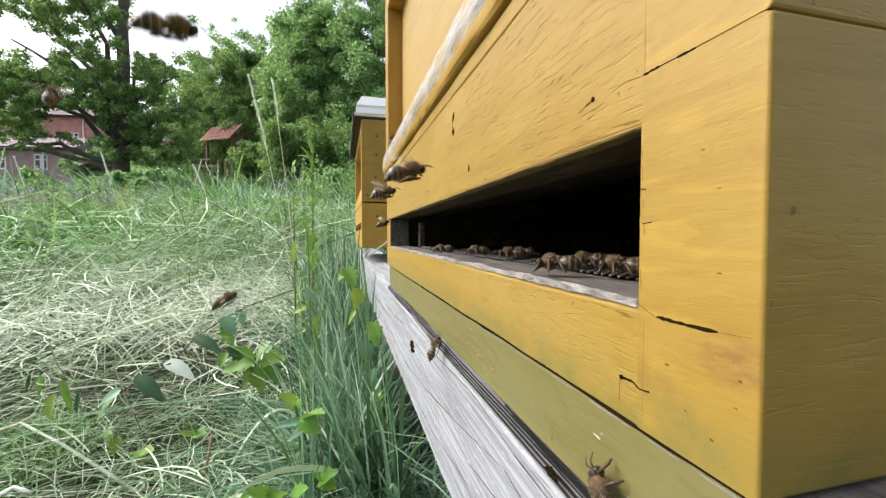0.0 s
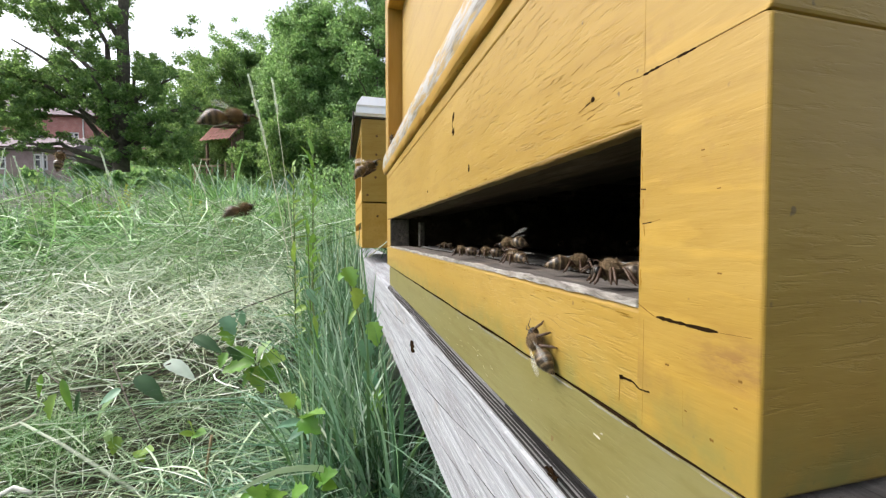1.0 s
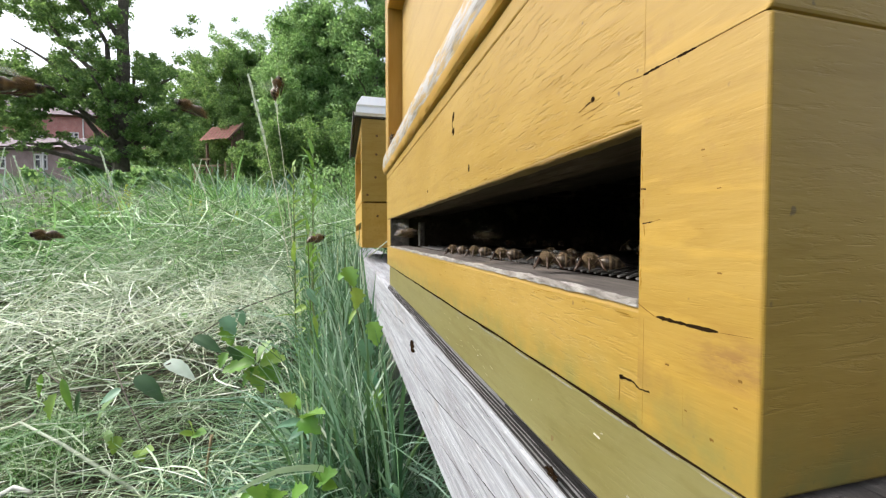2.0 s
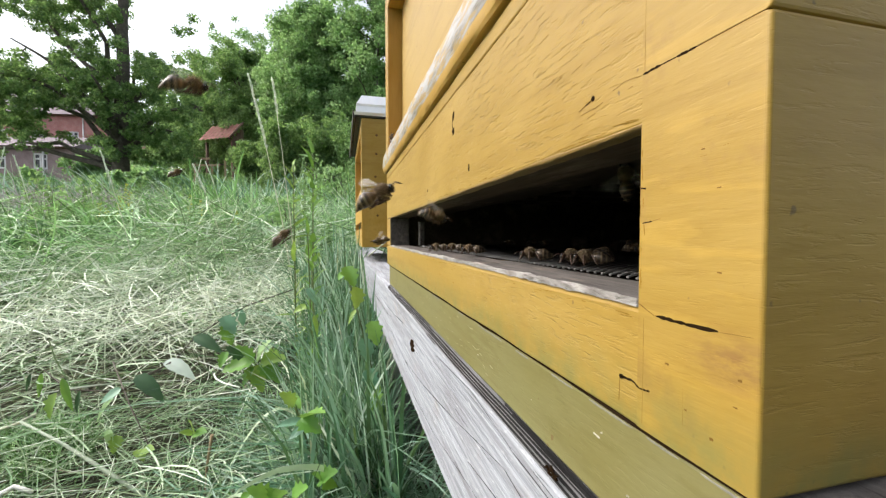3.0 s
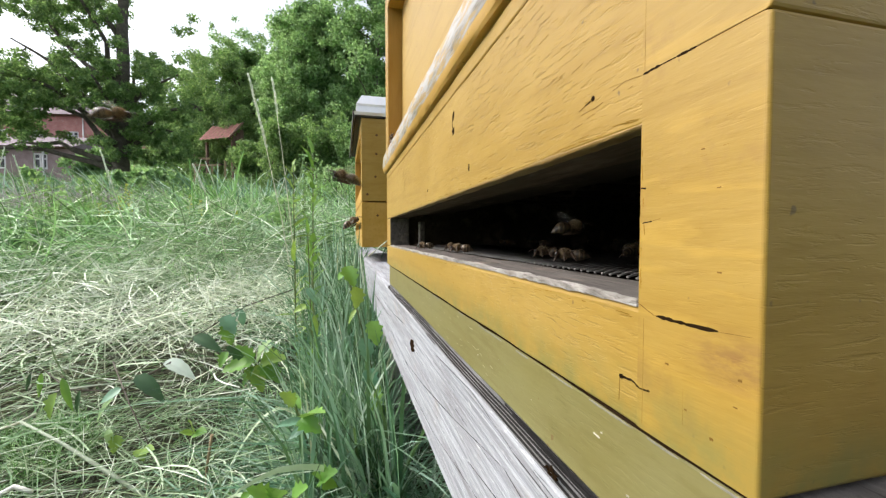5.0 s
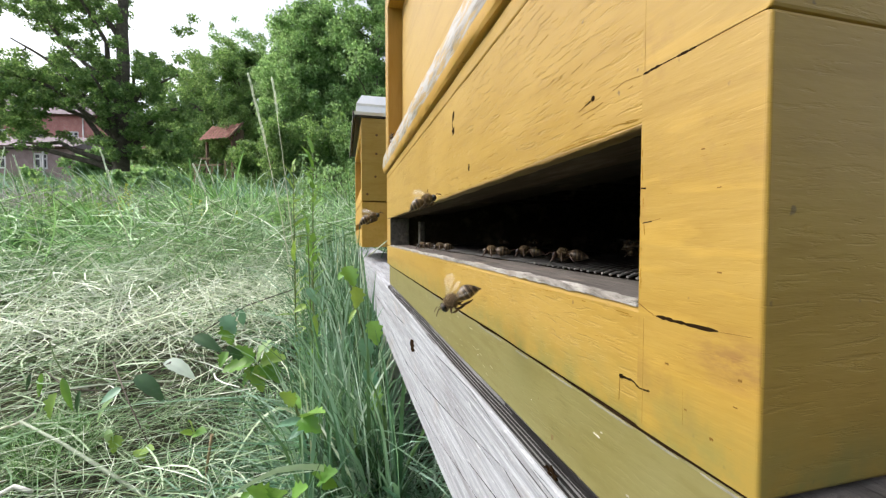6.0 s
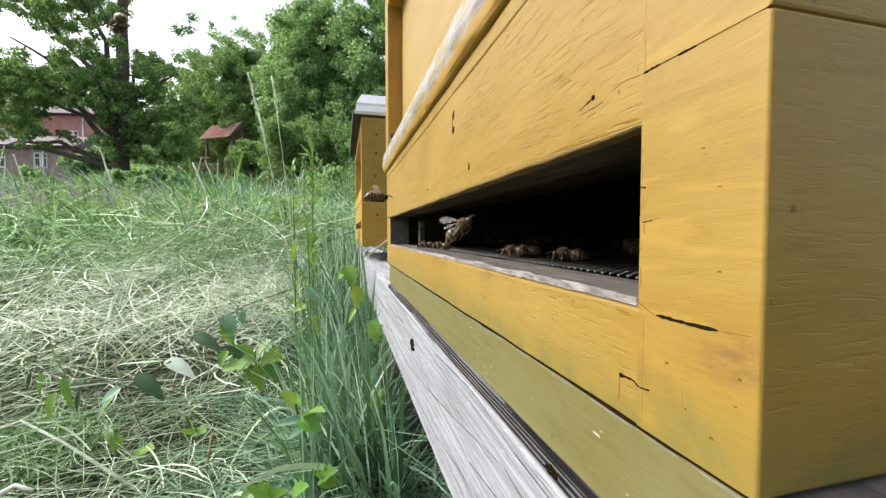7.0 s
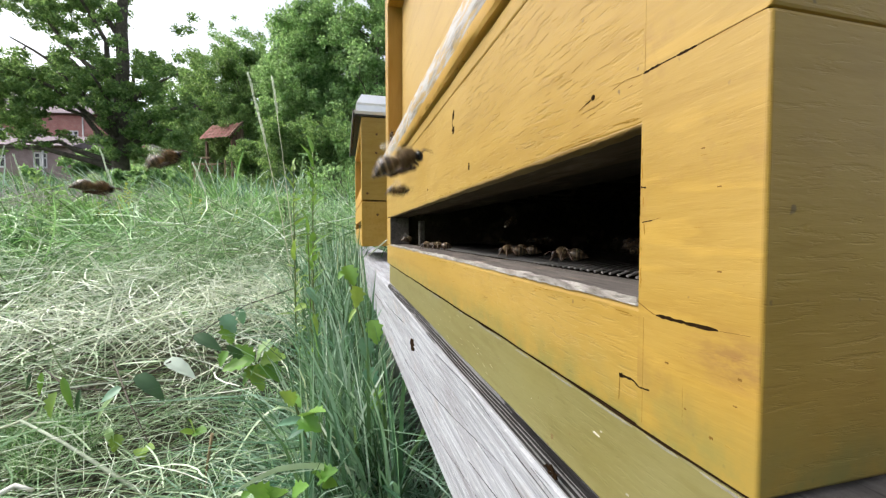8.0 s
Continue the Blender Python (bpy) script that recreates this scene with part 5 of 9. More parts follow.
def build_house(base, x0, x1, h, rise, deep, wins, turn, label, brick):
    """A brick house: wall with real openings, windows with frames, eaves and a pitched roof."""
    house = thing("house", Matrix.Translation(base) @ pose(0, 0, 0, 0, 0, -14.2 + turn), label, "house", "houses up the slope")
    ww, wh = 1.15, 1.4
    xs = sorted({x0, x1} | {wx - ww / 2 for wx, z in wins} | {wx + ww / 2 for wx, z in wins})
    zs = sorted({-1.0, h} | {z - wh / 2 for wx, z in wins} | {z + wh / 2 for wx, z in wins})
    bm = bmesh.new()
    for a, b in zip(xs, xs[1:]):
        for c, d in zip(zs, zs[1:]):
            if any(abs((a + b) / 2 - wx) < 0.1 and abs((c + d) / 2 - wz) < 0.1 for wx, wz in wins):
                continue
            bm_box(bm, a, b, 0, 0.4, c, d)
    bmesh.ops.remove_doubles(bm, verts=bm.verts[:], dist=0.001)
    part("wall", bm, brick, house)
    part("side_wall", plank(x1 - 0.4, x1, 0.401, deep, -1, h, "y", 0.001), brick, house)
    part("side_wall", plank(x0, x0 + 0.4, 0.401, deep, -1, h, "y", 0.001), brick, house)
    part("back_wall", plank(x0, x1, deep, deep + 0.4, -1, h, "x", 0.001), brick, house)
    for wx, wz in wins:
        win = part("window", plank(wx - ww / 2, wx + ww / 2, 0.10, 0.12, wz - wh / 2, wz + wh / 2, "x", 0.001), M_GLASS, house)
        for a, b, c, d in ((-ww / 2, -ww / 2 + 0.14, -wh / 2, wh / 2), (ww / 2 - 0.14, ww / 2, -wh / 2, wh / 2), (-0.08, 0.08, -wh / 2, wh / 2),
                           (-ww / 2, ww / 2, wh / 2 - 0.13, wh / 2), (-ww / 2, ww / 2, -wh / 2, -wh / 2 + 0.15), (-ww / 2, ww / 2, 0.15, 0.27)):
            part("window_frame", plank(wx + a, wx + b, 0.03, 0.09, wz + c, wz + d, "x", 0.002), M_WHITE, win)
    part("eaves", plank(x0 - 0.4, x1 + 0.4, -0.45, 0.0, h, h + 0.16, "x", 0.01), M_SHEDWOOD, house)
    part("downpipe", tube([(x1 - 2.3, -0.08, h), (x1 - 2.3, -0.08, -1)], [0.07, 0.07]), M_WHITE, house)
    bm = bmesh.new()
    v = [bm.verts.new(p) for p in ((x0 - 0.5, -0.6, h + 0.1), (x1 + 0.5, -0.6, h + 0.1), (x1 + 0.5, deep / 2, h + rise), (x0 - 0.5, deep / 2, h + rise),
                                   (x1 + 0.5, deep + 1, h + 0.1), (x0 - 0.5, deep + 1, h + 0.1))]
    for f in ((0, 1, 2, 3), (3, 2, 4, 5), (1, 4, 2), (0, 3, 5), (0, 5, 4, 1)):
        bm.faces.new([v[i] for i in f])
    bmesh.ops.recalc_face_normals(bm, faces=bm.faces[:])
    part("roof", bm, M_ROOF, house)


def build_shed():
    base = spot(17.29, -9.75)
    shed = thing("garden_shed", Matrix.Translation(base) @ pose(0, 0, 0, 0, 0, -14.2 - 17.7), "small wooden shed with a red clay-tiled roof among bushes", "shed")
    w, d, h = 1.5, 1.5, 2.38
    for x in (-w / 2, w / 2 - 0.09):
        for y in (0, d):
            part("post", plank(x, x + 0.09, y, y + 0.09, -0.3, h, "z", 0.005), M_SHEDWOOD, shed)
    for k in range(12):
        x = -w / 2 + w * k / 12
        part("wall_board", plank(x, x + w / 12 - 0.008, d - 0.03, d - 0.005, 0.0, h, "z", 0.003), M_SHEDWOOD, shed)
        part("wall_board", plank(w / 2 - 0.03, w / 2 - 0.005, 0.1 + 0.118 * k, 0.1 + 0.118 * k + 0.11, 0.0, h, "z", 0.003), M_SHEDWOOD, shed)
    slope = radians(48)
    for r in range(4):
        for c in range(8):
            s0 = r * 0.25
            y0 = -0.25 + s0 * cos(slope)
            z0 = h + s0 * sin(slope)
            x = -w / 2 - 0.15 + c * 0.225
            bm = bmesh.new()
            n = 6
            up, dn = [], []
            for k in range(n + 1):
                q = k / n
                hz = 0.045 * sin(pi * q)
                for lst, s in ((dn, 0.0), (up, 0.32)):
                    lst.append(bm.verts.new((x + 0.22 * q, y0 + s * cos(slope), z0 + s * sin(slope) + hz + (0.03 if s == 0 else 0.0))))
            for k in range(n):
                bm.faces.new((dn[k], dn[k + 1], up[k + 1], up[k]))
            bmesh.ops.solidify(bm, geom=bm.faces[:], thickness=0.015)
            part("roof_tile", bm, M_TILE, shed)
    for k in range(4):
        # upright boards that close the gable under the roof's slope
        y = -0.15 + 0.2 * k
        part("gable_board", plank(w / 2 - 0.03, w / 2 - 0.004, y, y + 0.19, h, h + 0.05 + 0.17 * k, "z", 0.003), M_SHEDWOOD, shed)
    part("barge_board", tube([(w / 2 + 0.10, -0.27, h + 0.0), (w / 2 + 0.10, 0.50, h + 0.86)], [0.05, 0.05], 4), M_SHEDWOOD, shed)


def build_rack():
    """A low rack of rough laths in front of the shed."""
    base = spot(16.0, -9.6)
    rack = thing("lath_rack", Matrix.Translation(base) @ pose(0, 0, 0, 0, 0, -14.2), "low rack of pale rough wooden laths beside the shed", "rack")
    for x, top in ((-0.45, 1.75), (-0.25, 1.25), (0.25, 1.2), (0.78, 1.45)):
        part("post", plank(x, x + 0.06, 0, 0.06, -0.2, top, "z", 0.004), M_LATH, rack)
    for x0, x1, z in ((-0.85, 0.25, 1.46), (-0.5, 0.65, 1.20), (-0.75, 0.8, 0.55)):
        part("rail", plank(x0, x1, -0.05, -0.005, z, z + 0.075, "x", 0.004), M_LATH, rack)


build_house(spot(35.0, -33.5), -14.0, 0.8, 3.3, 1.7, 6.0, [(-11.7 + 3.3 * k, 2.2) for k in range(4)], 6, "low greyish brick house with white windows behind the trees", M_BRICK_GREY)
build_house(spot(46.0, -42.5), -14.0, 3.2, 8.0, 4.0, 9.0, [(-11.0 + 3.6 * k, z) for k in range(4) for z in (2.4, 5.6)], 8, "tall pink brick house with a mauve tiled roof", M_BRICK)
build_shed()
build_rack()
# ---- plants close to the hive ----
def leaf_mesh(length, width, cup=0.25, tip=1.0, lobe=0.0, material=None):
    """A broad leaf along +x, folded at its rib and drooping to its tip."""
    bm = bmesh.new()
    cols = []
    n = 9
    for i in range(n):
        s = i / (n - 1)
        w = width * 0.5 * max(0.02, sin(pi * s ** 0.72) ** 0.8) * (1.0 + 0.22 * lobe * (1 if i % 2 else -1))
        z = -length * 0.28 * tip * s * s
        cols.append([bm.verts.new((length * s, y, z + cup * abs(y))) for y in (-w, -w * 0.5, 0, w * 0.5, w)])
    for a, b in zip(cols, cols[1:]):
        for k in range(4):
            bm.faces.new((a[k], b[k], b[k + 1], a[k + 1])).smooth = True
    me = bpy.data.meshes.new("leaf")
    bm.to_mesh(me)
    bm.free()
    me.materials.append(material or M_LEAF)
    return me


LEAF_SHAPES = ((0.036, 0.024, 0.40, 0.6, 1.0), (0.044, 0.017, 0.5, 0.9, 0.2), (0.028, 0.016, 0.2, 0.5, 0.0), (0.060, 0.012, 0.4, 0.9, 0.0))
LEAVES = [leaf_mesh(*q) for q in LEAF_SHAPES]
TINTED = {key: [leaf_mesh(*q, material=m) for q in LEAF_SHAPES] for key, m in
          (("B", M_LEAF_BRIGHT), ("D", M_LEAF_DARK), ("T", M_LEAF_BLUE), ("Y", M_LEAF_YELLOW), ("P", M_LEAF_PALE), ("W", M_LEAF_WHITE))}


LEAF_LENGTHS = (0.036, 0.044, 0.028, 0.060)


def plant(base, tip, count, label, seed, kinds=(0, 1, 2), scale=1.0, start=0.25, group="meadow plants", rise=0.3, climb=0, shapes=None):
    """A bowed stem with single broad leaves along it."""
    rnd = random.Random(seed)
    base, tip = Vector(base), Vector(tip)
    t = thing("leafy_plant", Matrix.Translation(base), label, "plant", group)
    d = tip - base
    pts = [d * s + Vector((0, 0, d.length * rise * 4 * s * (1 - s) * 0.5)) for s in (0, 0.2, 0.4, 0.6, 0.8, 1.0)]
    part("stem", tube(pts, [0.0016, 0.0015, 0.0013, 0.0011, 0.0009, 0.0006], 6), M_STEM, t)
    for k in range(count):
        q = (start + (1 - start) * (k + 0.5) / count) * 5
        i = min(int(q), 4)
        p = pts[i].lerp(pts[i + 1], q - i)
        ob = part("leaf", (shapes or LEAVES)[rnd.choice(kinds)], None, t)
        ob.matrix_basis = Matrix.Translation(p) @ pose(0, 0, 0, rnd.uniform(-35, 35), rnd.uniform(-35, 30) - climb, rnd.uniform(0, 360)) @ Matrix.Scale(scale * rnd.uniform(0.75, 1.2), 4)
    return t


def vine(label, stem, bark, leaves):
    """A plant with a bowed stem; each leaf runs from its stalk to its tip, in one of a few tints and shapes."""
    base = Vector(stem[0])
    t = thing("leafy_plant", Matrix.Translation(base), label, "plant", "meadow plants")
    pts = [Vector(p) - base for p in stem]
    bm = tube(pts, [0.0012 - 0.0006 * i / len(pts) for i in range(len(pts))], 6)
    for foot, tip, tint, kind in leaves:
        q = Vector(foot) - base
        near = min((a.lerp(b, f / 8) for a, b in zip(pts, pts[1:]) for f in range(9)), key=lambda c: (c - q).length)
        if (near - q).length > 0.002:
            join_into(bm, tube([near, near.lerp(q, 0.6) + Vector((0, 0, 0.003)), q], [0.0006, 0.0005, 0.0004], 5))
    part("stem", bm, bark, t)
    for k, (foot, tip, tint, kind) in enumerate(leaves):
        a = Vector(tip) - Vector(foot)
        ln = a.length
        a.normalize()
        side = Vector((0.4 * sin(k * 2.1), -0.50 + 0.25 * sin(k * 1.3), 0.80)).cross(a).normalized()
        up = a.cross(side)
        m = Matrix((a, side, up)).transposed().to_4x4()
        ob = part("leaf", TINTED[tint][kind], None, t)
        size = 0.92 * ln / LEAF_LENGTHS[kind]
        ob.matrix_basis = Matrix.Translation(Vector(foot) - base) @ m @ Matrix.Scale(size, 4)


def build_plants():
    vine("trailing vine with a thin dark stem over the hay", ((-0.116, 1.002, 0.170), (-0.185, 0.856, 0.160), (-0.210, 0.769, 0.150), (-0.227, 0.689, 0.140), (-0.223, 0.605, 0.130)), M_STEM_DARK,
         (((-0.206, 0.762, 0.157), (-0.180, 0.742, 0.129), "T", 0),
          ((-0.205, 0.855, 0.155), (-0.187, 0.837, 0.122), "T", 2),
          ((-0.226, 0.683, 0.143), (-0.179, 0.658, 0.127), "D", 1),
          ((-0.201, 0.760, 0.145), (-0.188, 0.744, 0.107), "B", 0),
          ((-0.234, 0.602, 0.130), (-0.189, 0.577, 0.116), "W", 1)))
    vine("creeping plant with curled dark leaves and a brown stem", ((-0.223, 0.605, 0.130), (-0.246, 0.571, 0.120), (-0.263, 0.554, 0.110), (-0.330, 0.577, 0.110), (-0.410, 0.670, 0.110), (-0.415, 0.650, 0.090)), M_STEM_DARK,
         (((-0.253, 0.567, 0.124), (-0.212, 0.543, 0.100), "D", 1),
          ((-0.259, 0.547, 0.116), (-0.282, 0.540, 0.103), "T", 2),
          ((-0.268, 0.549, 0.104), (-0.290, 0.541, 0.081), "P", 1),
          ((-0.332, 0.572, 0.127), (-0.315, 0.554, 0.089), "B", 3),
          ((-0.409, 0.664, 0.108), (-0.406, 0.649, 0.076), "B", 3),
          ((-0.338, 0.572, 0.109), (-0.344, 0.560, 0.079), "Y", 0),
          ((-0.311, 0.566, 0.112), (-0.312, 0.553, 0.086), "D", 3),
          ((-0.424, 0.667, 0.107), (-0.421, 0.653, 0.086), "D", 3)))
    vine("bushy plant with bright green lobed leaves", ((-0.139, 0.678, 0.020), (-0.132, 0.656, 0.060), (-0.118, 0.603, 0.120)), M_STEM,
         (((-0.123, 0.598, 0.122), (-0.170, 0.597, 0.115), "B", 0),
          ((-0.124, 0.599, 0.123), (-0.144, 0.592, 0.152), "B", 0),
          ((-0.118, 0.597, 0.122), (-0.102, 0.582, 0.159), "P", 0),
          ((-0.114, 0.596, 0.122), (-0.078, 0.575, 0.134), "Y", 0),
          ((-0.114, 0.596, 0.118), (-0.081, 0.574, 0.098), "B", 0),
          ((-0.123, 0.598, 0.114), (-0.140, 0.589, 0.091), "B", 0),
          ((-0.160, 0.608, 0.136), (-0.169, 0.597, 0.116), "B", 0),
          ((-0.131, 0.600, 0.114), (-0.105, 0.580, 0.084), "Y", 0),
          ((-0.138, 0.602, 0.128), (-0.158, 0.595, 0.148), "D", 0)))
    vine("leafy seedling with bright and bluish leaves", ((-0.038, 0.452, 0.060), (-0.039, 0.371, 0.135), (-0.054, 0.400, 0.150)), M_STEM,
         (((-0.036, 0.364, 0.135), (-0.058, 0.357, 0.139), "T", 1),
          ((-0.036, 0.364, 0.138), (-0.016, 0.347, 0.153), "B", 0),
          ((-0.039, 0.365, 0.137), (-0.019, 0.347, 0.132), "B", 0),
          ((-0.043, 0.366, 0.150), (-0.053, 0.357, 0.166), "Y", 0),
          ((-0.051, 0.393, 0.148), (-0.038, 0.377, 0.142), "B", 2),
          ((-0.034, 0.363, 0.130), (-0.049, 0.355, 0.125), "T", 2)))
    vine("climbing plant with pointed bright leaves in the grass", ((-0.031, 0.599, 0.030), (-0.040, 0.640, 0.120), (-0.047, 0.633, 0.210), (-0.093, 1.231, 0.260)), M_STEM,
         (((-0.093, 1.223, 0.235), (-0.095, 1.214, 0.290), "B", 2),
          ((-0.097, 1.223, 0.210), (-0.109, 1.212, 0.155), "T", 0),
          ((-0.090, 1.223, 0.243), (-0.052, 1.200, 0.223), "Y", 0),
          ((-0.054, 0.629, 0.220), (-0.038, 0.612, 0.198), "T", 1),
          ((-0.044, 0.625, 0.180), (-0.037, 0.610, 0.135), "Y", 3),
          ((-0.042, 0.635, 0.134), (-0.035, 0.619, 0.098), "B", 3),
          ((-0.038, 0.632, 0.099), (-0.032, 0.617, 0.058), "Y", 3),
          ((-0.055, 0.629, 0.194), (-0.075, 0.621, 0.185), "Y", 2)))
    vine("climbing plant with broad bright leaves beside the beam", ((0.059, 0.510, 0.030), (0.034, 0.488, 0.130), (0.022, 0.518, 0.180), (0.002, 0.366, 0.270)), M_STEM,
         (((0.002, 0.360, 0.272), (0.010, 0.345, 0.256), "B", 0),
          ((0.011, 0.357, 0.254), (0.011, 0.344, 0.236), "Y", 0),
          ((0.017, 0.514, 0.205), (0.002, 0.505, 0.190), "Y", 1),
          ((0.033, 0.509, 0.190), (0.042, 0.494, 0.160), "B", 0),
          ((0.022, 0.511, 0.168), (0.032, 0.495, 0.139), "T", 0),
          ((0.027, 0.484, 0.137), (0.037, 0.468, 0.113), "T", 0),
          ((0.039, 0.480, 0.118), (0.031, 0.468, 0.087), "B", 0),
          ((0.037, 0.480, 0.104), (0.051, 0.463, 0.077), "B", 1),
          ((0.001, 0.360, 0.268), (-0.005, 0.349, 0.262), "B", 2)))
    vine("tiny bright three-leaved seedling in the hay", ((-0.187, 0.563, 0.020), (-0.176, 0.526, 0.060)), M_STEM,
         (((-0.175, 0.520, 0.064), (-0.186, 0.510, 0.073), "Y", 2),
          ((-0.175, 0.520, 0.064), (-0.172, 0.507, 0.089), "Y", 2),
          ((-0.174, 0.519, 0.064), (-0.156, 0.503, 0.074), "B", 2)))
    vine("pale yellow-green seedling among the straws", ((-0.260, 0.543, 0.020), (-0.260, 0.523, 0.070)), M_STEM,
         (((-0.259, 0.517, 0.081), (-0.250, 0.502, 0.066), "P", 1),
          ((-0.250, 0.515, 0.074), (-0.247, 0.501, 0.059), "Y", 0),
          ((-0.255, 0.516, 0.076), (-0.259, 0.505, 0.080), "P", 2)))
    vine("small yellow-green seedling low in the straws", ((-0.236, 0.537, 0.020), (-0.228, 0.516, 0.050)), M_STEM,
         (((-0.224, 0.508, 0.055), (-0.205, 0.492, 0.066), "Y", 2),
          ((-0.229, 0.510, 0.057), (-0.214, 0.494, 0.052), "Y", 2)))
    vine("low plant with fresh green leaves in the grass", ((-0.060, 0.403, 0.030), (-0.056, 0.346, 0.080)), M_STEM,
         (((-0.060, 0.342, 0.083), (-0.075, 0.334, 0.101), "B", 0),
          ((-0.058, 0.341, 0.082), (-0.048, 0.327, 0.104), "B", 0),
          ((-0.043, 0.337, 0.083), (-0.031, 0.323, 0.103), "B", 0),
          ((-0.077, 0.346, 0.089), (-0.081, 0.335, 0.090), "B", 2)))
    vine("low plant with lobed green leaves under the bowed leaf", ((-0.012, 0.404, 0.030), (-0.020, 0.361, 0.080)), M_STEM,
         (((-0.022, 0.355, 0.084), (-0.008, 0.340, 0.102), "B", 0),
          ((-0.020, 0.355, 0.085), (-0.026, 0.344, 0.100), "B", 2),
          ((-0.019, 0.354, 0.082), (-0.007, 0.339, 0.088), "Y", 2)))
    g = lambda x, y: float(ground_z(x, y))
    tall = "tall upright plant with narrow pale green leaves"
    for k, (x, y, tx, ty, tz, n) in enumerate(((-0.055, 0.74, -0.050, 0.73, 0.445, 44), (-0.085, 0.76, -0.084, 0.74, 0.425, 34), (-0.05, 0.68, -0.055, 0.66, 0.33, 14))):
        plant((x, y, g(x, y) - 0.005), (tx, ty, tz), n, tall, 340 + k, (3, 3, 3, 2), (0.62, 0.55, 0.45)[k], 0.10, rise=0.02, climb=40, shapes=TINTED["BYB"[k]])
    creep = "small broad-leaved plant creeping through the cut hay"
    rnd = random.Random(61)
    for k in range(16):
        x, y = rnd.uniform(-1.0, -0.06), rnd.uniform(0.62, 1.5)
        plant((x, y, g(x, y) - 0.005), (x + rnd.uniform(-0.05, 0.05), y - 0.02, g(x, y) + rnd.uniform(0.05, 0.09)), 5, creep, 360 + k, (0, 1, 2), rnd.uniform(0.6, 0.9))


def build_seed_grasses():
    """Single tall flowering grasses that stand above the rest."""
    for k, (x, y, z0, tx, ty, tz, head) in enumerate(((-0.10, 0.98, 0.0, -0.21, 1.006, 0.667, 0.17), (-0.10, 0.99, 0.0, -0.155, 0.99, 0.655, 0.08),
                                                    (-0.40, 1.6, 0.1, -0.52, 1.6, 0.55, 0.10), (-0.75, 1.7, 0.1, -0.85, 1.7, 0.6, 0.12), (-1.2, 2.0, 0.1, -1.3, 2.0, 0.62, 0.12), (-2.1, 2.6, 0.2, -2.25, 2.6, 0.78, 0.14), (-1.75, 2.5, 0.2, -1.66, 2.5, 0.74, 0.12),
                                                    (-2.4, 3.0, 0.2, -2.3, 3.0, 0.85, 0.15), (-0.9, 2.6, 0.2, -0.8, 2.6, 0.74, 0.12), (-0.55, 2.2, 0.2, -0.66, 2.2, 0.66, 0.11), (-1.4, 3.0, 0.2, -1.5, 3.0, 0.84, 0.15))):
        t = thing("flowering_grass", Matrix.Translation((x, y, z0)), "tall flowering grass stalk with a pale narrow seed head", "grass stalk", "grass stalks")
        d = Vector((tx - x, ty - y, tz - z0))
        pts = [Vector((d.x * s ** 1.5, d.y * s, d.z * s)) for s in (0, 0.25, 0.5, 0.75, 1.0)]
        part("stalk", tube(pts, [0.0014, 0.0013, 0.0011, 0.0009, 0.0006], 5), M_SEED, t)
        rnd = random.Random(k)
        bm = bmesh.new()
        n = int(head * 900)
        for i in range(n):
            s = 1 - head / d.z * i / n
            p = Vector((d.x * s ** 1.5, d.y * s, d.z * s))
            e = p + Vector((rnd.uniform(-1, 1) * 0.0030, rnd.uniform(-1, 1) * 0.0030, rnd.uniform(0.005, 0.012)))
            join_into(bm, tube([p, p.lerp(e, 0.5), e], [0.0006, 0.0016, 0.0004], 4))
        part("seed_head", bm, M_STRAW, t)
    # yellow-flowered spikes in the standing grass
    rnd = random.Random(77)
    for x, y, top in ((-1.36, 2.94, 0.62), (-1.33, 2.92, 0.57), (-1.40, 2.95, 0.54), (-1.52, 2.97, 0.50), (-1.47, 2.95, 0.47), (-0.96, 2.83, 0.55), (-0.90, 2.82, 0.52),
                      (-0.89, 2.81, 0.46), (-0.68, 2.76, 0.46), (-0.66, 2.75, 0.42), (-1.19, 2.70, 0.34), (-1.15, 2.72, 0.31)):
        z = float(ground_z(x, y))
        t = thing("yellow_flower", Matrix.Translation((x, y, z)), "slender meadow plant with a spike of small yellow flowers", "flower", "yellow flowers")
        h = max(top - z, 0.1)
        part("stem", tube([(0, 0, 0), (0.01, 0, h * 0.5), (0.02, 0.01, h)], [0.0013, 0.0012, 0.0008], 5), M_STEM, t)
        bm = bmesh.new()
        for i in range(70):
            a = rnd.uniform(0, 2 * pi)
            s = 0.55 + 0.47 * rnd.random()
            o = 0.020 * (1.15 - s) / 0.5 * rnd.random() + 0.004
            m = Matrix.Translation((0.02 * s + o * cos(a), 0.01 * s + o * sin(a), h * s)) @ Matrix.Scale(rnd.uniform(0.0020, 0.0042), 4)
            bmesh.ops.create_icosphere(bm, subdivisions=1, radius=1.0, matrix=m)
        tagged(part("flower_head", bm, M_FLOWER, t), kind="stuff")
    # herbs with flat whitish heads
    for k, (x, y, top) in enumerate(((-1.90, 3.06, 0.29), (-1.80, 3.00, 0.30), (-1.60, 2.98, 0.29), (-1.57, 2.90, 0.27), (-1.06, 2.80, 0.33))):
        z = float(ground_z(x, y))
        t = thing("white_flower", Matrix.Translation((x, y, z)), "meadow herb with flat heads of tiny whitish flowers", "flower", "white flowers")
        h = max(top - z, 0.08)
        part("stem", tube([(0, 0, 0), (0.005, 0, h * 0.5), (0.0, 0.005, h)], [0.0016, 0.0014, 0.001], 5), M_STEM, t)
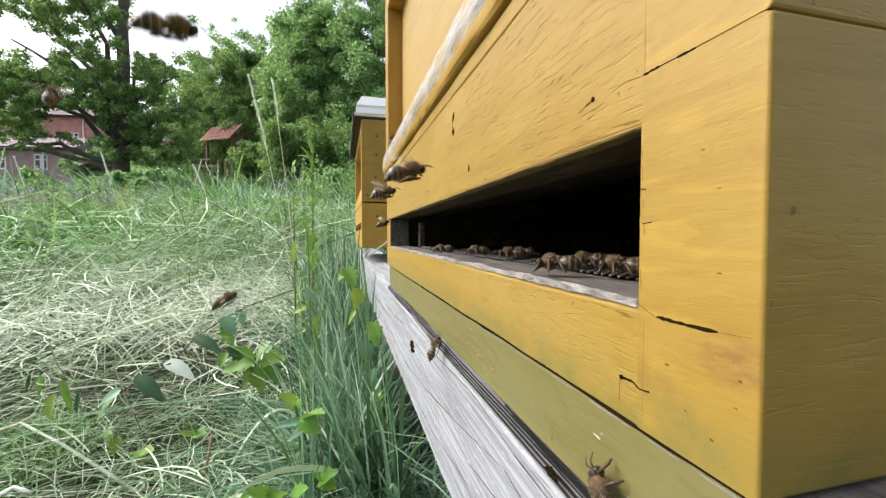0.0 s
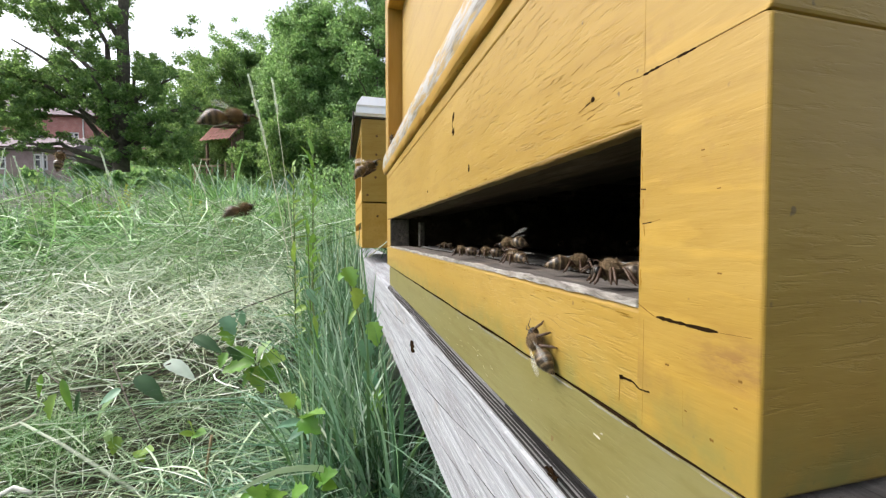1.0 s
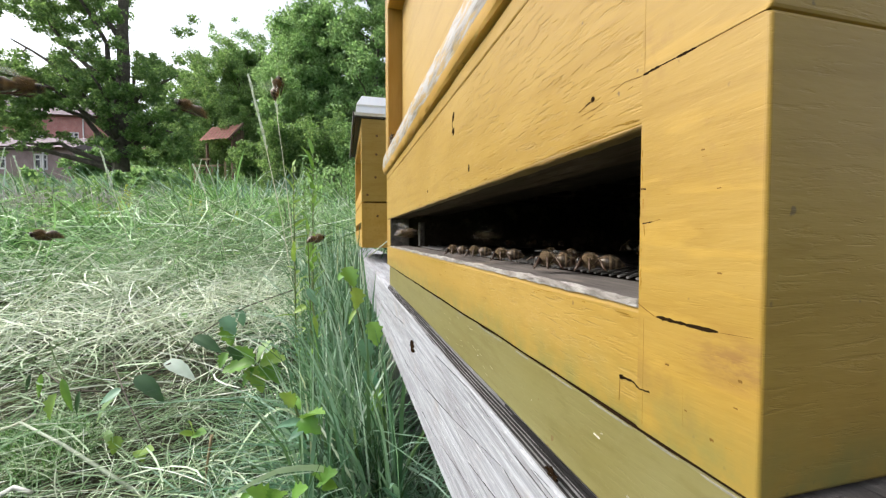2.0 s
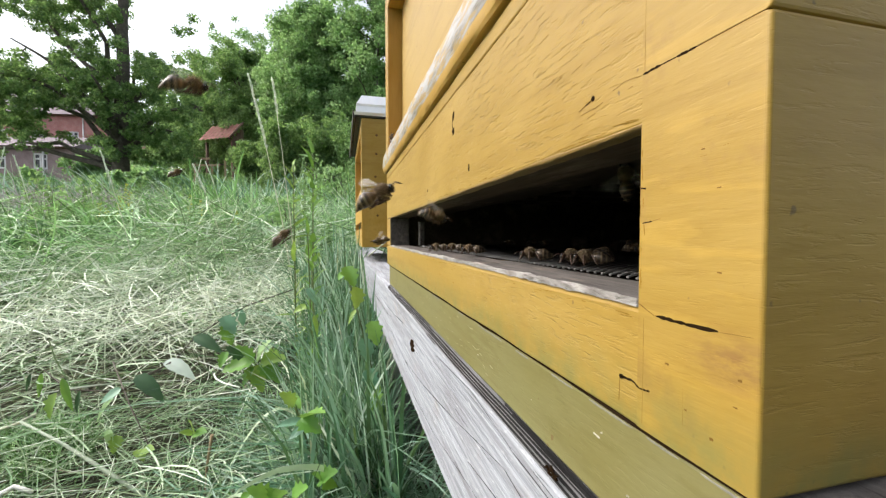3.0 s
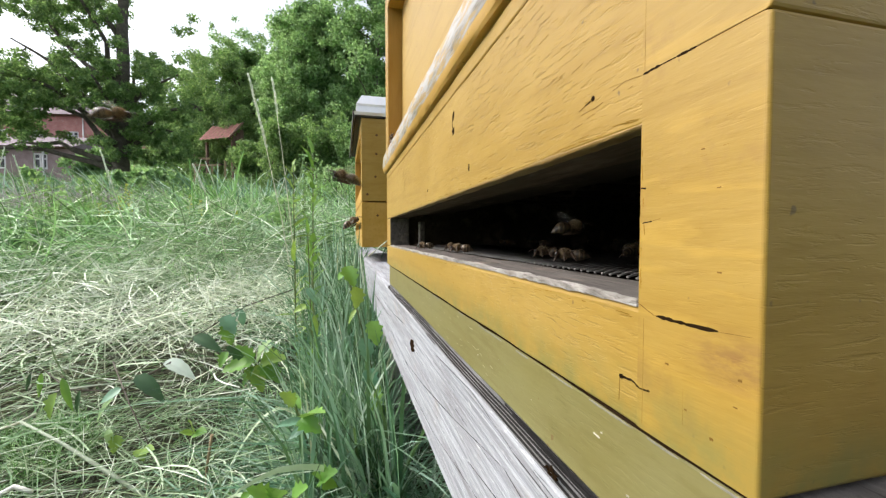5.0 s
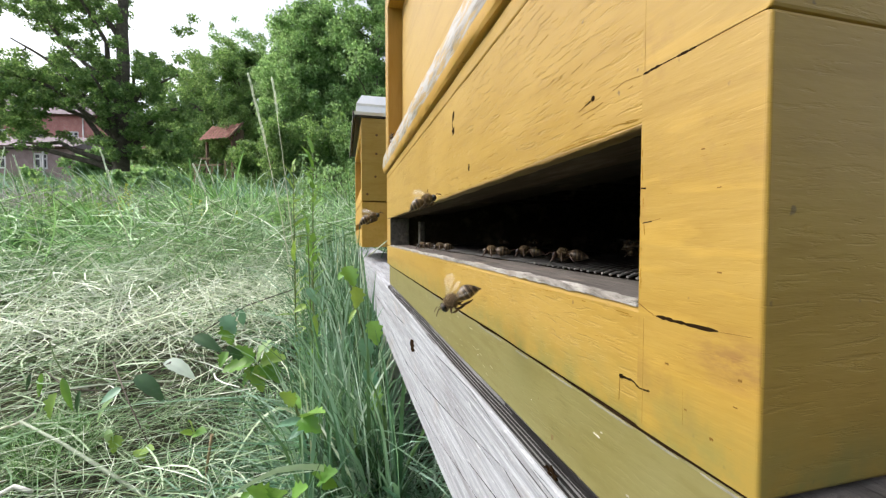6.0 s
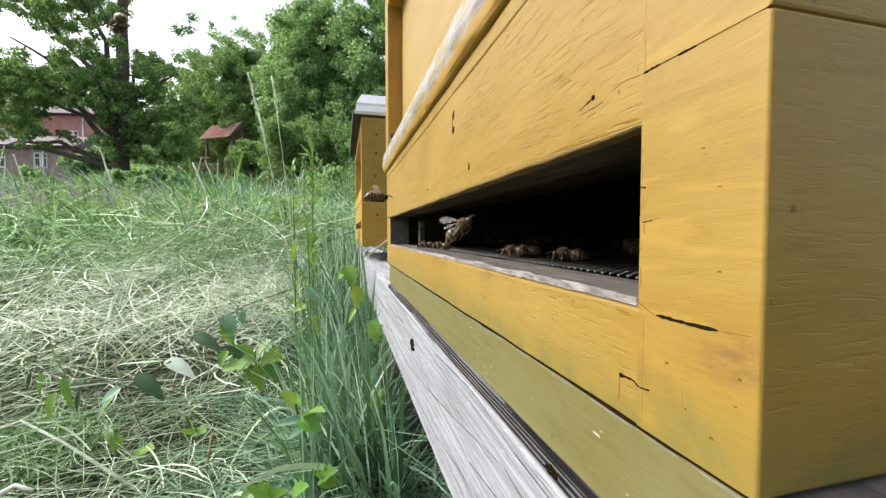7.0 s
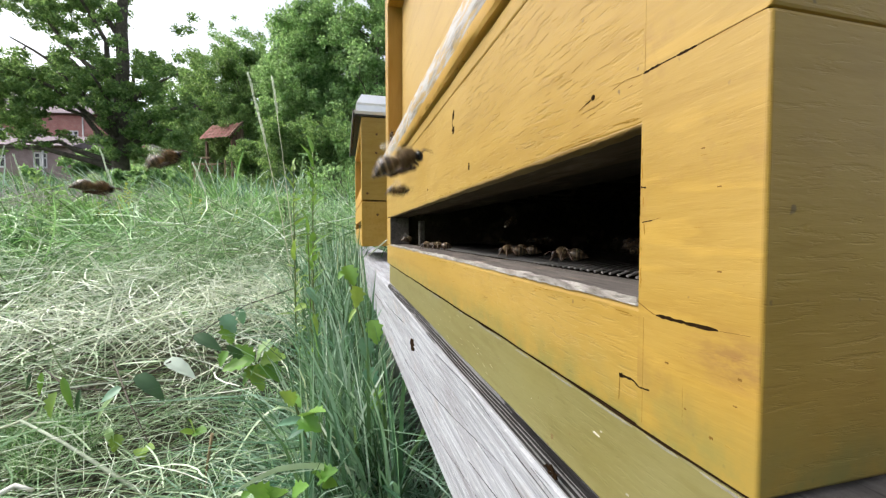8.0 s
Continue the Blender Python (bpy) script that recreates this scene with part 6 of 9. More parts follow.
        cs = [(rnd.uniform(-0.04, 0.04), rnd.uniform(-0.03, 0.03), h + rnd.uniform(-0.02, 0.03)) for q in range(7)]
        tagged(part("flower_head", leaf_cloud("flower_head", cs, [0.014] * 7, 190, 0.008, np.random.default_rng(k), 0.4), M_UMBEL, t), kind="stuff")
    # a dry straw leaning on the gap between the hives
    s = thing("straw", Matrix.Translation((0.044, 0.72, 0.262)), "dry pale straw leaning between the two hives", "straw")
    part("stalk", tube([(0, 0, 0), (0.02, -0.03, 0.02), (0.05, -0.09, 0.05)], [0.0013, 0.0012, 0.001], 5), M_SEED, s)


def build_arched_leaves():
    """A few long bowed grass leaves and a pale hollow stalk close to the camera."""
    for k, (x, y, turn, reach, high, wide) in enumerate(((-0.05, 0.36, 150, 0.12, 0.06, 0.006),
                                                        (-0.14, 0.62, 20, 0.14, 0.09, 0.006), (-0.03, 0.50, 200, 0.13, 0.10, 0.006))):
        t = thing("grass_leaf", Matrix.Translation((x, y, float(ground_z(x, y)))) @ pose(0, 0, 0, 0, 0, turn), "long bowed pale green grass leaf over the hay", "grass leaf", "bowed leaves")
        bm = bmesh.new()
        rows = []
        for i in range(15):
            s = i / 14
            w = wide * 0.5 * (1 - s ** 2.5) * (0.6 + 0.4 * min(1, s * 5)) + 0.0003
            z = high * sin(pi * min(1, 0.12 + s * 0.95)) * (1 - 0.25 * s)
            rows.append([bm.verts.new((reach * s, q * w, z + abs(q) * w * 0.5)) for q in (-1, 0, 1)])
        for a, b in zip(rows, rows[1:]):
            for q in range(2):
                bm.faces.new((a[q], b[q], b[q + 1], a[q + 1])).smooth = True
        part("leaf_blade", bm, M_BLADE, t)
    s = thing("reed_stalk", pose(0, 0, 0), "thick pale dry stalk lying over the hay", "stalk", "dry stalks")
    part("stalk", tube([(-0.375, 0.572, 0.078), (-0.306, 0.523, 0.068), (-0.240, 0.475, 0.054), (-0.170, 0.425, 0.037)], [0.0015, 0.0018, 0.0021, 0.0019], 8), M_REED, s)
    for label, pts, rad, mat in (("dark thin dry stalk leaning in the hay", ((-0.337, 0.690, 0.11), (-0.260, 0.565, 0.09), (-0.224, 0.523, 0.06), (-0.199, 0.494, 0.015)), 0.0011, M_STEM_DARK),
                                 ("brownish upright dry stalk in the hay", ((-0.129, 0.433, 0.10), (-0.1395, 0.450, 0.06), (-0.140, 0.436, 0.01)), 0.0016, M_LATH),
                                 ("white bleached stalk lying in the hay", ((-0.330, 0.444, 0.05), (-0.306, 0.457, 0.06), (-0.287, 0.448, 0.058)), 0.0030, M_STRAW_WHITE)):
        q = thing("reed_stalk", pose(0, 0, 0), label, "stalk", "dry stalks")
        part("stalk", tube(pts, [rad * (1 - 0.2 * k) for k in range(len(pts))], 7), mat, q)
    s = thing("reed_stalk", pose(0, 0, 0), "broken pale stalk lying over the hay", "stalk", "dry stalks")
    part("stalk", tube([(-0.403, 0.568, 0.068), (-0.379, 0.573, 0.075), (-0.364, 0.580, 0.083)], [0.0019, 0.0018, 0.0014], 8), M_SEED, s)
    t = thing("grass_leaf", pose(0, 0, 0), "wide bowed pale green grass leaf over the hay", "grass leaf", "bowed leaves")
    pts = [Vector(p) for p in ((-0.010, 0.359, 0.087), (-0.022, 0.354, 0.098), (-0.038, 0.349, 0.103), (-0.055, 0.345, 0.105), (-0.069, 0.339, 0.103), (-0.081, 0.333, 0.100), (-0.090, 0.332, 0.090))]
    bm = bmesh.new()
    rows = []
    for i in range(25):
        q = i / 24 * (len(pts) - 1)
        k = min(int(q), len(pts) - 2)
        a, b = pts[k], pts[k + 1]
        c = a.lerp(b, q - k)
        w = 0.0021 * (1 - (i / 24) ** 3) + 0.0004
        rows.append([bm.verts.new((c.x + o * w * 0.15, c.y + o * w * 0.45, c.z + o * w * 0.85 - abs(o) * w * 0.2)) for o in (-1, 0, 1)])
    for a, b in zip(rows, rows[1:]):
        for o in range(2):
            bm.faces.new((a[o], b[o], b[o + 1], a[o + 1])).smooth = True
    part("leaf_blade", bm, M_BLADE, t)


M_REED = plain("grey_green_reed", (0.31, 0.37, 0.27), 0.7, 0.3, 60)
M_STRAW_WHITE = plain("bleached_stalk", (0.78, 0.78, 0.72), 0.8)
M_BLADE = leaf_material("pale_grass_leaf", ((0.0, (0.50, 0.64, 0.42)), (1.0, (0.66, 0.78, 0.57))), 0.4, 0.35)
build_plants()
build_arched_leaves()
build_seed_grasses()

# ---- bees ----
def bee_materials():
    n = Nodes("bee_abdomen")
    tc = n.t.nodes.new("ShaderNodeTexCoord")
    sep = n.t.nodes.new("ShaderNodeSeparateXYZ")
    n.link(tc.outputs["Object"], sep.inputs[0])
    w = n.t.nodes.new("ShaderNodeMath")
    w.operation = "MULTIPLY"
    w.inputs[1].default_value = 1 / 0.00165
    n.link(sep.outputs["X"], w.inputs[0])
    fr = n.t.nodes.new("ShaderNodeMath")
    fr.operation = "FRACT"
    n.link(w.outputs[0], fr.inputs[0])
    band = n.ramp(fr.outputs[0], (0.0, (0.022, 0.015, 0.011)), (0.48, (0.03, 0.02, 0.014)), (0.62, (0.125, 0.08, 0.042)), (0.85, (0.26, 0.195, 0.125)), (1.0, (0.03, 0.02, 0.013)))
    hair = n.noise(n.coords(), 2600, 3)
    fore = n.t.nodes.new("ShaderNodeMapRange")
    fore.inputs["From Min"].default_value = -0.0034
    fore.inputs["From Max"].default_value = -0.0016
    n.link(sep.outputs["X"], fore.inputs["Value"])
    band = n.mix(n.mix(1.0, fore.outputs[0], (0.6, 0.6, 0.6), "MULTIPLY"), band, (0.145, 0.095, 0.05))
    ab = n.done(n.mix(n.mask(hair, 0.55, 0.75), band, (0.13, 0.095, 0.06)), 0.28, n.bump(hair, 0.25, 0.0002))
    th = plain("bee_thorax", (0.15, 0.10, 0.052), 0.9, 0.4, 1500, 0.6, depth=0.0002)
    fur = leaf_material("bee_fur", ((0.0, (0.10, 0.072, 0.042)), (0.6, (0.27, 0.195, 0.115)), (1.0, (0.44, 0.34, 0.22))), 0.8, 0.25, (0.4, 0.26, 0.12))
    hd = plain("bee_head", (0.045, 0.03, 0.022), 0.5, 0.4, 1500, 0.4, depth=0.0001)
    eye = plain("bee_eye", (0.012, 0.010, 0.010), 0.2, 0.2, 900)
    leg = plain("bee_leg", (0.075, 0.038, 0.02), 0.5, 0.4, 900)
    return ab, th, fur, hd, eye, leg


def wing_material(name, opacity):
    n = Nodes(name)
    v = n.noise(n.coords(), 700, 3)
    n.done(n.ramp(v, (0.3, (0.66, 0.65, 0.62)), (0.7, (0.80, 0.79, 0.76))), 0.3)
    clear = n.t.nodes.new("ShaderNodeBsdfTransparent")
    m = n.t.nodes.new("ShaderNodeMixShader")
    m.inputs[0].default_value = opacity
    n.link(clear.outputs[0], m.inputs[1])
    n.link(n.bsdf.outputs[0], m.inputs[2])
    n.link(m.outputs[0], n.out.inputs["Surface"])
    return n.mat


BEE_AB, BEE_TH, BEE_FUR, BEE_HD, BEE_EYE, BEE_LEG = bee_materials()
WING_FAST = wing_material("beating_wing", 0.16)
WING_REST = wing_material("resting_wing", 0.15)


def egg(centre, rx, ry, rz, taper=0.0, seg=16, rings=12, tilt=0.0, waist=0.0):
    bm = bmesh.new()
    bmesh.ops.create_uvsphere(bm, u_segments=seg, v_segments=rings, radius=1.0, matrix=pose(0, 0, 0, 0, 90, 0))
    for v in bm.verts:
        x, y, z = v.co
        k = 1 - taper * max(0.0, -x) ** 1.5 - waist * max(0.0, x) ** 2
        v.co = Vector((x * rx, y * ry * k, z * rz * k - tilt * x * x * (x < 0))) + Vector(centre)
    for f in bm.faces:
        f.smooth = True
    return bm


def wing(length, width, sweep, fan, side):
    """A rounded wing from its root; a beating one is spread over the fan that it sweeps."""
    bm = bmesh.new()
    n = 12
    root = bm.verts.new((0, 0, 0))
    rim = []
    for i in range(n + 1):
        s = i / n
        a = radians(sweep + fan * (s - 0.5))
        r = length * (0.55 + 0.45 * sin(pi * (0.15 + 0.7 * s)))
        up = 0.25 * length * (s - 0.3) if fan > 40 else 0.0
        rim.append(bm.verts.new((cos(a) * r, side * sin(a) * r, up)))
    for a, b in zip(rim, rim[1:]):
        bm.faces.new((root, a, b) if side > 0 else (root, b, a)).smooth = True
    return bm


def bee(flying, label):
    """A worker bee 13.5 mm long, head towards +x, back up."""
    b = thing("honey_bee", pose(0, 0, 0), label, "bee", "bees at the hive")
    abdomen = part("abdomen", egg((-0.0036, 0, -0.0003), 0.0041, 0.0024, 0.0023, 0.55, tilt=0.0019 if flying else 0.0010, waist=0.45, seg=20, rings=16), BEE_AB, b, "brown abdomen with paler bands")
    thorax = part("thorax", egg((0.0020, 0, 0.0002), 0.0023, 0.0022, 0.0021), BEE_TH, b, "furry golden-brown thorax")
    r = np.random.default_rng(3)
    n = 1300
    d = r.normal(0, 1, (n, 3))
    d /= np.linalg.norm(d, axis=1)[:, None]
    root = d * np.array([0.0022, 0.0021, 0.0020]) + np.array([0.0020, 0, 0.0001])
    tip = root + (d + np.array([-0.35, 0, 0.0]) + r.normal(0, 0.25, (n, 3))) * 0.0007
    s = np.cross(d, r.normal(0, 1, (n, 3)))
    s *= 0.000055 / np.linalg.norm(s, axis=1)[:, None]
    part("fur", raw_mesh("fur", np.stack([root - s, root + s, tip], 1), None, np.arange(3 * n).reshape(-1, 3)), BEE_FUR, thorax)
    n = 620
    d = r.normal(0, 1, (n, 3))
    d /= np.linalg.norm(d, axis=1)[:, None]
    k = (1 - 0.55 * np.clip(-d[:, 0], 0, 1) ** 1.5 - 0.45 * np.clip(d[:, 0], 0, 1) ** 2)[:, None] * np.array([0, 1, 1]) + np.array([1, 0, 0])
    root = d * k * np.array([0.0040, 0.00235, 0.00225]) + np.array([-0.0036, 0, -0.0003])
    root[:, 2] -= (0.0019 if flying else 0.0010) * np.clip(-d[:, 0], 0, 1) ** 2
    tip = root + (d * 0.5 + np.array([-0.9, 0, 0.0])) * 0.0004
    s = np.cross(d, r.normal(0, 1, (n, 3)))
    s *= 0.00004 / np.linalg.norm(s, axis=1)[:, None]
    part("fur", raw_mesh("fur", np.stack([root - s, root + s, tip], 1), None, np.arange(3 * n).reshape(-1, 3)), BEE_FUR, abdomen)
    head = part("head", egg((0.0047, 0, -0.0004), 0.0012, 0.0016, 0.0015), BEE_HD, b)
    for side in (-1, 1):
        part("eye", egg((0.0049, side * 0.0012, -0.0002), 0.0007, 0.0006, 0.0011, seg=10, rings=7), BEE_EYE, head)
        part("antenna", tube([(0.0057, side * 0.0004, 0.0002), (0.0066, side * 0.0010, 0.0007), (0.0082, side * 0.0016, -0.0004)], [0.00016, 0.00015, 0.00012], 5), BEE_LEG, head)
        if flying:
            ob = part("forewing", wing(0.0090, 0.003, 122, 30, side), WING_FAST, b, "blurred beating wing")
            ob.matrix_basis = Matrix.Translation((0.0024, side * 0.0012, 0.0015)) @ pose(0, 0, 0, side * 28, -8, 0)
            ob = part("hindwing", wing(0.0064, 0.002, 140, 26, side), WING_FAST, b)
            ob.matrix_basis = Matrix.Translation((0.0012, side * 0.0012, 0.0013)) @ pose(0, 0, 0, side * 12, -6, 0)
        else:
            ob = part("forewing", wing(0.0090, 0.003, 163, 24, side), WING_REST, b, "folded clear wing")
            ob.matrix_basis = Matrix.Translation((0.0024, side * 0.0010, 0.0017)) @ pose(0, 0, 0, side * 6, -6, 0)
            ob = part("hindwing", wing(0.0064, 0.002, 158, 26, side), WING_REST, b)
            ob.matrix_basis = Matrix.Translation((0.0012, side * 0.0012, 0.0015)) @ pose(0, 0, 0, side * 10, -6, 0)
        for x0, fx, reach in ((0.0032, 0.0022, 0.0029), (0.0020, -0.0002, 0.0037), (0.0006, -0.0028, 0.0036)):
            if flying:
                pts = [(x0, side * 0.0012, -0.0012), (x0 + fx * 0.3, side * 0.0020, -0.0022), (x0 + fx * 0.5 - 0.0014, side * 0.0016, -0.0028), (x0 + fx * 0.5 - 0.0030, side * 0.0014, -0.0030)]
            else:
                pts = [(x0, side * 0.0012, -0.0010), (x0 + fx * 0.5, side * reach * 0.65, 0.0006), (x0 + fx, side * reach, -0.0020), (x0 + fx * 1.3, side * reach * 1.15, -0.0028)]
            part("leg", tube(pts, [0.00036, 0.00034, 0.00040, 0.00015], 6), BEE_LEG, b)
    return b


FLYERS = """c d e a b f i j k l m n o p q r s t u w aa ac ad ae af ag ah ai aj ak ab al am an ao ap as at ba bb bc bd be bf bg bh x1 x2 x3 y1 y2 y3 g""".split()
WALKERS = """climber w1 w2 w3 w4 w5 w6 w7 rest""".split()
bees = {}
first = {True: None, False: None}
for flying, names in ((True, FLYERS), (False, WALKERS)):
    for nm in names:
        label = "brown striped honey bee in flight near the hive" if flying else "brown striped honey bee walking at the hive entrance"
        if first[flying] is None:
            ob = first[flying] = bee(flying, label)
        else:
            ob = copy_thing(first[flying], pose(0, 0, 0))
        bees[("fly_" if flying else "walk_") + nm] = ob
tagged(bees["walk_rest"], "small dark honey bee resting beside the ledge")
tagged(bees["walk_climber"], "brown striped honey bee climbing the hive front")

# ---- what moves: the bees ----
def motions():
    walk(bees["fly_c"], [
        (0.000, pose(0.0186, 0.1176, 0.3196, 13.8, -12.5, 9.6)),
        (0.100, pose(0.0283, 0.1078, 0.3144, 14.4, -11.1, -5.9)),
        (0.200, pose(0.0332, 0.1134, 0.3069, 13.4, -5.8, 3.5)),
        (0.300, pose(0.0305, 0.1276, 0.3067, 12.6, -27.3, 19.0)),
        (0.350, pose(0.0334, 0.1242, 0.3062, -0.2, -35.0, 79.9)),
        (0.400, pose(0.0363, 0.1207, 0.3056, -14.3, -29.0, 141.7)),
        (0.450, pose(0.0416, 0.1238, 0.3012, -51.5, 23.9, 165.3)),
        (0.500, pose(0.0469, 0.1270, 0.2969, -128.6, 76.8, 118.2)),
        (0.600, pose(0.0531, 0.1369, 0.2958, -55.0, 54.7, 140.4)),
        (0.700, pose(0.0594, 0.1469, 0.2946, -15.2, 35.0, 122.0)),
        (1.000, pose(0.0649, 0.1456, 0.2973, -11.1, 8.3, 115.6)),
        (1.200, pose(0.3095, 0.3425, 0.2925, 0.0, -0.5, 56.3)),
        (8.000, pose(0.3095, 0.3425, 0.2930, 0.0, -0.5, 56.3)),
    ])
    walk(bees["fly_d"], [
        (0.000, pose(0.0192, 0.1904, 0.3211, 13.7, -13.4, 13.4)),
        (0.100, pose(0.0295, 0.2363, 0.3159, 14.2, -10.5, 2.4)),
        (0.200, pose(0.0492, 0.2739, 0.3071, 12.2, -9.4, 20.0)),
        (0.300, pose(0.0714, 0.3293, 0.3005, 10.6, -7.7, 28.2)),
        (0.367, pose(0.1601, 0.3518, 0.2978, 5.2, -9.5, 80.5)),
        (0.433, pose(0.2488, 0.3742, 0.2952, 0.4, -6.3, 132.7)),
        (0.500, pose(0.3376, 0.3967, 0.2925, 0.0, -0.6, -175.8)),
        (8.000, pose(0.3376, 0.3967, 0.2930, 0.0, -0.6, -175.8)),
    ])
    walk(bees["fly_e"], [
        (0.000, pose(0.0357, 0.3655, 0.3119, 15.0, -20.0, -6.3)),
        (0.100, pose(0.0434, 0.3783, 0.3059, 14.0, -10.0, 3.5)),
        (0.200, pose(0.0588, 0.3904, 0.3006, 13.8, -0.0, 1.4)),
        (0.350, pose(0.3864, 0.3147, 0.2925, -0.0, -0.5, -44.0)),
        (8.000, pose(0.3864, 0.3147, 0.2930, -0.0, -0.5, -44.0)),
    ])
    walk(bees["fly_a"], [
        (0.000, pose(-0.0382, 0.1041, 0.3483, 14.2, -6.7, 28.2)),
        (0.100, pose(-0.0312, 0.1195, 0.3284, 14.5, -4.9, 13.5)),
        (0.200, pose(-0.0119, 0.1714, 0.3191, 14.0, -19.0, 23.0)),
        (0.300, pose(0.0145, 0.1592, 0.3209, 15.0, -20.9, 2.7)),
        (0.400, pose(0.0323, 0.1794, 0.3132, 13.6, -15.5, 9.4)),
        (0.500, pose(0.0334, 0.2080, 0.3078, 12.3, -14.0, 21.3)),
        (0.700, pose(0.0530, 0.2727, 0.3004, 12.2, -0.0, 19.0)),
        (0.900, pose(0.2726, 0.1940, 0.2925, 0.0, -3.3, 59.4)),
        (8.000, pose(0.2726, 0.1940, 0.2930, 0.0, -3.3, 59.4)),
    ])
    walk(bees["fly_b"], [
        (0.000, pose(-0.1225, 0.2101, 0.3616, 3.7, -41.9, 107.0)),
        (0.100, pose(-0.1226, 0.1944, 0.3351, -10.4, -48.8, 157.8)),
        (0.200, pose(-0.1205, 0.1526, 0.3145, -15.2, -19.9, -140.2)),
        (8.000, pose(-0.1205, 0.1526, 0.3150, -15.2, -19.9, -140.2)),
    ])
    walk(bees["fly_f"], [
        (0.000, pose(-0.0573, 0.2160, 0.2688, 14.1, -27.6, 30.6)),
        (0.100, pose(-0.0476, 0.2431, 0.2875, 13.5, -26.9, 35.2)),
        (0.200, pose(-0.0266, 0.2499, 0.2993, 13.3, -14.0, 26.8)),
        (0.300, pose(-0.0026, 0.2710, 0.3053, 13.4, -14.5, 20.9)),
        (0.400, pose(0.0177, 0.2819, 0.3079, 16.2, -34.7, 7.5)),
        (0.500, pose(0.0104, 0.2539, 0.3146, 17.4, -39.9, 8.0)),
        (0.600, pose(0.0239, 0.2376, 0.3128, 14.3, -15.3, 3.8)),
        (0.700, pose(0.0248, 0.2155, 0.3209, 14.2, 3.9, 3.9)),
        (0.800, pose(0.0419, 0.2328, 0.3071, 12.3, -0.9, 19.8)),
        (0.900, pose(0.1025, 0.2089, 0.2998, 6.1, -3.5, 68.9)),
        (1.000, pose(0.1631, 0.1850, 0.2925, 0.0, -0.6, 117.9)),
        (8.000, pose(0.1631, 0.1850, 0.2930, 0.0, -0.6, 117.9)),
    ])
    walk(bees["fly_i"], [
        (0.000, pose(-0.2001, 0.5411, 0.4120, 14.2, -1.9, 30.1)),
        (0.100, pose(-0.0851, 0.4120, 0.3372, 14.1, -0.9, 21.6)),
        (0.200, pose(-0.0641, 0.3409, 0.3139, 14.3, -15.2, 20.4)),
        (0.300, pose(-0.0451, 0.2977, 0.3064, 15.5, -29.7, 19.4)),
        (0.400, pose(-0.0208, 0.2757, 0.3075, 13.9, -24.0, 25.6)),
        (0.500, pose(-0.0031, 0.3252, 0.3050, 12.1, -9.1, 30.8)),
        (0.600, pose(0.0130, 0.3860, 0.3076, 8.7, -13.6, 49.7)),
        (0.900, pose(0.0260, 1.0755, 0.3215, 0.0, -0.5, 16.7)),
        (1.200, pose(0.1100, 1.0955, 0.3215, 0.0, -0.5, 16.7)),
        (8.000, pose(0.1100, 1.0955, 0.3220, 0.0, -0.5, 16.7)),
    ])
    walk(bees["fly_j"], [
        (0.000, pose(-0.3316, 0.6278, 0.3945, 14.2, -21.3, 46.4)),
        (0.300, pose(-0.3163, 0.5689, 0.3702, 13.6, -37.4, 62.5)),
        (0.400, pose(-0.2541, 0.4554, 0.3561, 13.9, -53.1, 73.1)),
        (0.500, pose(-0.1190, 0.2739, 0.3182, 6.2, -37.0, 89.7)),
        (0.600, pose(-0.0870, 0.2787, 0.3202, 14.1, -5.6, 27.0)),
        (0.700, pose(-0.0534, 0.2843, 0.3154, 14.1, -10.4, 20.3)),
        (0.800, pose(-0.0158, 0.2605, 0.3156, 15.7, -30.1, 13.0)),
        (0.900, pose(-0.0027, 0.2332, 0.3247, 16.0, -30.5, 8.7)),
        (1.000, pose(0.0105, 0.1855, 0.3314, 16.6, -30.4, -3.1)),
        (1.100, pose(0.0204, 0.1577, 0.3193, 14.3, -11.0, 1.5)),
        (1.200, pose(0.0361, 0.1856, 0.3065, 12.3, -1.0, 19.0)),
        (1.275, pose(0.1172, 0.2724, 0.2995, 6.1, -5.3, 90.5)),
        (1.350, pose(0.1983, 0.3591, 0.2925, 0.0, -0.8, 162.0)),
        (8.000, pose(0.1983, 0.3591, 0.2930, 0.0, -0.8, 162.0)),
    ])
    walk(bees["fly_k"], [
        (0.000, pose(-0.0631, 0.1258, 0.1986, 12.6, -18.7, 51.0)),
        (0.200, pose(-0.0420, 0.1109, 0.2193, 13.5, -19.4, 31.9)),
        (0.300, pose(-0.0199, 0.0892, 0.2879, 13.9, 14.9, 10.6)),
        (0.400, pose(0.0022, 0.1289, 0.2939, 13.0, -8.4, 19.7)),
        (0.500, pose(0.0386, 0.2063, 0.2973, 13.1, -4.4, 9.5)),
        (0.700, pose(0.1904, 0.1205, 0.2925, -0.0, -0.6, -38.0)),
        (8.000, pose(0.1904, 0.1205, 0.2930, -0.0, -0.6, -38.0)),
    ])
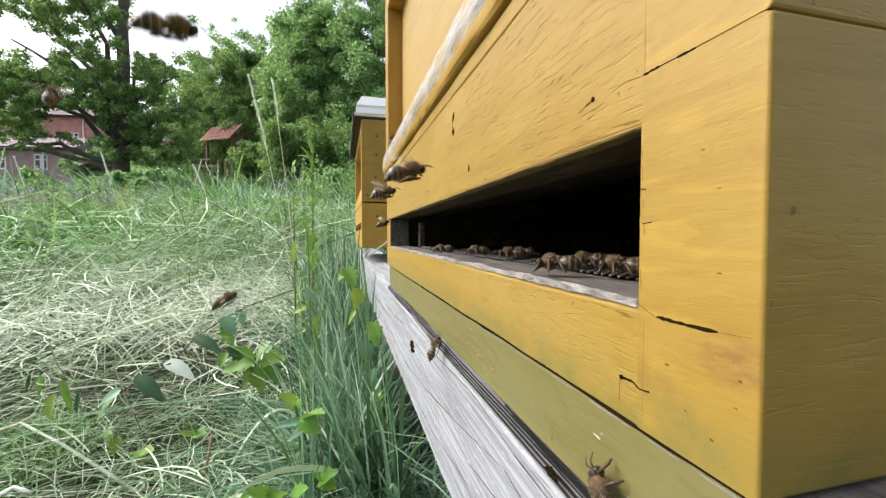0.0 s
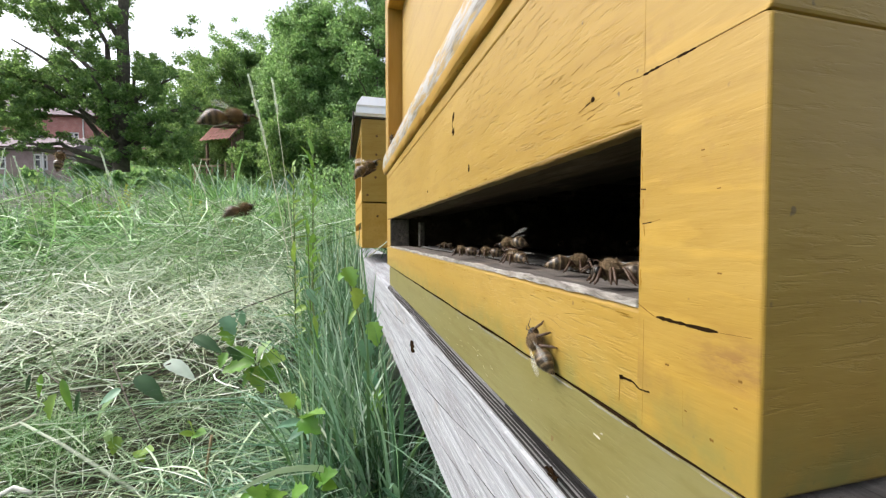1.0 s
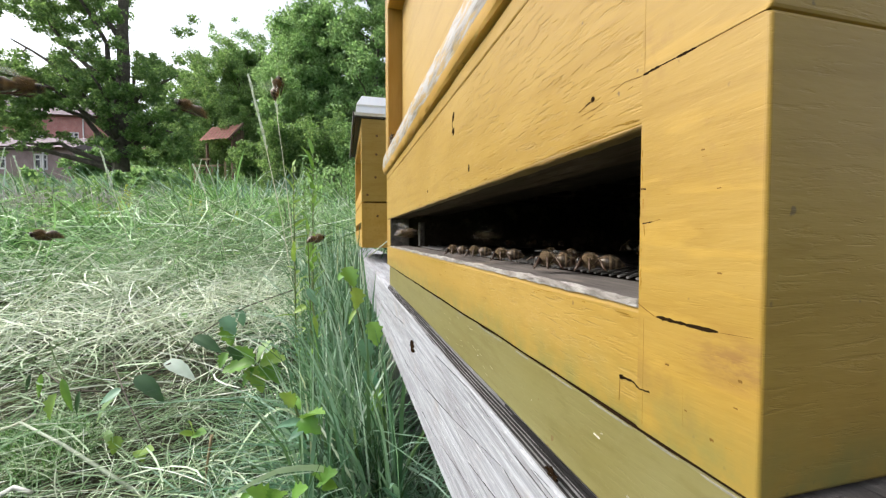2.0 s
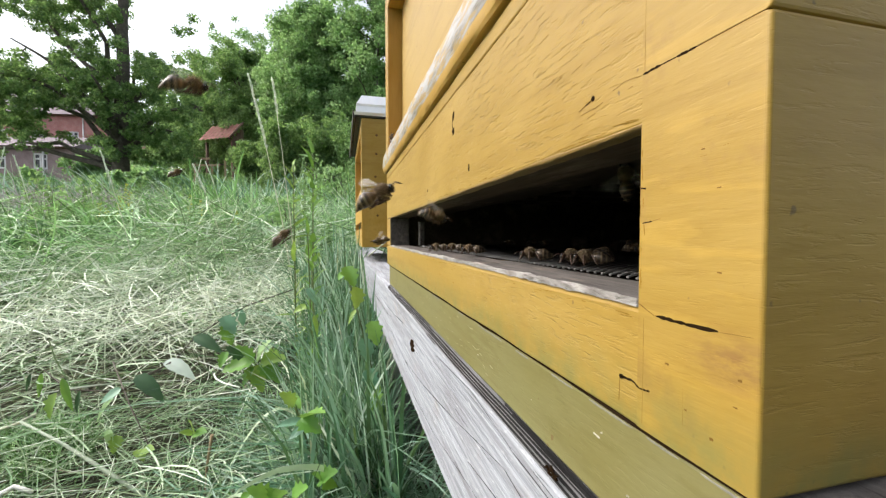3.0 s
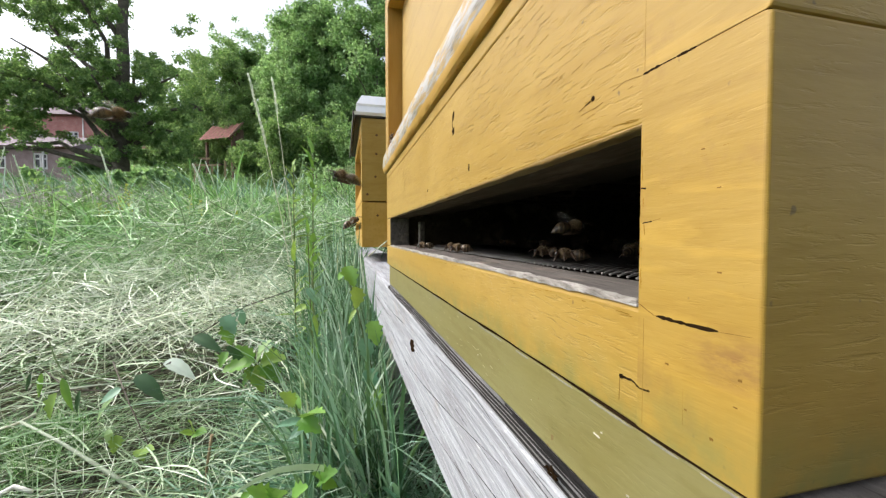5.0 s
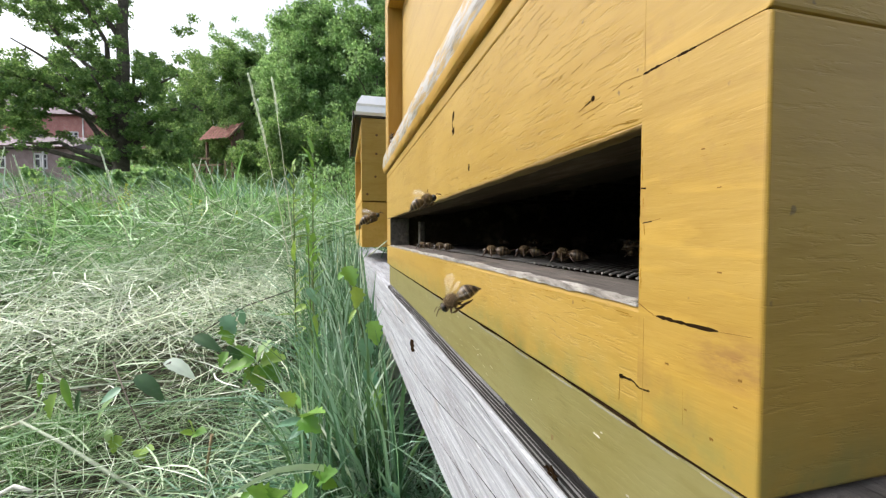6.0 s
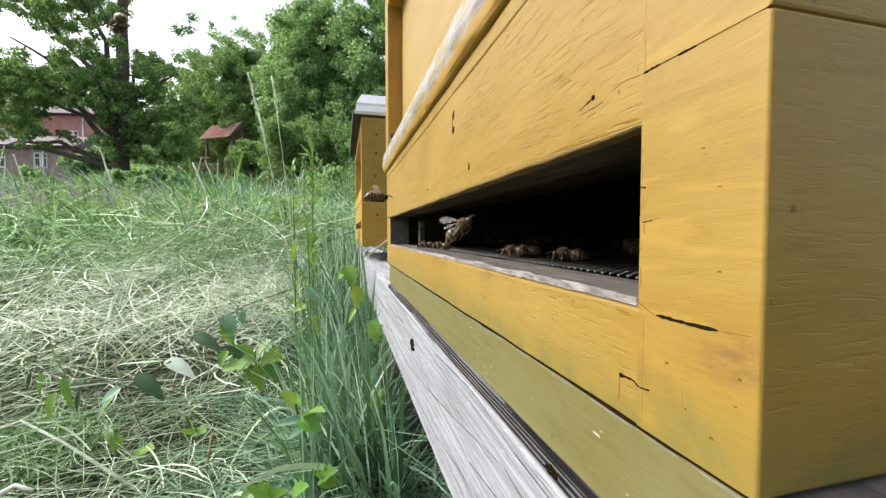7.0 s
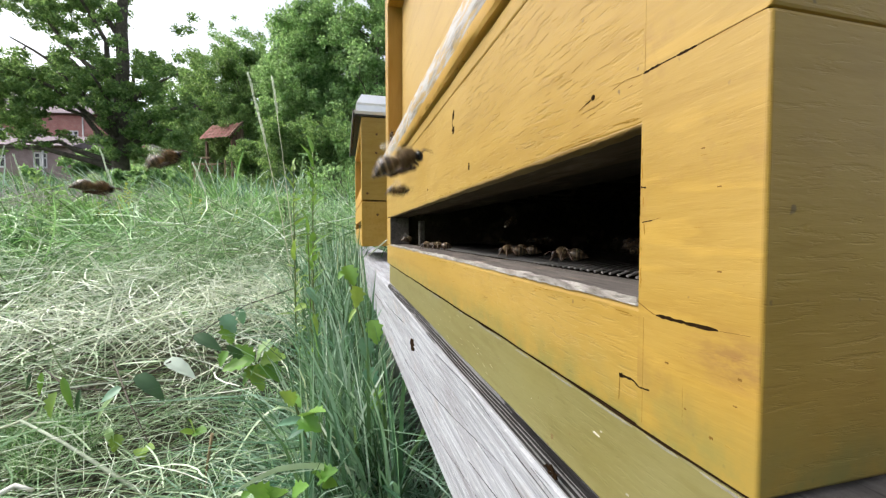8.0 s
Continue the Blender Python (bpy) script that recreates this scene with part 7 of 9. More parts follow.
    walk(bees["fly_l"], [
        (0.000, pose(-0.1035, 0.0956, 0.2967, 14.2, -10.0, 47.5)),
        (0.500, pose(-0.0863, 0.0966, 0.2996, 14.2, -10.0, 41.8)),
        (0.600, pose(-0.0641, 0.0941, 0.3028, 14.3, -10.0, 34.0)),
        (0.700, pose(-0.0317, 0.0729, 0.3014, 14.6, -17.0, 28.4)),
        (0.800, pose(-0.0341, 0.0993, 0.3165, 14.6, -10.6, 22.4)),
        (0.900, pose(-0.0387, 0.1216, 0.3348, 14.8, -12.9, 19.4)),
        (1.000, pose(-0.0317, 0.1251, 0.3339, 14.5, -6.1, 17.8)),
        (1.100, pose(-0.0199, 0.1192, 0.3293, 14.8, -12.8, 11.6)),
        (1.200, pose(-0.0177, 0.1046, 0.3227, 14.5, -6.9, 13.3)),
        (1.300, pose(-0.0031, 0.1170, 0.3111, 15.1, -20.3, 4.8)),
        (1.400, pose(0.0124, 0.1250, 0.3052, 16.3, -34.9, 4.9)),
        (1.500, pose(0.0456, 0.1456, 0.3065, 17.4, -55.9, 15.8)),
        (1.600, pose(0.0669, 0.1452, 0.3014, 12.3, -25.9, 8.8)),
        (1.800, pose(0.2117, 0.4147, 0.2925, -0.0, -0.7, -29.5)),
        (8.000, pose(0.2117, 0.4147, 0.2930, -0.0, -0.7, -29.5)),
    ])
    walk(bees["fly_m"], [
        (0.000, pose(-0.2969, 0.3182, 0.2987, 13.8, 0.0, 53.0)),
        (0.400, pose(-0.2969, 0.3182, 0.2987, 13.8, 0.0, 53.0)),
        (0.700, pose(-0.2182, 0.2988, 0.3121, 13.6, -19.4, 56.7)),
        (0.900, pose(-0.1500, 0.2707, 0.3308, 13.7, -52.7, 73.3)),
        (1.000, pose(-0.1639, 0.2863, 0.3459, 23.0, -66.0, 98.1)),
        (1.100, pose(-0.1018, 0.1846, 0.3527, 17.9, -58.1, 63.9)),
        (1.200, pose(-0.0625, 0.1322, 0.3535, 14.3, -8.1, 33.1)),
        (1.300, pose(-0.0469, 0.1108, 0.3448, 14.3, -1.7, 27.6)),
        (1.400, pose(-0.0354, 0.1123, 0.3260, 14.6, -8.9, 20.7)),
        (1.500, pose(0.0023, 0.0871, 0.3212, 14.8, -11.7, -4.4)),
        (1.600, pose(0.0238, 0.1025, 0.3106, 14.3, -10.8, -3.9)),
        (1.700, pose(0.0472, 0.1270, 0.2996, 12.2, 0.1, 9.6)),
        (1.900, pose(0.3908, 0.2818, 0.2925, -0.0, -0.8, -58.9)),
        (8.000, pose(0.3908, 0.2818, 0.2930, -0.0, -0.8, -58.9)),
    ])
    walk(bees["fly_n"], [
        (0.000, pose(-0.0572, 0.0781, 0.3772, 13.0, -0.0, 36.2)),
        (0.700, pose(-0.0572, 0.0781, 0.3772, 13.0, -0.0, 36.2)),
        (1.000, pose(-0.0256, 0.0621, 0.3432, 13.7, -0.0, 22.4)),
        (1.100, pose(-0.0057, 0.0589, 0.3250, 14.4, -7.4, 2.4)),
        (1.200, pose(0.0266, 0.0913, 0.3212, 14.8, -12.8, -13.9)),
        (1.300, pose(0.0401, 0.1179, 0.3032, 14.5, -19.9, -8.7)),
        (1.400, pose(0.0487, 0.1176, 0.3063, 14.7, -20.2, -12.9)),
        (1.450, pose(0.0574, 0.1243, 0.3081, -5.2, -22.9, 63.0)),
        (1.500, pose(0.0661, 0.1310, 0.3098, -13.4, -6.0, 133.5)),
        (1.600, pose(0.1023, 0.1363, 0.3018, -13.2, -9.6, 122.9)),
        (1.700, pose(0.2440, 0.2317, 0.2972, -4.9, -7.5, 81.1)),
        (1.800, pose(0.3858, 0.3272, 0.2925, 0.0, -0.5, 40.2)),
        (8.000, pose(0.3858, 0.3272, 0.2930, 0.0, -0.5, 40.2)),
    ])
    walk(bees["fly_o"], [
        (0.000, pose(-0.4217, 0.4995, 0.4004, 14.2, -1.5, 50.1)),
        (0.500, pose(-0.4217, 0.4995, 0.4004, 14.2, -1.5, 50.1)),
        (0.800, pose(-0.1008, 0.3518, 0.3567, 14.2, -1.5, 25.9)),
        (0.900, pose(-0.0735, 0.2903, 0.3416, 14.4, -11.1, 22.9)),
        (1.000, pose(-0.0441, 0.1917, 0.3120, 14.4, -15.4, 22.4)),
        (1.100, pose(-0.0084, 0.1455, 0.3089, 14.6, -15.2, 7.6)),
        (1.200, pose(-0.0112, 0.1088, 0.3069, 15.9, -28.2, 9.6)),
        (1.300, pose(0.0046, 0.1023, 0.3009, 16.8, -39.4, 10.0)),
        (1.400, pose(0.0133, 0.1143, 0.2748, 14.9, -37.4, 9.6)),
        (1.500, pose(0.0191, 0.1184, 0.2599, 14.0, -44.1, 17.7)),
        (1.600, pose(0.0221, 0.1321, 0.2670, 14.1, -51.9, 27.6)),
        (1.700, pose(0.0251, 0.1552, 0.2861, 13.7, -39.2, 21.8)),
        (1.800, pose(0.0444, 0.2048, 0.2958, 12.0, -16.6, 19.6)),
        (1.867, pose(0.1068, 0.2126, 0.2947, 14.2, -8.0, -31.8)),
        (1.933, pose(0.1693, 0.2205, 0.2936, 8.9, -1.0, -82.4)),
        (2.000, pose(0.2317, 0.2284, 0.2925, 0.0, -0.6, -133.3)),
        (8.000, pose(0.2317, 0.2284, 0.2930, 0.0, -0.6, -133.3)),
    ])
    walk(bees["fly_p"], [
        (0.000, pose(-0.0796, 0.5218, 0.7155, 13.1, -0.0, 8.7)),
        (0.900, pose(-0.0796, 0.5218, 0.7155, 13.1, -0.0, 8.7)),
        (1.200, pose(-0.0608, 0.4068, 0.3626, 14.2, -1.5, 18.4)),
        (1.400, pose(-0.0356, 0.2962, 0.3290, 14.1, -1.0, 16.8)),
        (1.500, pose(-0.0274, 0.2640, 0.3302, 13.5, -2.2, 25.8)),
        (1.600, pose(-0.0144, 0.2365, 0.3357, 14.4, -11.2, 12.1)),
        (1.700, pose(-0.0236, 0.2235, 0.3372, 15.1, -21.1, 13.2)),
        (1.900, pose(-0.0345, 0.2546, 0.3729, 28.7, -60.2, 0.1)),
        (2.100, pose(-0.0372, 0.2154, 0.3922, 99.3, -79.5, -34.2)),
        (2.300, pose(-0.0399, 0.1763, 0.4115, -156.5, -66.4, -102.6)),
        (4.200, pose(-0.0427, 0.1774, 0.4205, -99.0, -60.1, -108.6)),
        (6.100, pose(-0.0455, 0.1784, 0.4295, -52.0, -54.0, -102.4)),
        (8.000, pose(-0.0484, 0.1795, 0.4385, -8.7, -52.2, -91.4)),
    ])
    walk(bees["fly_q"], [
        (0.000, pose(-0.2110, 0.2491, 0.3313, 14.5, -10.0, 39.3)),
        (1.000, pose(-0.2110, 0.2491, 0.3313, 14.5, -10.0, 39.3)),
        (1.300, pose(-0.1540, 0.2020, 0.3261, 14.5, -9.9, 36.3)),
        (1.400, pose(-0.0930, 0.1865, 0.3238, 14.6, -15.8, 35.1)),
        (1.500, pose(-0.0425, 0.1684, 0.3196, 14.8, -16.4, 17.5)),
        (1.600, pose(-0.0485, 0.2154, 0.3149, 13.8, -20.1, 32.6)),
        (1.700, pose(-0.0276, 0.2189, 0.3123, 13.8, -19.9, 27.3)),
        (1.800, pose(-0.0053, 0.2333, 0.3100, 13.7, -19.6, 21.7)),
        (2.000, pose(0.0388, 0.2462, 0.3021, 13.2, -4.9, 11.1)),
        (2.100, pose(0.1072, 0.2283, 0.2973, 7.5, -0.0, -33.5)),
        (2.200, pose(0.1756, 0.2104, 0.2925, -0.0, -0.6, -78.3)),
        (8.000, pose(0.1756, 0.2104, 0.2930, -0.0, -0.6, -78.3)),
    ])
    walk(bees["fly_r"], [
        (0.000, pose(-0.0008, 0.5031, 0.7493, -12.6, -0.0, -179.9)),
        (0.900, pose(-0.0008, 0.5031, 0.7493, -12.6, -0.0, -179.9)),
        (1.200, pose(-0.0542, 0.2308, 0.3258, -14.3, -0.0, -166.8)),
        (1.400, pose(-0.0587, 0.1923, 0.3174, -14.3, -2.0, -162.9)),
        (1.500, pose(-0.0645, 0.1736, 0.3120, -14.3, -8.3, -164.1)),
        (1.600, pose(-0.0980, 0.2411, 0.3048, -14.2, 9.7, -168.2)),
        (1.700, pose(-0.1274, 0.3023, 0.2978, -14.8, 19.8, -167.6)),
        (1.900, pose(-0.1496, 0.2810, 0.2987, -14.0, -0.0, -152.0)),
        (2.300, pose(-0.1651, 0.2042, 0.3081, -14.1, -0.0, -141.0)),
        (8.000, pose(-0.1651, 0.2042, 0.3086, -14.1, -0.0, -141.0)),
    ])
    walk(bees["fly_s"], [
        (0.000, pose(-0.1192, 0.1255, 0.2482, 13.1, -19.1, 49.5)),
        (1.000, pose(-0.1192, 0.1255, 0.2482, 13.1, -19.1, 49.5)),
        (1.300, pose(-0.1062, 0.1329, 0.2454, 13.0, -19.0, 45.0)),
        (1.400, pose(-0.0959, 0.1522, 0.2525, 13.3, -22.6, 44.2)),
        (1.500, pose(-0.0796, 0.1620, 0.2679, 14.0, -23.5, 36.2)),
        (1.600, pose(-0.0780, 0.2136, 0.2827, 14.7, -28.5, 33.9)),
        (1.700, pose(-0.0721, 0.2338, 0.2838, 13.3, -26.5, 41.7)),
        (2.000, pose(-0.0177, 0.2823, 0.2985, 12.1, -8.5, 34.0)),
        (2.400, pose(0.0461, 0.2924, 0.3025, 13.2, -4.9, 11.1)),
        (2.500, pose(0.1844, 0.2569, 0.2975, 5.5, -6.2, 66.1)),
        (2.600, pose(0.3227, 0.2214, 0.2925, 0.0, -0.8, 120.8)),
        (8.000, pose(0.3227, 0.2214, 0.2930, 0.0, -0.8, 120.8)),
    ])
    walk(bees["fly_t"], [
        (0.000, pose(-0.1092, 0.1957, 0.4610, 13.4, -0.0, 29.2)),
        (1.000, pose(-0.1092, 0.1957, 0.4610, 13.4, -0.0, 29.2)),
        (1.150, pose(-0.1204, 0.2394, 0.4709, -6.8, 12.7, 83.0)),
        (1.300, pose(-0.1317, 0.2831, 0.4808, -8.4, 36.4, 138.5)),
        (1.500, pose(-0.1460, 0.2734, 0.4311, -7.4, 33.7, 139.0)),
        (1.600, pose(-0.1307, 0.1981, 0.3801, -13.5, 2.6, -168.7)),
        (1.700, pose(-0.1410, 0.1769, 0.3609, -14.5, -0.0, -141.4)),
        (8.000, pose(-0.1410, 0.1769, 0.3614, -14.5, -0.0, -141.4)),
    ])
    walk(bees["fly_u"], [
        (0.000, pose(0.2754, 0.2147, 0.2925, 0.0, -1.4, 95.2)),
        (1.050, pose(0.2754, 0.2147, 0.2925, 0.0, -1.4, 95.2)),
        (1.175, pose(0.1667, 0.2622, 0.2987, -7.3, -3.1, 132.4)),
        (1.300, pose(0.0579, 0.3097, 0.3050, -14.1, -0.0, 169.4)),
        (1.500, pose(0.0359, 0.2778, 0.3214, -14.5, -10.0, 173.4)),
        (1.600, pose(0.0129, 0.2841, 0.3341, -15.3, -19.9, 179.9)),
        (1.800, pose(-0.0281, 0.2522, 0.3526, -16.6, -29.3, -167.0)),
        (2.100, pose(-0.0883, 0.1867, 0.3598, -14.7, -9.6, -151.9)),
        (2.400, pose(-0.1316, 0.1568, 0.3533, -14.5, -0.0, -140.0)),
        (8.000, pose(-0.1316, 0.1568, 0.3538, -14.5, -0.0, -140.0)),
    ])
    walk(bees["fly_w"], [
        (0.000, pose(-0.1395, 0.1601, 0.3870, 14.5, 9.2, 44.9)),
        (0.400, pose(-0.1395, 0.1601, 0.3870, 14.5, 9.2, 44.9)),
        (0.700, pose(-0.1021, 0.1429, 0.3724, 15.1, 18.4, 43.4)),
        (0.800, pose(-0.0676, 0.1338, 0.3605, 15.1, 18.5, 34.6)),
        (0.900, pose(-0.0376, 0.1143, 0.3648, 15.5, -26.1, 2.9)),
        (1.000, pose(-0.0216, 0.0967, 0.3756, 14.0, -23.4, -6.7)),
        (8.000, pose(-0.0216, 0.0967, 0.3761, 14.0, -23.4, -6.7)),
    ])
    walk(bees["fly_aa"], [
        (0.000, pose(-0.0722, 0.0679, 0.3281, 14.7, -9.6, 44.0)),
        (2.300, pose(-0.0722, 0.0679, 0.3281, 14.7, -9.6, 44.0)),
        (2.600, pose(-0.0591, 0.0645, 0.3254, 14.7, -9.6, 39.7)),
        (2.800, pose(-0.0350, 0.0609, 0.3225, 15.1, -17.1, 24.2)),
        (2.900, pose(-0.0391, 0.0992, 0.3240, 14.5, -11.8, 29.2)),
        (3.000, pose(-0.0470, 0.1416, 0.3476, 14.3, -5.8, 27.0)),
        (3.100, pose(-0.0417, 0.1871, 0.3781, 13.8, -11.8, 29.5)),
        (3.200, pose(-0.0248, 0.2812, 0.4297, 14.3, -28.5, 27.2)),
        (3.400, pose(-0.0187, 0.3369, 0.5141, 28.5, -60.5, -14.2)),
        (3.550, pose(-0.0260, 0.2980, 0.5109, 15.8, -53.5, -49.4)),
        (3.700, pose(-0.0333, 0.2592, 0.5078, 0.0, -51.5, -82.7)),
        (8.000, pose(-0.0333, 0.2592, 0.5083, 0.0, -51.5, -82.7)),
    ])
    walk(bees["fly_ac"], [
        (0.000, pose(-0.1463, 0.1460, 0.3249, 14.6, -9.9, 43.8)),
        (2.200, pose(-0.1463, 0.1460, 0.3249, 14.6, -9.9, 43.8)),
        (2.500, pose(-0.0989, 0.1231, 0.3210, 14.6, -9.9, 37.5)),
        (2.700, pose(-0.0284, 0.1101, 0.3151, 14.7, -11.9, 12.9)),
        (2.800, pose(0.0063, 0.1176, 0.3171, 14.9, -14.8, -5.3)),
        (2.900, pose(0.0293, 0.1409, 0.3258, 14.8, -16.3, -4.2)),
        (3.000, pose(0.0388, 0.1673, 0.3088, 14.2, 17.7, 9.0)),
        (3.100, pose(0.0531, 0.2026, 0.2988, 12.5, 8.8, 15.6)),
        (3.200, pose(0.1134, 0.3076, 0.2957, 9.4, -0.1, 83.9)),
        (3.300, pose(0.1737, 0.4125, 0.2925, 0.0, -0.5, 152.4)),
        (8.000, pose(0.1737, 0.4125, 0.2930, 0.0, -0.5, 152.4)),
    ])
    walk(bees["fly_ad"], [
        (0.000, pose(-0.1981, 0.2115, 0.2811, 14.0, -10.0, 43.8)),
        (2.300, pose(-0.1981, 0.2115, 0.2811, 14.0, -10.0, 43.8)),
        (2.600, pose(-0.1249, 0.1701, 0.2877, 14.0, -10.0, 36.9)),
        (2.900, pose(-0.0158, 0.1392, 0.3039, 15.0, -20.0, 5.9)),
        (3.000, pose(0.0096, 0.1196, 0.3123, 16.0, -26.8, -7.5)),
        (3.100, pose(0.0311, 0.1600, 0.3049, 13.3, -0.6, 9.0)),
        (3.300, pose(0.3628, 0.1254, 0.2925, -0.0, -0.9, -24.9)),
        (8.000, pose(0.3628, 0.1254, 0.2930, -0.0, -0.9, -24.9)),
    ])
    walk(bees["fly_ae"], [
        (0.000, pose(-0.2117, 0.2463, 0.2504, 13.6, -9.9, 42.2)),
        (2.300, pose(-0.2117, 0.2463, 0.2504, 13.6, -9.9, 42.2)),
        (2.600, pose(-0.1698, 0.2360, 0.2611, 14.2, -19.8, 38.5)),
        (2.900, pose(-0.0722, 0.2292, 0.2853, 14.4, -23.9, 30.0)),
        (3.000, pose(-0.0325, 0.2293, 0.2994, 16.4, -37.3, 20.8)),
        (3.100, pose(-0.0146, 0.2357, 0.3122, 14.3, -15.3, 13.1)),
        (3.200, pose(0.0124, 0.2600, 0.3080, 13.3, -10.0, 17.3)),
        (3.300, pose(0.0296, 0.2789, 0.3087, 13.3, -0.6, 13.9)),
        (3.400, pose(0.0536, 0.3107, 0.3018, 12.2, -0.2, 20.2)),
        (3.467, pose(0.1353, 0.2481, 0.2987, 8.8, 4.4, -34.7)),
        (3.533, pose(0.2171, 0.1854, 0.2956, 3.1, 4.2, -89.9)),
        (3.600, pose(0.2988, 0.1227, 0.2925, 0.0, -0.5, -144.9)),
        (8.000, pose(0.2988, 0.1227, 0.2930, 0.0, -0.5, -144.9)),
    ])
    walk(bees["fly_af"], [
        (0.000, pose(-0.0989, 0.1062, 0.3018, 14.1, -0.0, 43.0)),
        (2.600, pose(-0.0989, 0.1062, 0.3018, 14.1, -0.0, 43.0)),
        (2.900, pose(-0.0880, 0.1035, 0.3040, 14.1, -0.0, 40.4)),
        (3.000, pose(-0.0850, 0.1062, 0.3031, 14.1, -0.0, 38.7)),
        (3.100, pose(-0.0171, 0.0945, 0.3025, 14.1, 3.0, 10.3)),
        (3.200, pose(-0.0243, 0.0867, 0.2856, 14.1, -19.7, 18.9)),
        (3.300, pose(-0.0185, 0.1177, 0.2973, 14.3, -14.8, 14.4)),
        (3.400, pose(-0.0341, 0.1709, 0.3036, 15.5, -29.7, 22.1)),
        (3.500, pose(-0.0367, 0.2028, 0.2741, 16.6, -48.4, 34.2)),
        (3.600, pose(-0.0593, 0.2583, 0.3041, 14.1, -28.4, 35.3)),
        (3.700, pose(-0.0389, 0.2804, 0.3097, 13.3, -10.1, 27.9)),
        (3.800, pose(-0.0031, 0.3252, 0.3050, 13.3, -9.7, 20.7)),
        (4.000, pose(0.0100, 0.3719, 0.3088, 10.7, -8.5, 38.7)),
        (4.400, pose(0.0260, 1.1115, 0.3215, 0.0, -0.5, 16.7)),
        (4.700, pose(0.1100, 1.1315, 0.3215, 0.0, -0.5, 16.7)),
        (8.000, pose(0.1100, 1.1315, 0.3220, 0.0, -0.5, 16.7)),
    ])
    walk(bees["fly_ag"], [
        (0.000, pose(0.2072, 0.3467, 0.2925, 0.0, -0.5, 45.8)),
        (2.700, pose(0.2072, 0.3467, 0.2925, 0.0, -0.5, 45.8)),
        (2.825, pose(0.1314, 0.3284, 0.2954, -10.2, 0.5, 108.0)),
        (2.950, pose(0.0557, 0.3100, 0.2982, -14.2, 10.0, 169.9)),
        (3.100, pose(-0.0031, 0.3043, 0.2878, -14.4, 15.0, -178.8)),
        (3.200, pose(-0.0492, 0.2976, 0.2746, -14.5, 19.9, -168.9)),
        (3.300, pose(-0.0724, 0.3030, 0.2627, -13.7, 9.9, -165.4)),
        (3.400, pose(-0.0886, 0.2768, 0.2581, -13.4, -0.0, -162.2)),
        (3.433, pose(-0.0878, 0.2590, 0.2608, -8.7, -10.8, 147.1)),
        (3.467, pose(-0.0870, 0.2411, 0.2636, 3.0, -13.8, 94.4)),
        (3.500, pose(-0.0863, 0.2232, 0.2663, 12.5, -6.5, 42.5)),
        (3.533, pose(-0.0888, 0.2089, 0.2756, 8.2, -17.6, 92.1)),
        (3.567, pose(-0.0913, 0.1947, 0.2850, -3.7, -21.2, 144.8)),
        (3.600, pose(-0.0938, 0.1804, 0.2943, -14.0, -14.5, -163.3)),
        (3.700, pose(-0.1097, 0.1672, 0.3127, -14.7, -15.0, -145.8)),
        (3.800, pose(-0.1237, 0.1536, 0.3196, -14.5, -10.0, -140.2)),
        (8.000, pose(-0.1237, 0.1536, 0.3201, -14.5, -10.0, -140.2)),
    ])
    walk(bees["fly_ah"], [
        (0.000, pose(-0.7779, 1.8238, 0.4597, 15.2, -19.9, 21.4)),
        (2.500, pose(-0.7779, 1.8238, 0.4597, 15.2, -19.9, 21.4)),
        (2.800, pose(-0.5670, 1.3640, 0.4282, 15.2, -19.9, 20.8)),
        (3.000, pose(-0.1491, 0.4139, 0.3576, 15.8, -24.8, 16.3)),
        (3.100, pose(-0.0763, 0.2321, 0.3381, 16.3, -30.9, 24.6)),
        (3.200, pose(-0.0644, 0.2123, 0.3399, 21.7, -50.6, 20.2)),
        (3.300, pose(-0.0520, 0.1916, 0.3417, 27.8, -60.5, 14.6)),
        (3.400, pose(-0.0500, 0.2015, 0.3485, 129.2, -70.1, -26.4)),
        (3.500, pose(-0.0464, 0.1658, 0.3554, 143.0, -80.2, -37.0)),
        (3.550, pose(-0.0478, 0.1600, 0.3659, 69.2, -69.8, -29.5)),
        (3.600, pose(-0.0493, 0.1542, 0.3763, 21.5, -63.0, -49.8)),
        (3.700, pose(-0.0446, 0.1362, 0.3904, 12.0, -56.4, -53.6)),
        (8.000, pose(-0.0446, 0.1362, 0.3909, 12.0, -56.4, -53.6)),
    ])
    walk(bees["fly_ai"], [
        (0.000, pose(-0.2191, 0.2202, 0.3711, 14.5, -0.0, 44.9)),
        (2.900, pose(-0.2191, 0.2202, 0.3711, 14.5, -0.0, 44.9)),
        (3.200, pose(-0.1496, 0.2014, 0.3396, 14.6, -9.9, 35.0)),
        (3.400, pose(-0.0646, 0.1744, 0.3335, 14.5, -4.9, 19.4)),
        (3.500, pose(-0.0374, 0.1624, 0.3268, 14.4, -3.9, 12.3)),
        (3.600, pose(-0.0175, 0.1996, 0.3178, 14.3, 8.9, 16.0)),
        (3.700, pose(0.0108, 0.2407, 0.3088, 13.3, -0.7, 17.4)),
        (3.900, pose(0.0502, 0.2913, 0.3004, 12.2, -0.0, 20.2)),
        (4.100, pose(0.2427, 0.2264, 0.2925, 0.0, -1.0, 84.9)),
        (8.000, pose(0.2427, 0.2264, 0.2930, 0.0, -1.0, 84.9)),
    ])
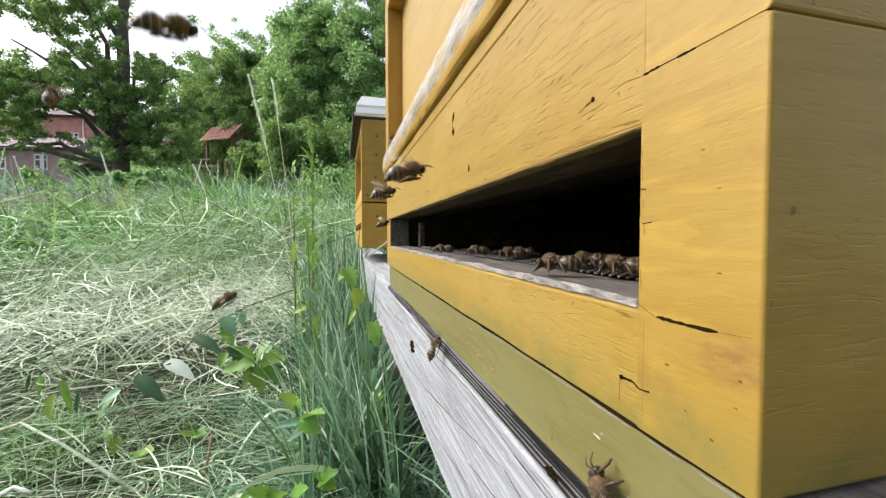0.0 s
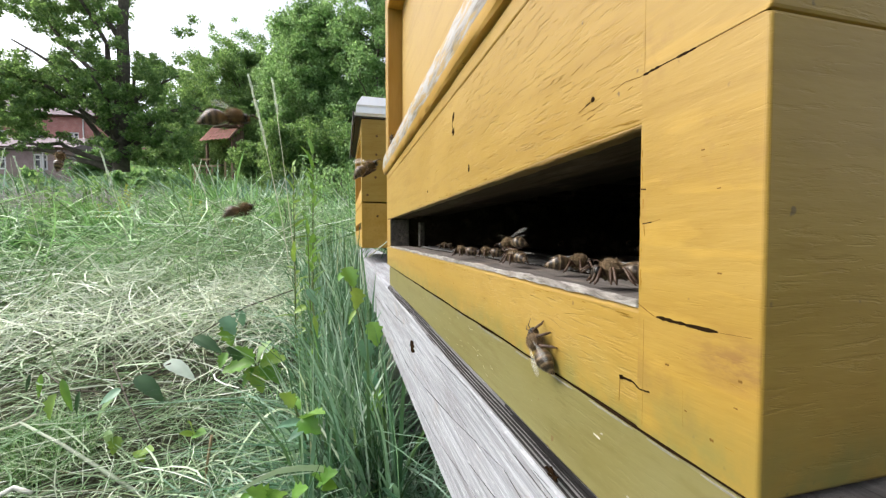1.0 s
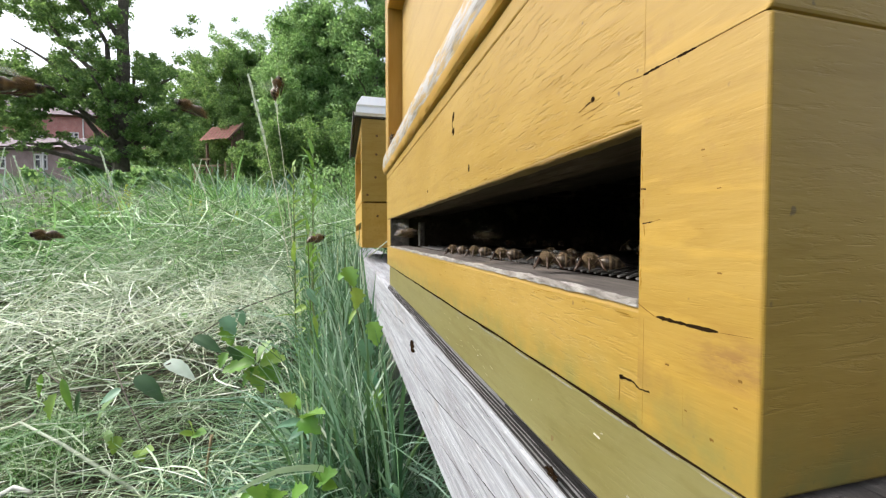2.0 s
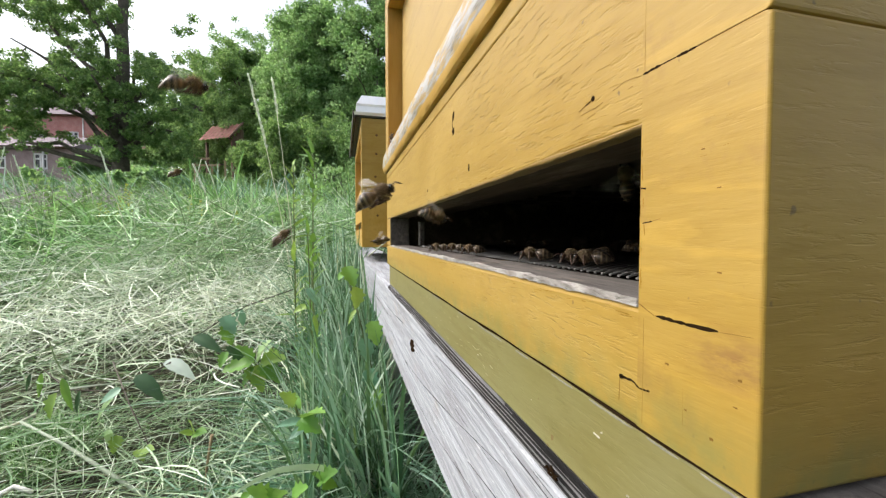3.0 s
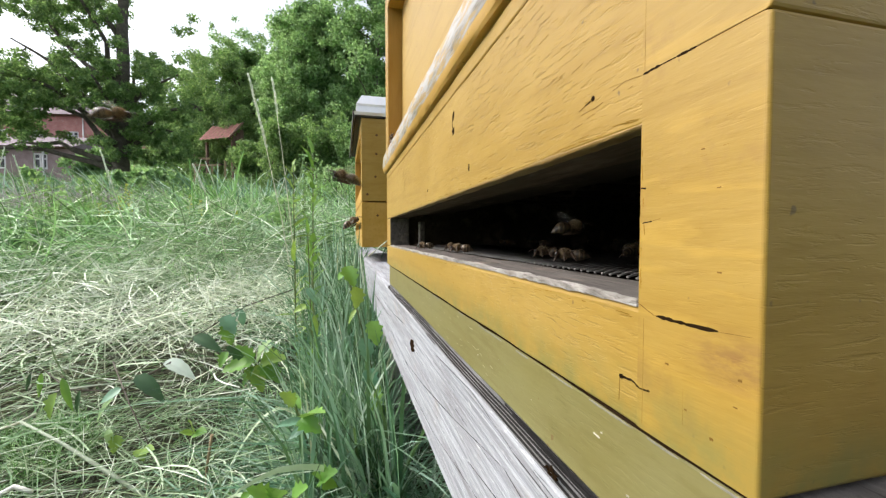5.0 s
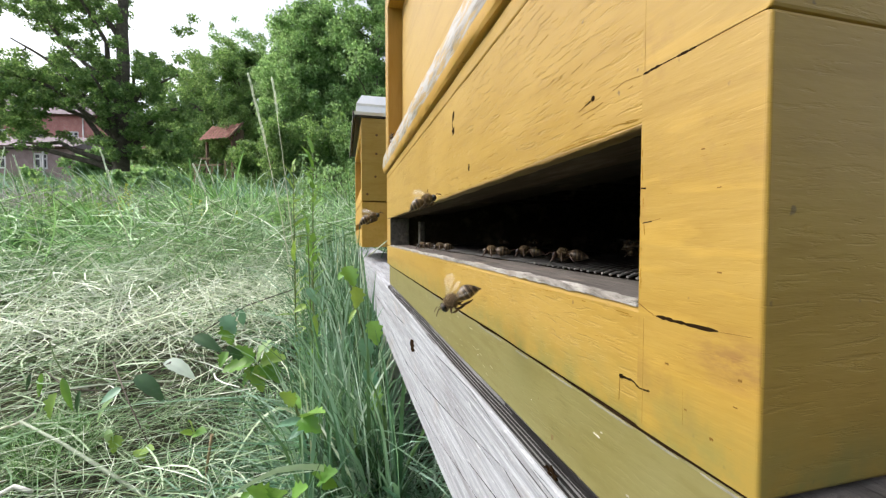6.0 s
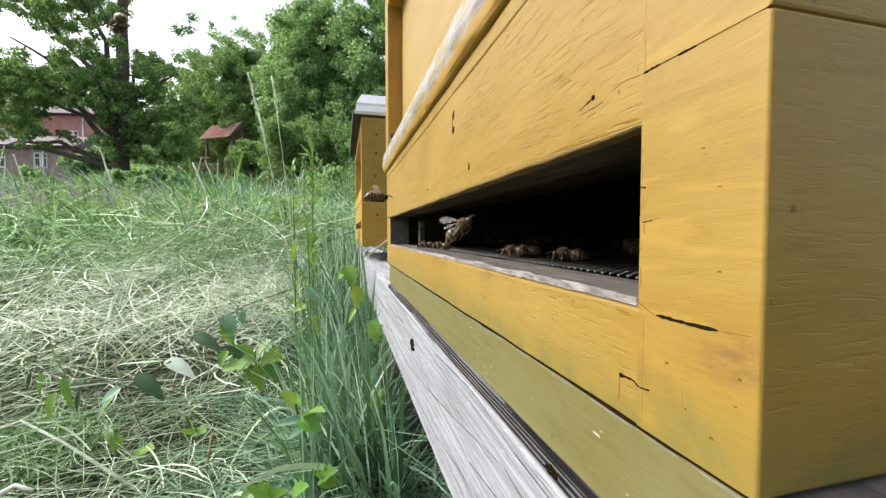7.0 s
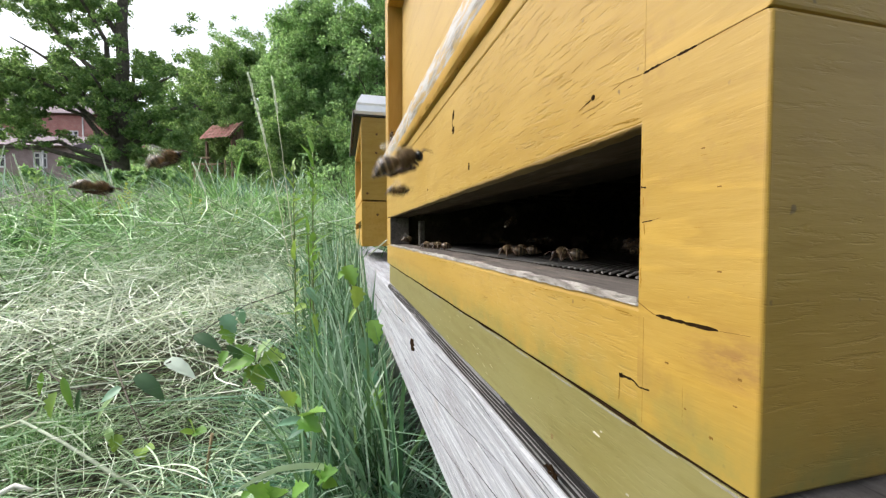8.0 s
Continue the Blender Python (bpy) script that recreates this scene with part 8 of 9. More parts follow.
    walk(bees["fly_aj"], [
        (0.000, pose(-0.1037, 0.0950, 0.2823, 13.7, -9.9, 48.7)),
        (3.100, pose(-0.1037, 0.0950, 0.2823, 13.7, -9.9, 48.7)),
        (3.400, pose(-0.0792, 0.1015, 0.3108, 14.5, -10.0, 37.1)),
        (3.500, pose(-0.0611, 0.1044, 0.3147, 15.7, -23.8, 27.2)),
        (3.533, pose(-0.0615, 0.0980, 0.3103, 6.4, -34.2, 86.2)),
        (3.567, pose(-0.0619, 0.0917, 0.3059, -9.2, -32.2, 149.1)),
        (3.600, pose(-0.0624, 0.0853, 0.3015, -14.5, -19.8, -154.2)),
        (3.650, pose(-0.0592, 0.0783, 0.2998, -18.9, -46.3, 149.9)),
        (3.700, pose(-0.0560, 0.0713, 0.2981, 21.0, -58.1, 59.4)),
        (3.800, pose(-0.0322, 0.0638, 0.3009, 15.6, -28.0, 32.1)),
        (3.900, pose(-0.0131, 0.0781, 0.2996, 16.5, -34.8, 15.8)),
        (4.000, pose(0.0079, 0.0788, 0.2920, 16.1, -37.0, 5.0)),
        (4.100, pose(0.0288, 0.0826, 0.2939, 14.8, -24.4, -11.9)),
        (4.200, pose(0.0517, 0.1055, 0.3002, 14.3, -17.7, -15.6)),
        (4.300, pose(0.0760, 0.1054, 0.2984, 13.1, -9.2, -15.4)),
        (4.500, pose(0.1859, 0.3445, 0.2925, 0.0, -0.6, 50.4)),
        (8.000, pose(0.1859, 0.3445, 0.2930, 0.0, -0.6, 50.4)),
    ])
    walk(bees["fly_ak"], [
        (0.000, pose(-0.1760, 0.2072, 0.3148, 14.2, -0.0, 40.3)),
        (3.100, pose(-0.1760, 0.2072, 0.3148, 14.2, -0.0, 40.3)),
        (3.400, pose(-0.1520, 0.2010, 0.3126, 14.2, 5.0, 37.3)),
        (3.500, pose(-0.1256, 0.2000, 0.3151, 14.3, 6.0, 32.5)),
        (3.600, pose(-0.1183, 0.2467, 0.3168, 14.0, -0.6, 35.6)),
        (3.800, pose(-0.0643, 0.2869, 0.3135, 13.3, -0.9, 32.6)),
        (4.000, pose(-0.0667, 0.3227, 0.3498, 14.3, -21.6, 29.9)),
        (4.200, pose(-0.0545, 0.2846, 0.3176, 14.7, -20.3, 20.2)),
        (4.400, pose(0.0060, 0.3462, 0.3087, 13.3, -5.2, 19.0)),
        (4.800, pose(0.0260, 0.9370, 0.3215, 0.0, -0.5, 16.7)),
        (5.100, pose(0.1100, 0.9570, 0.3215, 0.0, -0.5, 16.7)),
        (8.000, pose(0.1100, 0.9570, 0.3220, 0.0, -0.5, 16.7)),
    ])
    walk(bees["fly_ab"], [
        (0.000, pose(-0.0910, 0.0991, 0.3328, 14.5, -0.0, 42.6)),
        (2.800, pose(-0.0910, 0.0991, 0.3328, 14.5, -0.0, 42.6)),
        (3.100, pose(-0.0810, 0.0964, 0.3307, 14.5, -0.0, 40.0)),
        (3.200, pose(-0.0589, 0.0908, 0.3307, 14.5, -0.0, 32.9)),
        (3.300, pose(-0.0435, 0.0899, 0.3290, 14.5, -4.8, 24.4)),
        (3.400, pose(-0.0484, 0.0976, 0.3219, 14.8, -11.8, 24.0)),
        (3.500, pose(-0.0521, 0.1161, 0.3158, 16.8, -32.3, 25.6)),
        (3.600, pose(-0.0375, 0.1180, 0.3117, 15.6, -25.3, 20.6)),
        (3.700, pose(-0.0189, 0.1332, 0.3119, 15.3, -25.5, 16.8)),
        (3.800, pose(0.0076, 0.1200, 0.3094, 16.2, -32.3, 5.4)),
        (3.900, pose(0.0236, 0.0968, 0.3098, 18.9, -42.2, -12.0)),
        (4.000, pose(0.0414, 0.1115, 0.3108, 14.5, -15.6, -11.4)),
        (4.100, pose(0.0649, 0.1189, 0.3054, 13.4, -10.2, -8.7)),
        (4.200, pose(0.0931, 0.1260, 0.2971, 12.2, 0.5, -6.5)),
        (4.267, pose(0.1911, 0.1331, 0.2956, 9.5, -4.2, 43.9)),
        (4.333, pose(0.2890, 0.1402, 0.2940, 4.1, -5.1, 94.6)),
        (4.400, pose(0.3870, 0.1474, 0.2925, 0.0, -1.5, 145.2)),
        (8.000, pose(0.3870, 0.1474, 0.2930, 0.0, -1.5, 145.2)),
    ])
    walk(bees["fly_al"], [
        (0.000, pose(0.3803, 0.2220, 0.2925, 0.0, -0.7, 6.1)),
        (2.550, pose(0.3803, 0.2220, 0.2925, 0.0, -0.7, 6.1)),
        (2.675, pose(0.2396, 0.1703, 0.3033, 7.7, -32.7, 24.0)),
        (2.800, pose(0.0988, 0.1186, 0.3141, 0.0, -65.2, 50.2)),
        (2.900, pose(0.0924, 0.1123, 0.3171, -55.6, -84.0, 106.4)),
        (3.000, pose(0.0912, 0.1127, 0.3186, -144.8, -81.2, -163.5)),
        (3.100, pose(0.0450, 0.0627, 0.3153, 136.8, -75.0, -83.5)),
        (3.200, pose(0.0450, 0.0632, 0.3187, 159.1, -75.6, -104.9)),
        (3.300, pose(0.0450, 0.0624, 0.3231, 162.8, -72.6, -108.9)),
        (3.350, pose(0.0416, 0.0616, 0.3269, 58.9, -60.6, -45.3)),
        (3.400, pose(0.0383, 0.0609, 0.3307, 17.3, -34.5, -49.2)),
        (3.500, pose(0.0268, 0.0557, 0.3460, 15.2, -44.0, -71.7)),
        (3.600, pose(0.0134, 0.0594, 0.3553, 3.0, -38.0, -100.5)),
        (3.700, pose(-0.0000, 0.0632, 0.3646, -10.9, -37.3, -128.9)),
        (8.000, pose(-0.0000, 0.0632, 0.3651, -10.9, -37.3, -128.9)),
    ])
    walk(bees["fly_am"], [
        (0.000, pose(-0.0436, 0.0535, 0.3515, 13.3, -0.0, 39.2)),
        (3.400, pose(-0.0436, 0.0535, 0.3515, 13.3, -0.0, 39.2)),
        (3.700, pose(-0.0354, 0.0512, 0.3459, 13.7, 16.0, 46.9)),
        (3.800, pose(-0.0230, 0.0475, 0.3318, 14.4, 17.0, 36.5)),
        (3.900, pose(-0.0049, 0.0424, 0.3171, 14.5, 7.4, 9.6)),
        (4.000, pose(0.0195, 0.0451, 0.3389, 14.3, -30.3, -50.9)),
        (4.100, pose(0.0364, 0.0471, 0.3612, 10.8, -37.1, -88.8)),
        (8.000, pose(0.0364, 0.0471, 0.3617, 10.8, -37.1, -88.8)),
    ])
    walk(bees["fly_an"], [
        (0.000, pose(-0.1314, 0.1434, 0.3549, 14.5, -0.0, 42.5)),
        (3.400, pose(-0.1314, 0.1434, 0.3549, 14.5, -0.0, 42.5)),
        (3.700, pose(-0.1053, 0.1368, 0.3564, 14.4, -0.0, 37.6)),
        (3.800, pose(-0.0760, 0.1399, 0.3561, 14.5, -5.7, 26.5)),
        (3.900, pose(-0.0510, 0.1431, 0.3598, 15.4, -22.1, 22.0)),
        (4.000, pose(-0.0322, 0.0930, 0.3269, 14.6, -5.8, 17.5)),
        (4.100, pose(-0.0313, 0.1331, 0.3133, 14.5, -10.4, 17.3)),
        (4.200, pose(-0.0069, 0.1496, 0.3141, 15.3, -25.5, 11.2)),
        (4.300, pose(0.0310, 0.1401, 0.3153, 15.4, -25.6, -4.3)),
        (4.400, pose(0.0453, 0.1508, 0.3036, 13.3, -0.4, 3.3)),
        (4.500, pose(0.1402, 0.1829, 0.2981, 6.6, 3.8, -62.1)),
        (4.600, pose(0.2350, 0.2150, 0.2925, 0.0, -0.5, -127.4)),
        (8.000, pose(0.2350, 0.2150, 0.2930, 0.0, -0.5, -127.4)),
    ])
    walk(bees["fly_ao"], [
        (0.000, pose(-0.1970, 0.2158, 0.4048, 14.4, -0.0, 42.4)),
        (3.500, pose(-0.1970, 0.2158, 0.4048, 14.4, -0.0, 42.4)),
        (3.800, pose(-0.1391, 0.1769, 0.3744, 14.4, -0.0, 38.2)),
        (3.900, pose(-0.1129, 0.1701, 0.3686, 14.4, -0.0, 33.6)),
        (4.000, pose(-0.0890, 0.1678, 0.3613, 14.5, -4.8, 26.4)),
        (4.100, pose(-0.0900, 0.2114, 0.3428, 14.4, -22.2, 40.5)),
        (4.200, pose(-0.0636, 0.1465, 0.3187, 14.3, 8.6, 34.7)),
        (4.300, pose(-0.0414, 0.2137, 0.3149, 14.2, -10.5, 20.4)),
        (4.400, pose(-0.0242, 0.2014, 0.3202, 15.3, -22.3, 9.9)),
        (4.500, pose(-0.0088, 0.1766, 0.3188, 17.3, -35.3, 4.7)),
        (4.600, pose(-0.0022, 0.1881, 0.3143, 17.7, -38.2, 3.6)),
        (4.700, pose(0.0016, 0.1946, 0.3119, 17.4, -40.0, 9.7)),
        (5.000, pose(0.0054, 0.2691, 0.3090, 12.5, -26.7, 31.7)),
        (5.500, pose(0.0260, 0.9583, 0.3215, 0.0, -0.5, 16.7)),
        (5.800, pose(0.1100, 0.9783, 0.3215, 0.0, -0.5, 16.7)),
        (8.000, pose(0.1100, 0.9783, 0.3220, 0.0, -0.5, 16.7)),
    ])
    walk(bees["fly_ap"], [
        (0.000, pose(-0.0561, 0.0633, 0.2443, 10.7, -32.5, 66.3)),
        (3.500, pose(-0.0561, 0.0633, 0.2443, 10.7, -32.5, 66.3)),
        (3.800, pose(-0.0423, 0.0600, 0.2479, 9.8, -38.6, 69.8)),
        (3.900, pose(-0.0319, 0.0577, 0.2578, 10.1, -45.6, 69.7)),
        (4.000, pose(-0.0190, 0.0550, 0.2733, 11.7, -45.6, 56.3)),
        (4.100, pose(-0.0153, 0.0916, 0.2823, 15.1, -45.1, 35.7)),
        (4.200, pose(-0.0017, 0.1622, 0.2901, 13.4, -26.6, 25.0)),
        (4.300, pose(0.0303, 0.2355, 0.3003, 13.2, -0.0, 12.7)),
        (4.400, pose(0.0530, 0.2726, 0.2984, 12.2, 0.2, 19.0)),
        (4.500, pose(0.1892, 0.3458, 0.2955, 5.9, 4.3, -54.0)),
        (4.600, pose(0.3254, 0.4190, 0.2925, 0.0, -0.5, -126.9)),
        (8.000, pose(0.3254, 0.4190, 0.2930, 0.0, -0.5, -126.9)),
    ])
    walk(bees["fly_as"], [
        (0.000, pose(0.3968, 0.2801, 0.2925, 0.0, -1.0, -109.7)),
        (3.650, pose(0.3968, 0.2801, 0.2925, 0.0, -1.0, -109.7)),
        (3.775, pose(0.2234, 0.2553, 0.2981, -6.9, 2.1, -150.9)),
        (3.900, pose(0.0500, 0.2306, 0.3037, -14.1, -0.0, 167.8)),
        (4.000, pose(0.0648, 0.1997, 0.2994, -13.9, -28.0, 139.2)),
        (4.100, pose(0.0500, 0.2306, 0.3037, -14.3, -10.0, 167.9)),
        (4.200, pose(0.0097, 0.2144, 0.3198, -14.8, -14.9, 178.8)),
        (4.300, pose(-0.0368, 0.2264, 0.3258, -15.2, -19.9, -168.4)),
        (4.400, pose(-0.0675, 0.2054, 0.3337, -16.6, -29.6, -156.7)),
        (4.500, pose(-0.0336, 0.1347, 0.3400, -17.4, -33.4, -155.0)),
        (4.600, pose(-0.0222, 0.1222, 0.3597, -23.9, -57.9, -119.8)),
        (4.700, pose(-0.0178, 0.1155, 0.3789, -5.8, -55.7, -90.1)),
        (8.000, pose(-0.0178, 0.1155, 0.3794, -5.8, -55.7, -90.1)),
    ])
    walk(bees["fly_at"], [
        (0.000, pose(0.3026, 0.3679, 0.2925, 0.0, -3.2, -119.5)),
        (3.950, pose(0.3026, 0.3679, 0.2925, 0.0, -3.2, -119.5)),
        (4.033, pose(0.2230, 0.2939, 0.2947, 18.0, -12.2, -74.8)),
        (4.117, pose(0.1434, 0.2199, 0.2969, 25.0, -31.2, -30.2)),
        (4.200, pose(0.0638, 0.1459, 0.2991, 11.4, -48.3, 25.7)),
        (4.400, pose(0.0418, 0.1175, 0.3023, 14.2, -15.0, -9.5)),
        (4.500, pose(0.0403, 0.0980, 0.3036, 14.3, -12.1, -17.6)),
        (4.600, pose(0.0532, 0.1147, 0.3064, 14.1, -10.3, -15.2)),
        (4.700, pose(0.0677, 0.1221, 0.3069, 14.0, -5.4, -19.2)),
        (5.000, pose(0.0879, 0.1400, 0.3036, 13.2, -5.1, -12.1)),
        (5.150, pose(0.1952, 0.2539, 0.2981, 7.1, -0.8, -65.8)),
        (5.300, pose(0.3026, 0.3679, 0.2925, 0.0, -3.2, -119.5)),
        (8.000, pose(0.3026, 0.3679, 0.2930, 0.0, -3.2, -119.5)),
    ])
    walk(bees["fly_ba"], [
        (0.000, pose(0.1734, 0.3948, 0.2925, 0.0, -0.6, -179.2)),
        (4.950, pose(0.1734, 0.3948, 0.2925, 0.0, -0.6, -179.2)),
        (5.200, pose(0.1734, 0.3948, 0.2925, 0.0, -0.6, -179.2)),
        (5.600, pose(0.0473, 0.2041, 0.2988, -14.2, 10.0, 167.0)),
        (5.667, pose(0.0417, 0.1937, 0.3038, -21.9, -10.4, 112.5)),
        (5.733, pose(0.0362, 0.1833, 0.3088, -8.4, -28.1, 53.4)),
        (5.800, pose(0.0306, 0.1729, 0.3137, 15.7, -24.9, -12.1)),
        (6.000, pose(0.0347, 0.1719, 0.3152, 15.4, -21.9, -13.4)),
        (6.200, pose(0.0400, 0.1705, 0.3130, 17.3, -34.9, -16.2)),
        (6.500, pose(0.0420, 0.1574, 0.3095, 19.9, -49.8, -3.4)),
        (6.800, pose(0.0425, 0.1515, 0.3050, 21.0, -54.3, -1.0)),
        (7.000, pose(0.0419, 0.1415, 0.3023, 16.9, -39.5, -4.3)),
        (7.250, pose(0.0439, 0.1409, 0.3017, 16.5, -37.5, -5.2)),
        (7.500, pose(0.0460, 0.1404, 0.3008, 16.2, -35.4, -6.1)),
        (7.700, pose(0.0519, 0.1490, 0.3009, 14.3, -32.7, 4.6)),
        (7.800, pose(0.0586, 0.1589, 0.3019, 14.0, -28.3, 2.2)),
        (7.900, pose(0.0788, 0.1917, 0.3050, 12.4, -26.4, 10.8)),
        (8.000, pose(0.1147, 0.2574, 0.3091, 10.5, -23.8, 19.5)),
    ])
    walk(bees["fly_bb"], [
        (0.000, pose(-0.2965, 0.3196, 0.3391, 14.3, -0.0, 42.9)),
        (4.700, pose(-0.2965, 0.3196, 0.3391, 14.3, -0.0, 42.9)),
        (5.000, pose(-0.2056, 0.2686, 0.3108, 14.2, -5.0, 37.3)),
        (5.600, pose(-0.0154, 0.2473, 0.3071, 14.6, -15.0, 3.1)),
        (5.800, pose(0.0172, 0.2519, 0.3078, 15.6, -25.0, -4.7)),
        (6.000, pose(0.0157, 0.2396, 0.3105, 15.3, -22.0, -4.8)),
        (6.200, pose(0.0128, 0.2405, 0.3148, 14.5, -12.0, -3.8)),
        (6.500, pose(0.0129, 0.2185, 0.3199, 14.3, -4.0, -3.7)),
        (6.800, pose(0.0177, 0.2174, 0.3221, 14.3, -0.0, -4.6)),
        (7.000, pose(0.0182, 0.2172, 0.3209, 14.3, 4.0, -4.4)),
        (7.200, pose(0.0281, 0.2638, 0.3195, 14.4, 8.0, -5.5)),
        (7.400, pose(0.0336, 0.3393, 0.3116, 13.9, -0.3, 4.3)),
        (7.500, pose(0.0413, 0.3950, 0.3045, 13.2, -9.6, 14.2)),
        (7.800, pose(0.0619, 0.4071, 0.2977, 13.2, 0.1, 11.4)),
        (8.000, pose(0.0682, 0.4247, 0.2951, 13.2, 0.2, 10.9)),
    ])
    walk(bees["fly_bc"], [
        (0.000, pose(0.3612, 0.1592, 0.2925, 0.0, -0.6, 62.7)),
        (5.250, pose(0.3612, 0.1592, 0.2925, 0.0, -0.6, 62.7)),
        (5.500, pose(0.3612, 0.1592, 0.2925, 0.0, -0.6, 62.7)),
        (5.600, pose(0.2064, 0.1466, 0.2926, -14.8, 11.2, 111.2)),
        (5.700, pose(0.0516, 0.1340, 0.2926, -15.8, 30.0, 160.6)),
        (5.750, pose(0.0467, 0.1272, 0.2904, -21.3, -14.7, 154.9)),
        (5.800, pose(0.0418, 0.1204, 0.2882, -24.0, -59.6, 151.8)),
        (5.900, pose(0.0384, 0.1176, 0.2830, -15.2, -29.7, 157.4)),
        (6.000, pose(0.0335, 0.1155, 0.2808, -15.7, 34.5, 170.1)),
        (6.100, pose(0.0305, 0.1228, 0.2745, -20.4, 58.1, -175.0)),
        (6.200, pose(0.0280, 0.1388, 0.2606, -17.3, 52.1, -170.4)),
        (6.300, pose(0.0188, 0.1249, 0.2517, -15.0, 54.0, -156.8)),
        (6.400, pose(0.0087, 0.1116, 0.2473, -13.1, 43.9, -157.6)),
        (6.500, pose(0.0011, 0.1105, 0.2374, -11.7, 40.3, -151.9)),
        (6.600, pose(-0.0068, 0.0806, 0.2422, -10.0, 35.1, -145.0)),
        (6.800, pose(-0.0200, 0.0719, 0.2293, -8.0, 30.9, -129.9)),
        (8.000, pose(-0.0200, 0.0719, 0.2298, -8.0, 30.9, -129.9)),
    ])
    walk(bees["fly_bd"], [
        (0.000, pose(-0.0874, 0.1902, 0.4610, 13.2, -0.0, 24.7)),
        (6.400, pose(-0.0874, 0.1902, 0.4610, 13.2, -0.0, 24.7)),
        (6.550, pose(-0.0925, 0.2072, 0.4474, 5.4, -3.7, 74.0)),
        (6.700, pose(-0.0976, 0.2242, 0.4338, -2.4, -0.2, 123.4)),
        (6.900, pose(-0.1009, 0.2240, 0.4071, -2.6, 4.9, 124.1)),
        (7.000, pose(-0.0921, 0.2003, 0.3901, -4.5, 14.4, 131.0)),
        (7.200, pose(-0.0875, 0.1816, 0.3709, -8.3, 37.0, 137.5)),
        (7.350, pose(-0.0885, 0.1768, 0.3630, 0.3, -24.9, 122.7)),
        (7.500, pose(-0.0896, 0.1721, 0.3550, 78.1, -68.7, 42.1)),
        (7.700, pose(-0.0974, 0.1738, 0.3476, 68.6, -71.6, 52.5)),
        (7.800, pose(-0.1099, 0.1767, 0.3415, 0.0, -81.3, 121.9)),
        (7.850, pose(-0.1163, 0.1740, 0.3377, -33.4, -65.7, -164.9)),
        (7.900, pose(-0.1226, 0.1712, 0.3339, -22.2, -49.1, -133.7)),
        (8.000, pose(-0.1286, 0.1551, 0.3263, -16.6, -29.7, -136.1)),
    ])
    walk(bees["fly_be"], [
        (0.000, pose(-0.1312, 0.1586, 0.4039, 14.1, -0.0, 39.6)),
        (7.200, pose(-0.1312, 0.1586, 0.4039, 14.1, -0.0, 39.6)),
        (7.500, pose(-0.1020, 0.1434, 0.3851, 14.2, -0.0, 35.4)),
        (7.600, pose(-0.0954, 0.1485, 0.3752, 14.5, 9.2, 36.7)),
        (7.700, pose(-0.0892, 0.1529, 0.3632, 14.7, 11.3, 34.4)),
        (7.800, pose(-0.0859, 0.1588, 0.3523, 14.7, 9.6, 31.2)),
        (7.900, pose(-0.0829, 0.1745, 0.3417, 14.7, 9.8, 27.5)),
        (8.000, pose(-0.0663, 0.1747, 0.3294, 15.8, -25.4, 22.1)),
    ])
    walk(bees["fly_bf"], [
        (0.000, pose(-0.0770, 0.0788, 0.3568, 14.1, -0.0, 44.4)),
        (7.300, pose(-0.0770, 0.0788, 0.3568, 14.1, -0.0, 44.4)),
        (7.600, pose(-0.0579, 0.0737, 0.3505, 14.0, -0.0, 38.1)),
        (7.800, pose(-0.0400, 0.0786, 0.3387, 14.3, -4.6, 25.0)),
        (7.900, pose(-0.0060, 0.0673, 0.3251, 14.8, -14.0, -0.2)),
        (8.000, pose(0.0135, 0.0965, 0.3180, 15.2, -18.6, -6.2)),
    ])
    walk(bees["fly_bg"], [
        (0.000, pose(0.3113, 0.3564, 0.2925, 0.0, -0.7, -170.6)),
        (7.400, pose(0.3113, 0.3564, 0.2925, 0.0, -0.7, -170.6)),
        (7.650, pose(0.0542, 0.3604, 0.3021, -14.3, 10.0, 171.4)),
        (7.700, pose(0.0455, 0.3461, 0.3053, -17.6, -8.1, 115.4)),
        (7.750, pose(0.0367, 0.3319, 0.3085, -3.7, -20.6, 56.0)),
        (7.800, pose(0.0279, 0.3176, 0.3117, 14.6, -15.0, -5.6)),
        (7.900, pose(0.0265, 0.2973, 0.3017, 14.5, -15.0, -5.2)),
        (8.000, pose(0.0310, 0.2247, 0.3254, 14.3, -0.0, -7.9)),
    ])
    walk(bees["fly_bh"], [
        (0.000, pose(-0.1759, 0.2073, 0.3193, 14.2, -0.0, 40.3)),
        (7.400, pose(-0.1759, 0.2073, 0.3193, 14.2, -0.0, 40.3)),
        (7.700, pose(-0.1358, 0.1741, 0.3224, 14.5, 9.9, 39.0)),
        (7.900, pose(-0.1117, 0.1811, 0.3223, 14.5, 9.9, 32.7)),
        (8.000, pose(-0.0952, 0.1869, 0.3191, 14.4, 8.0, 27.7)),
    ])
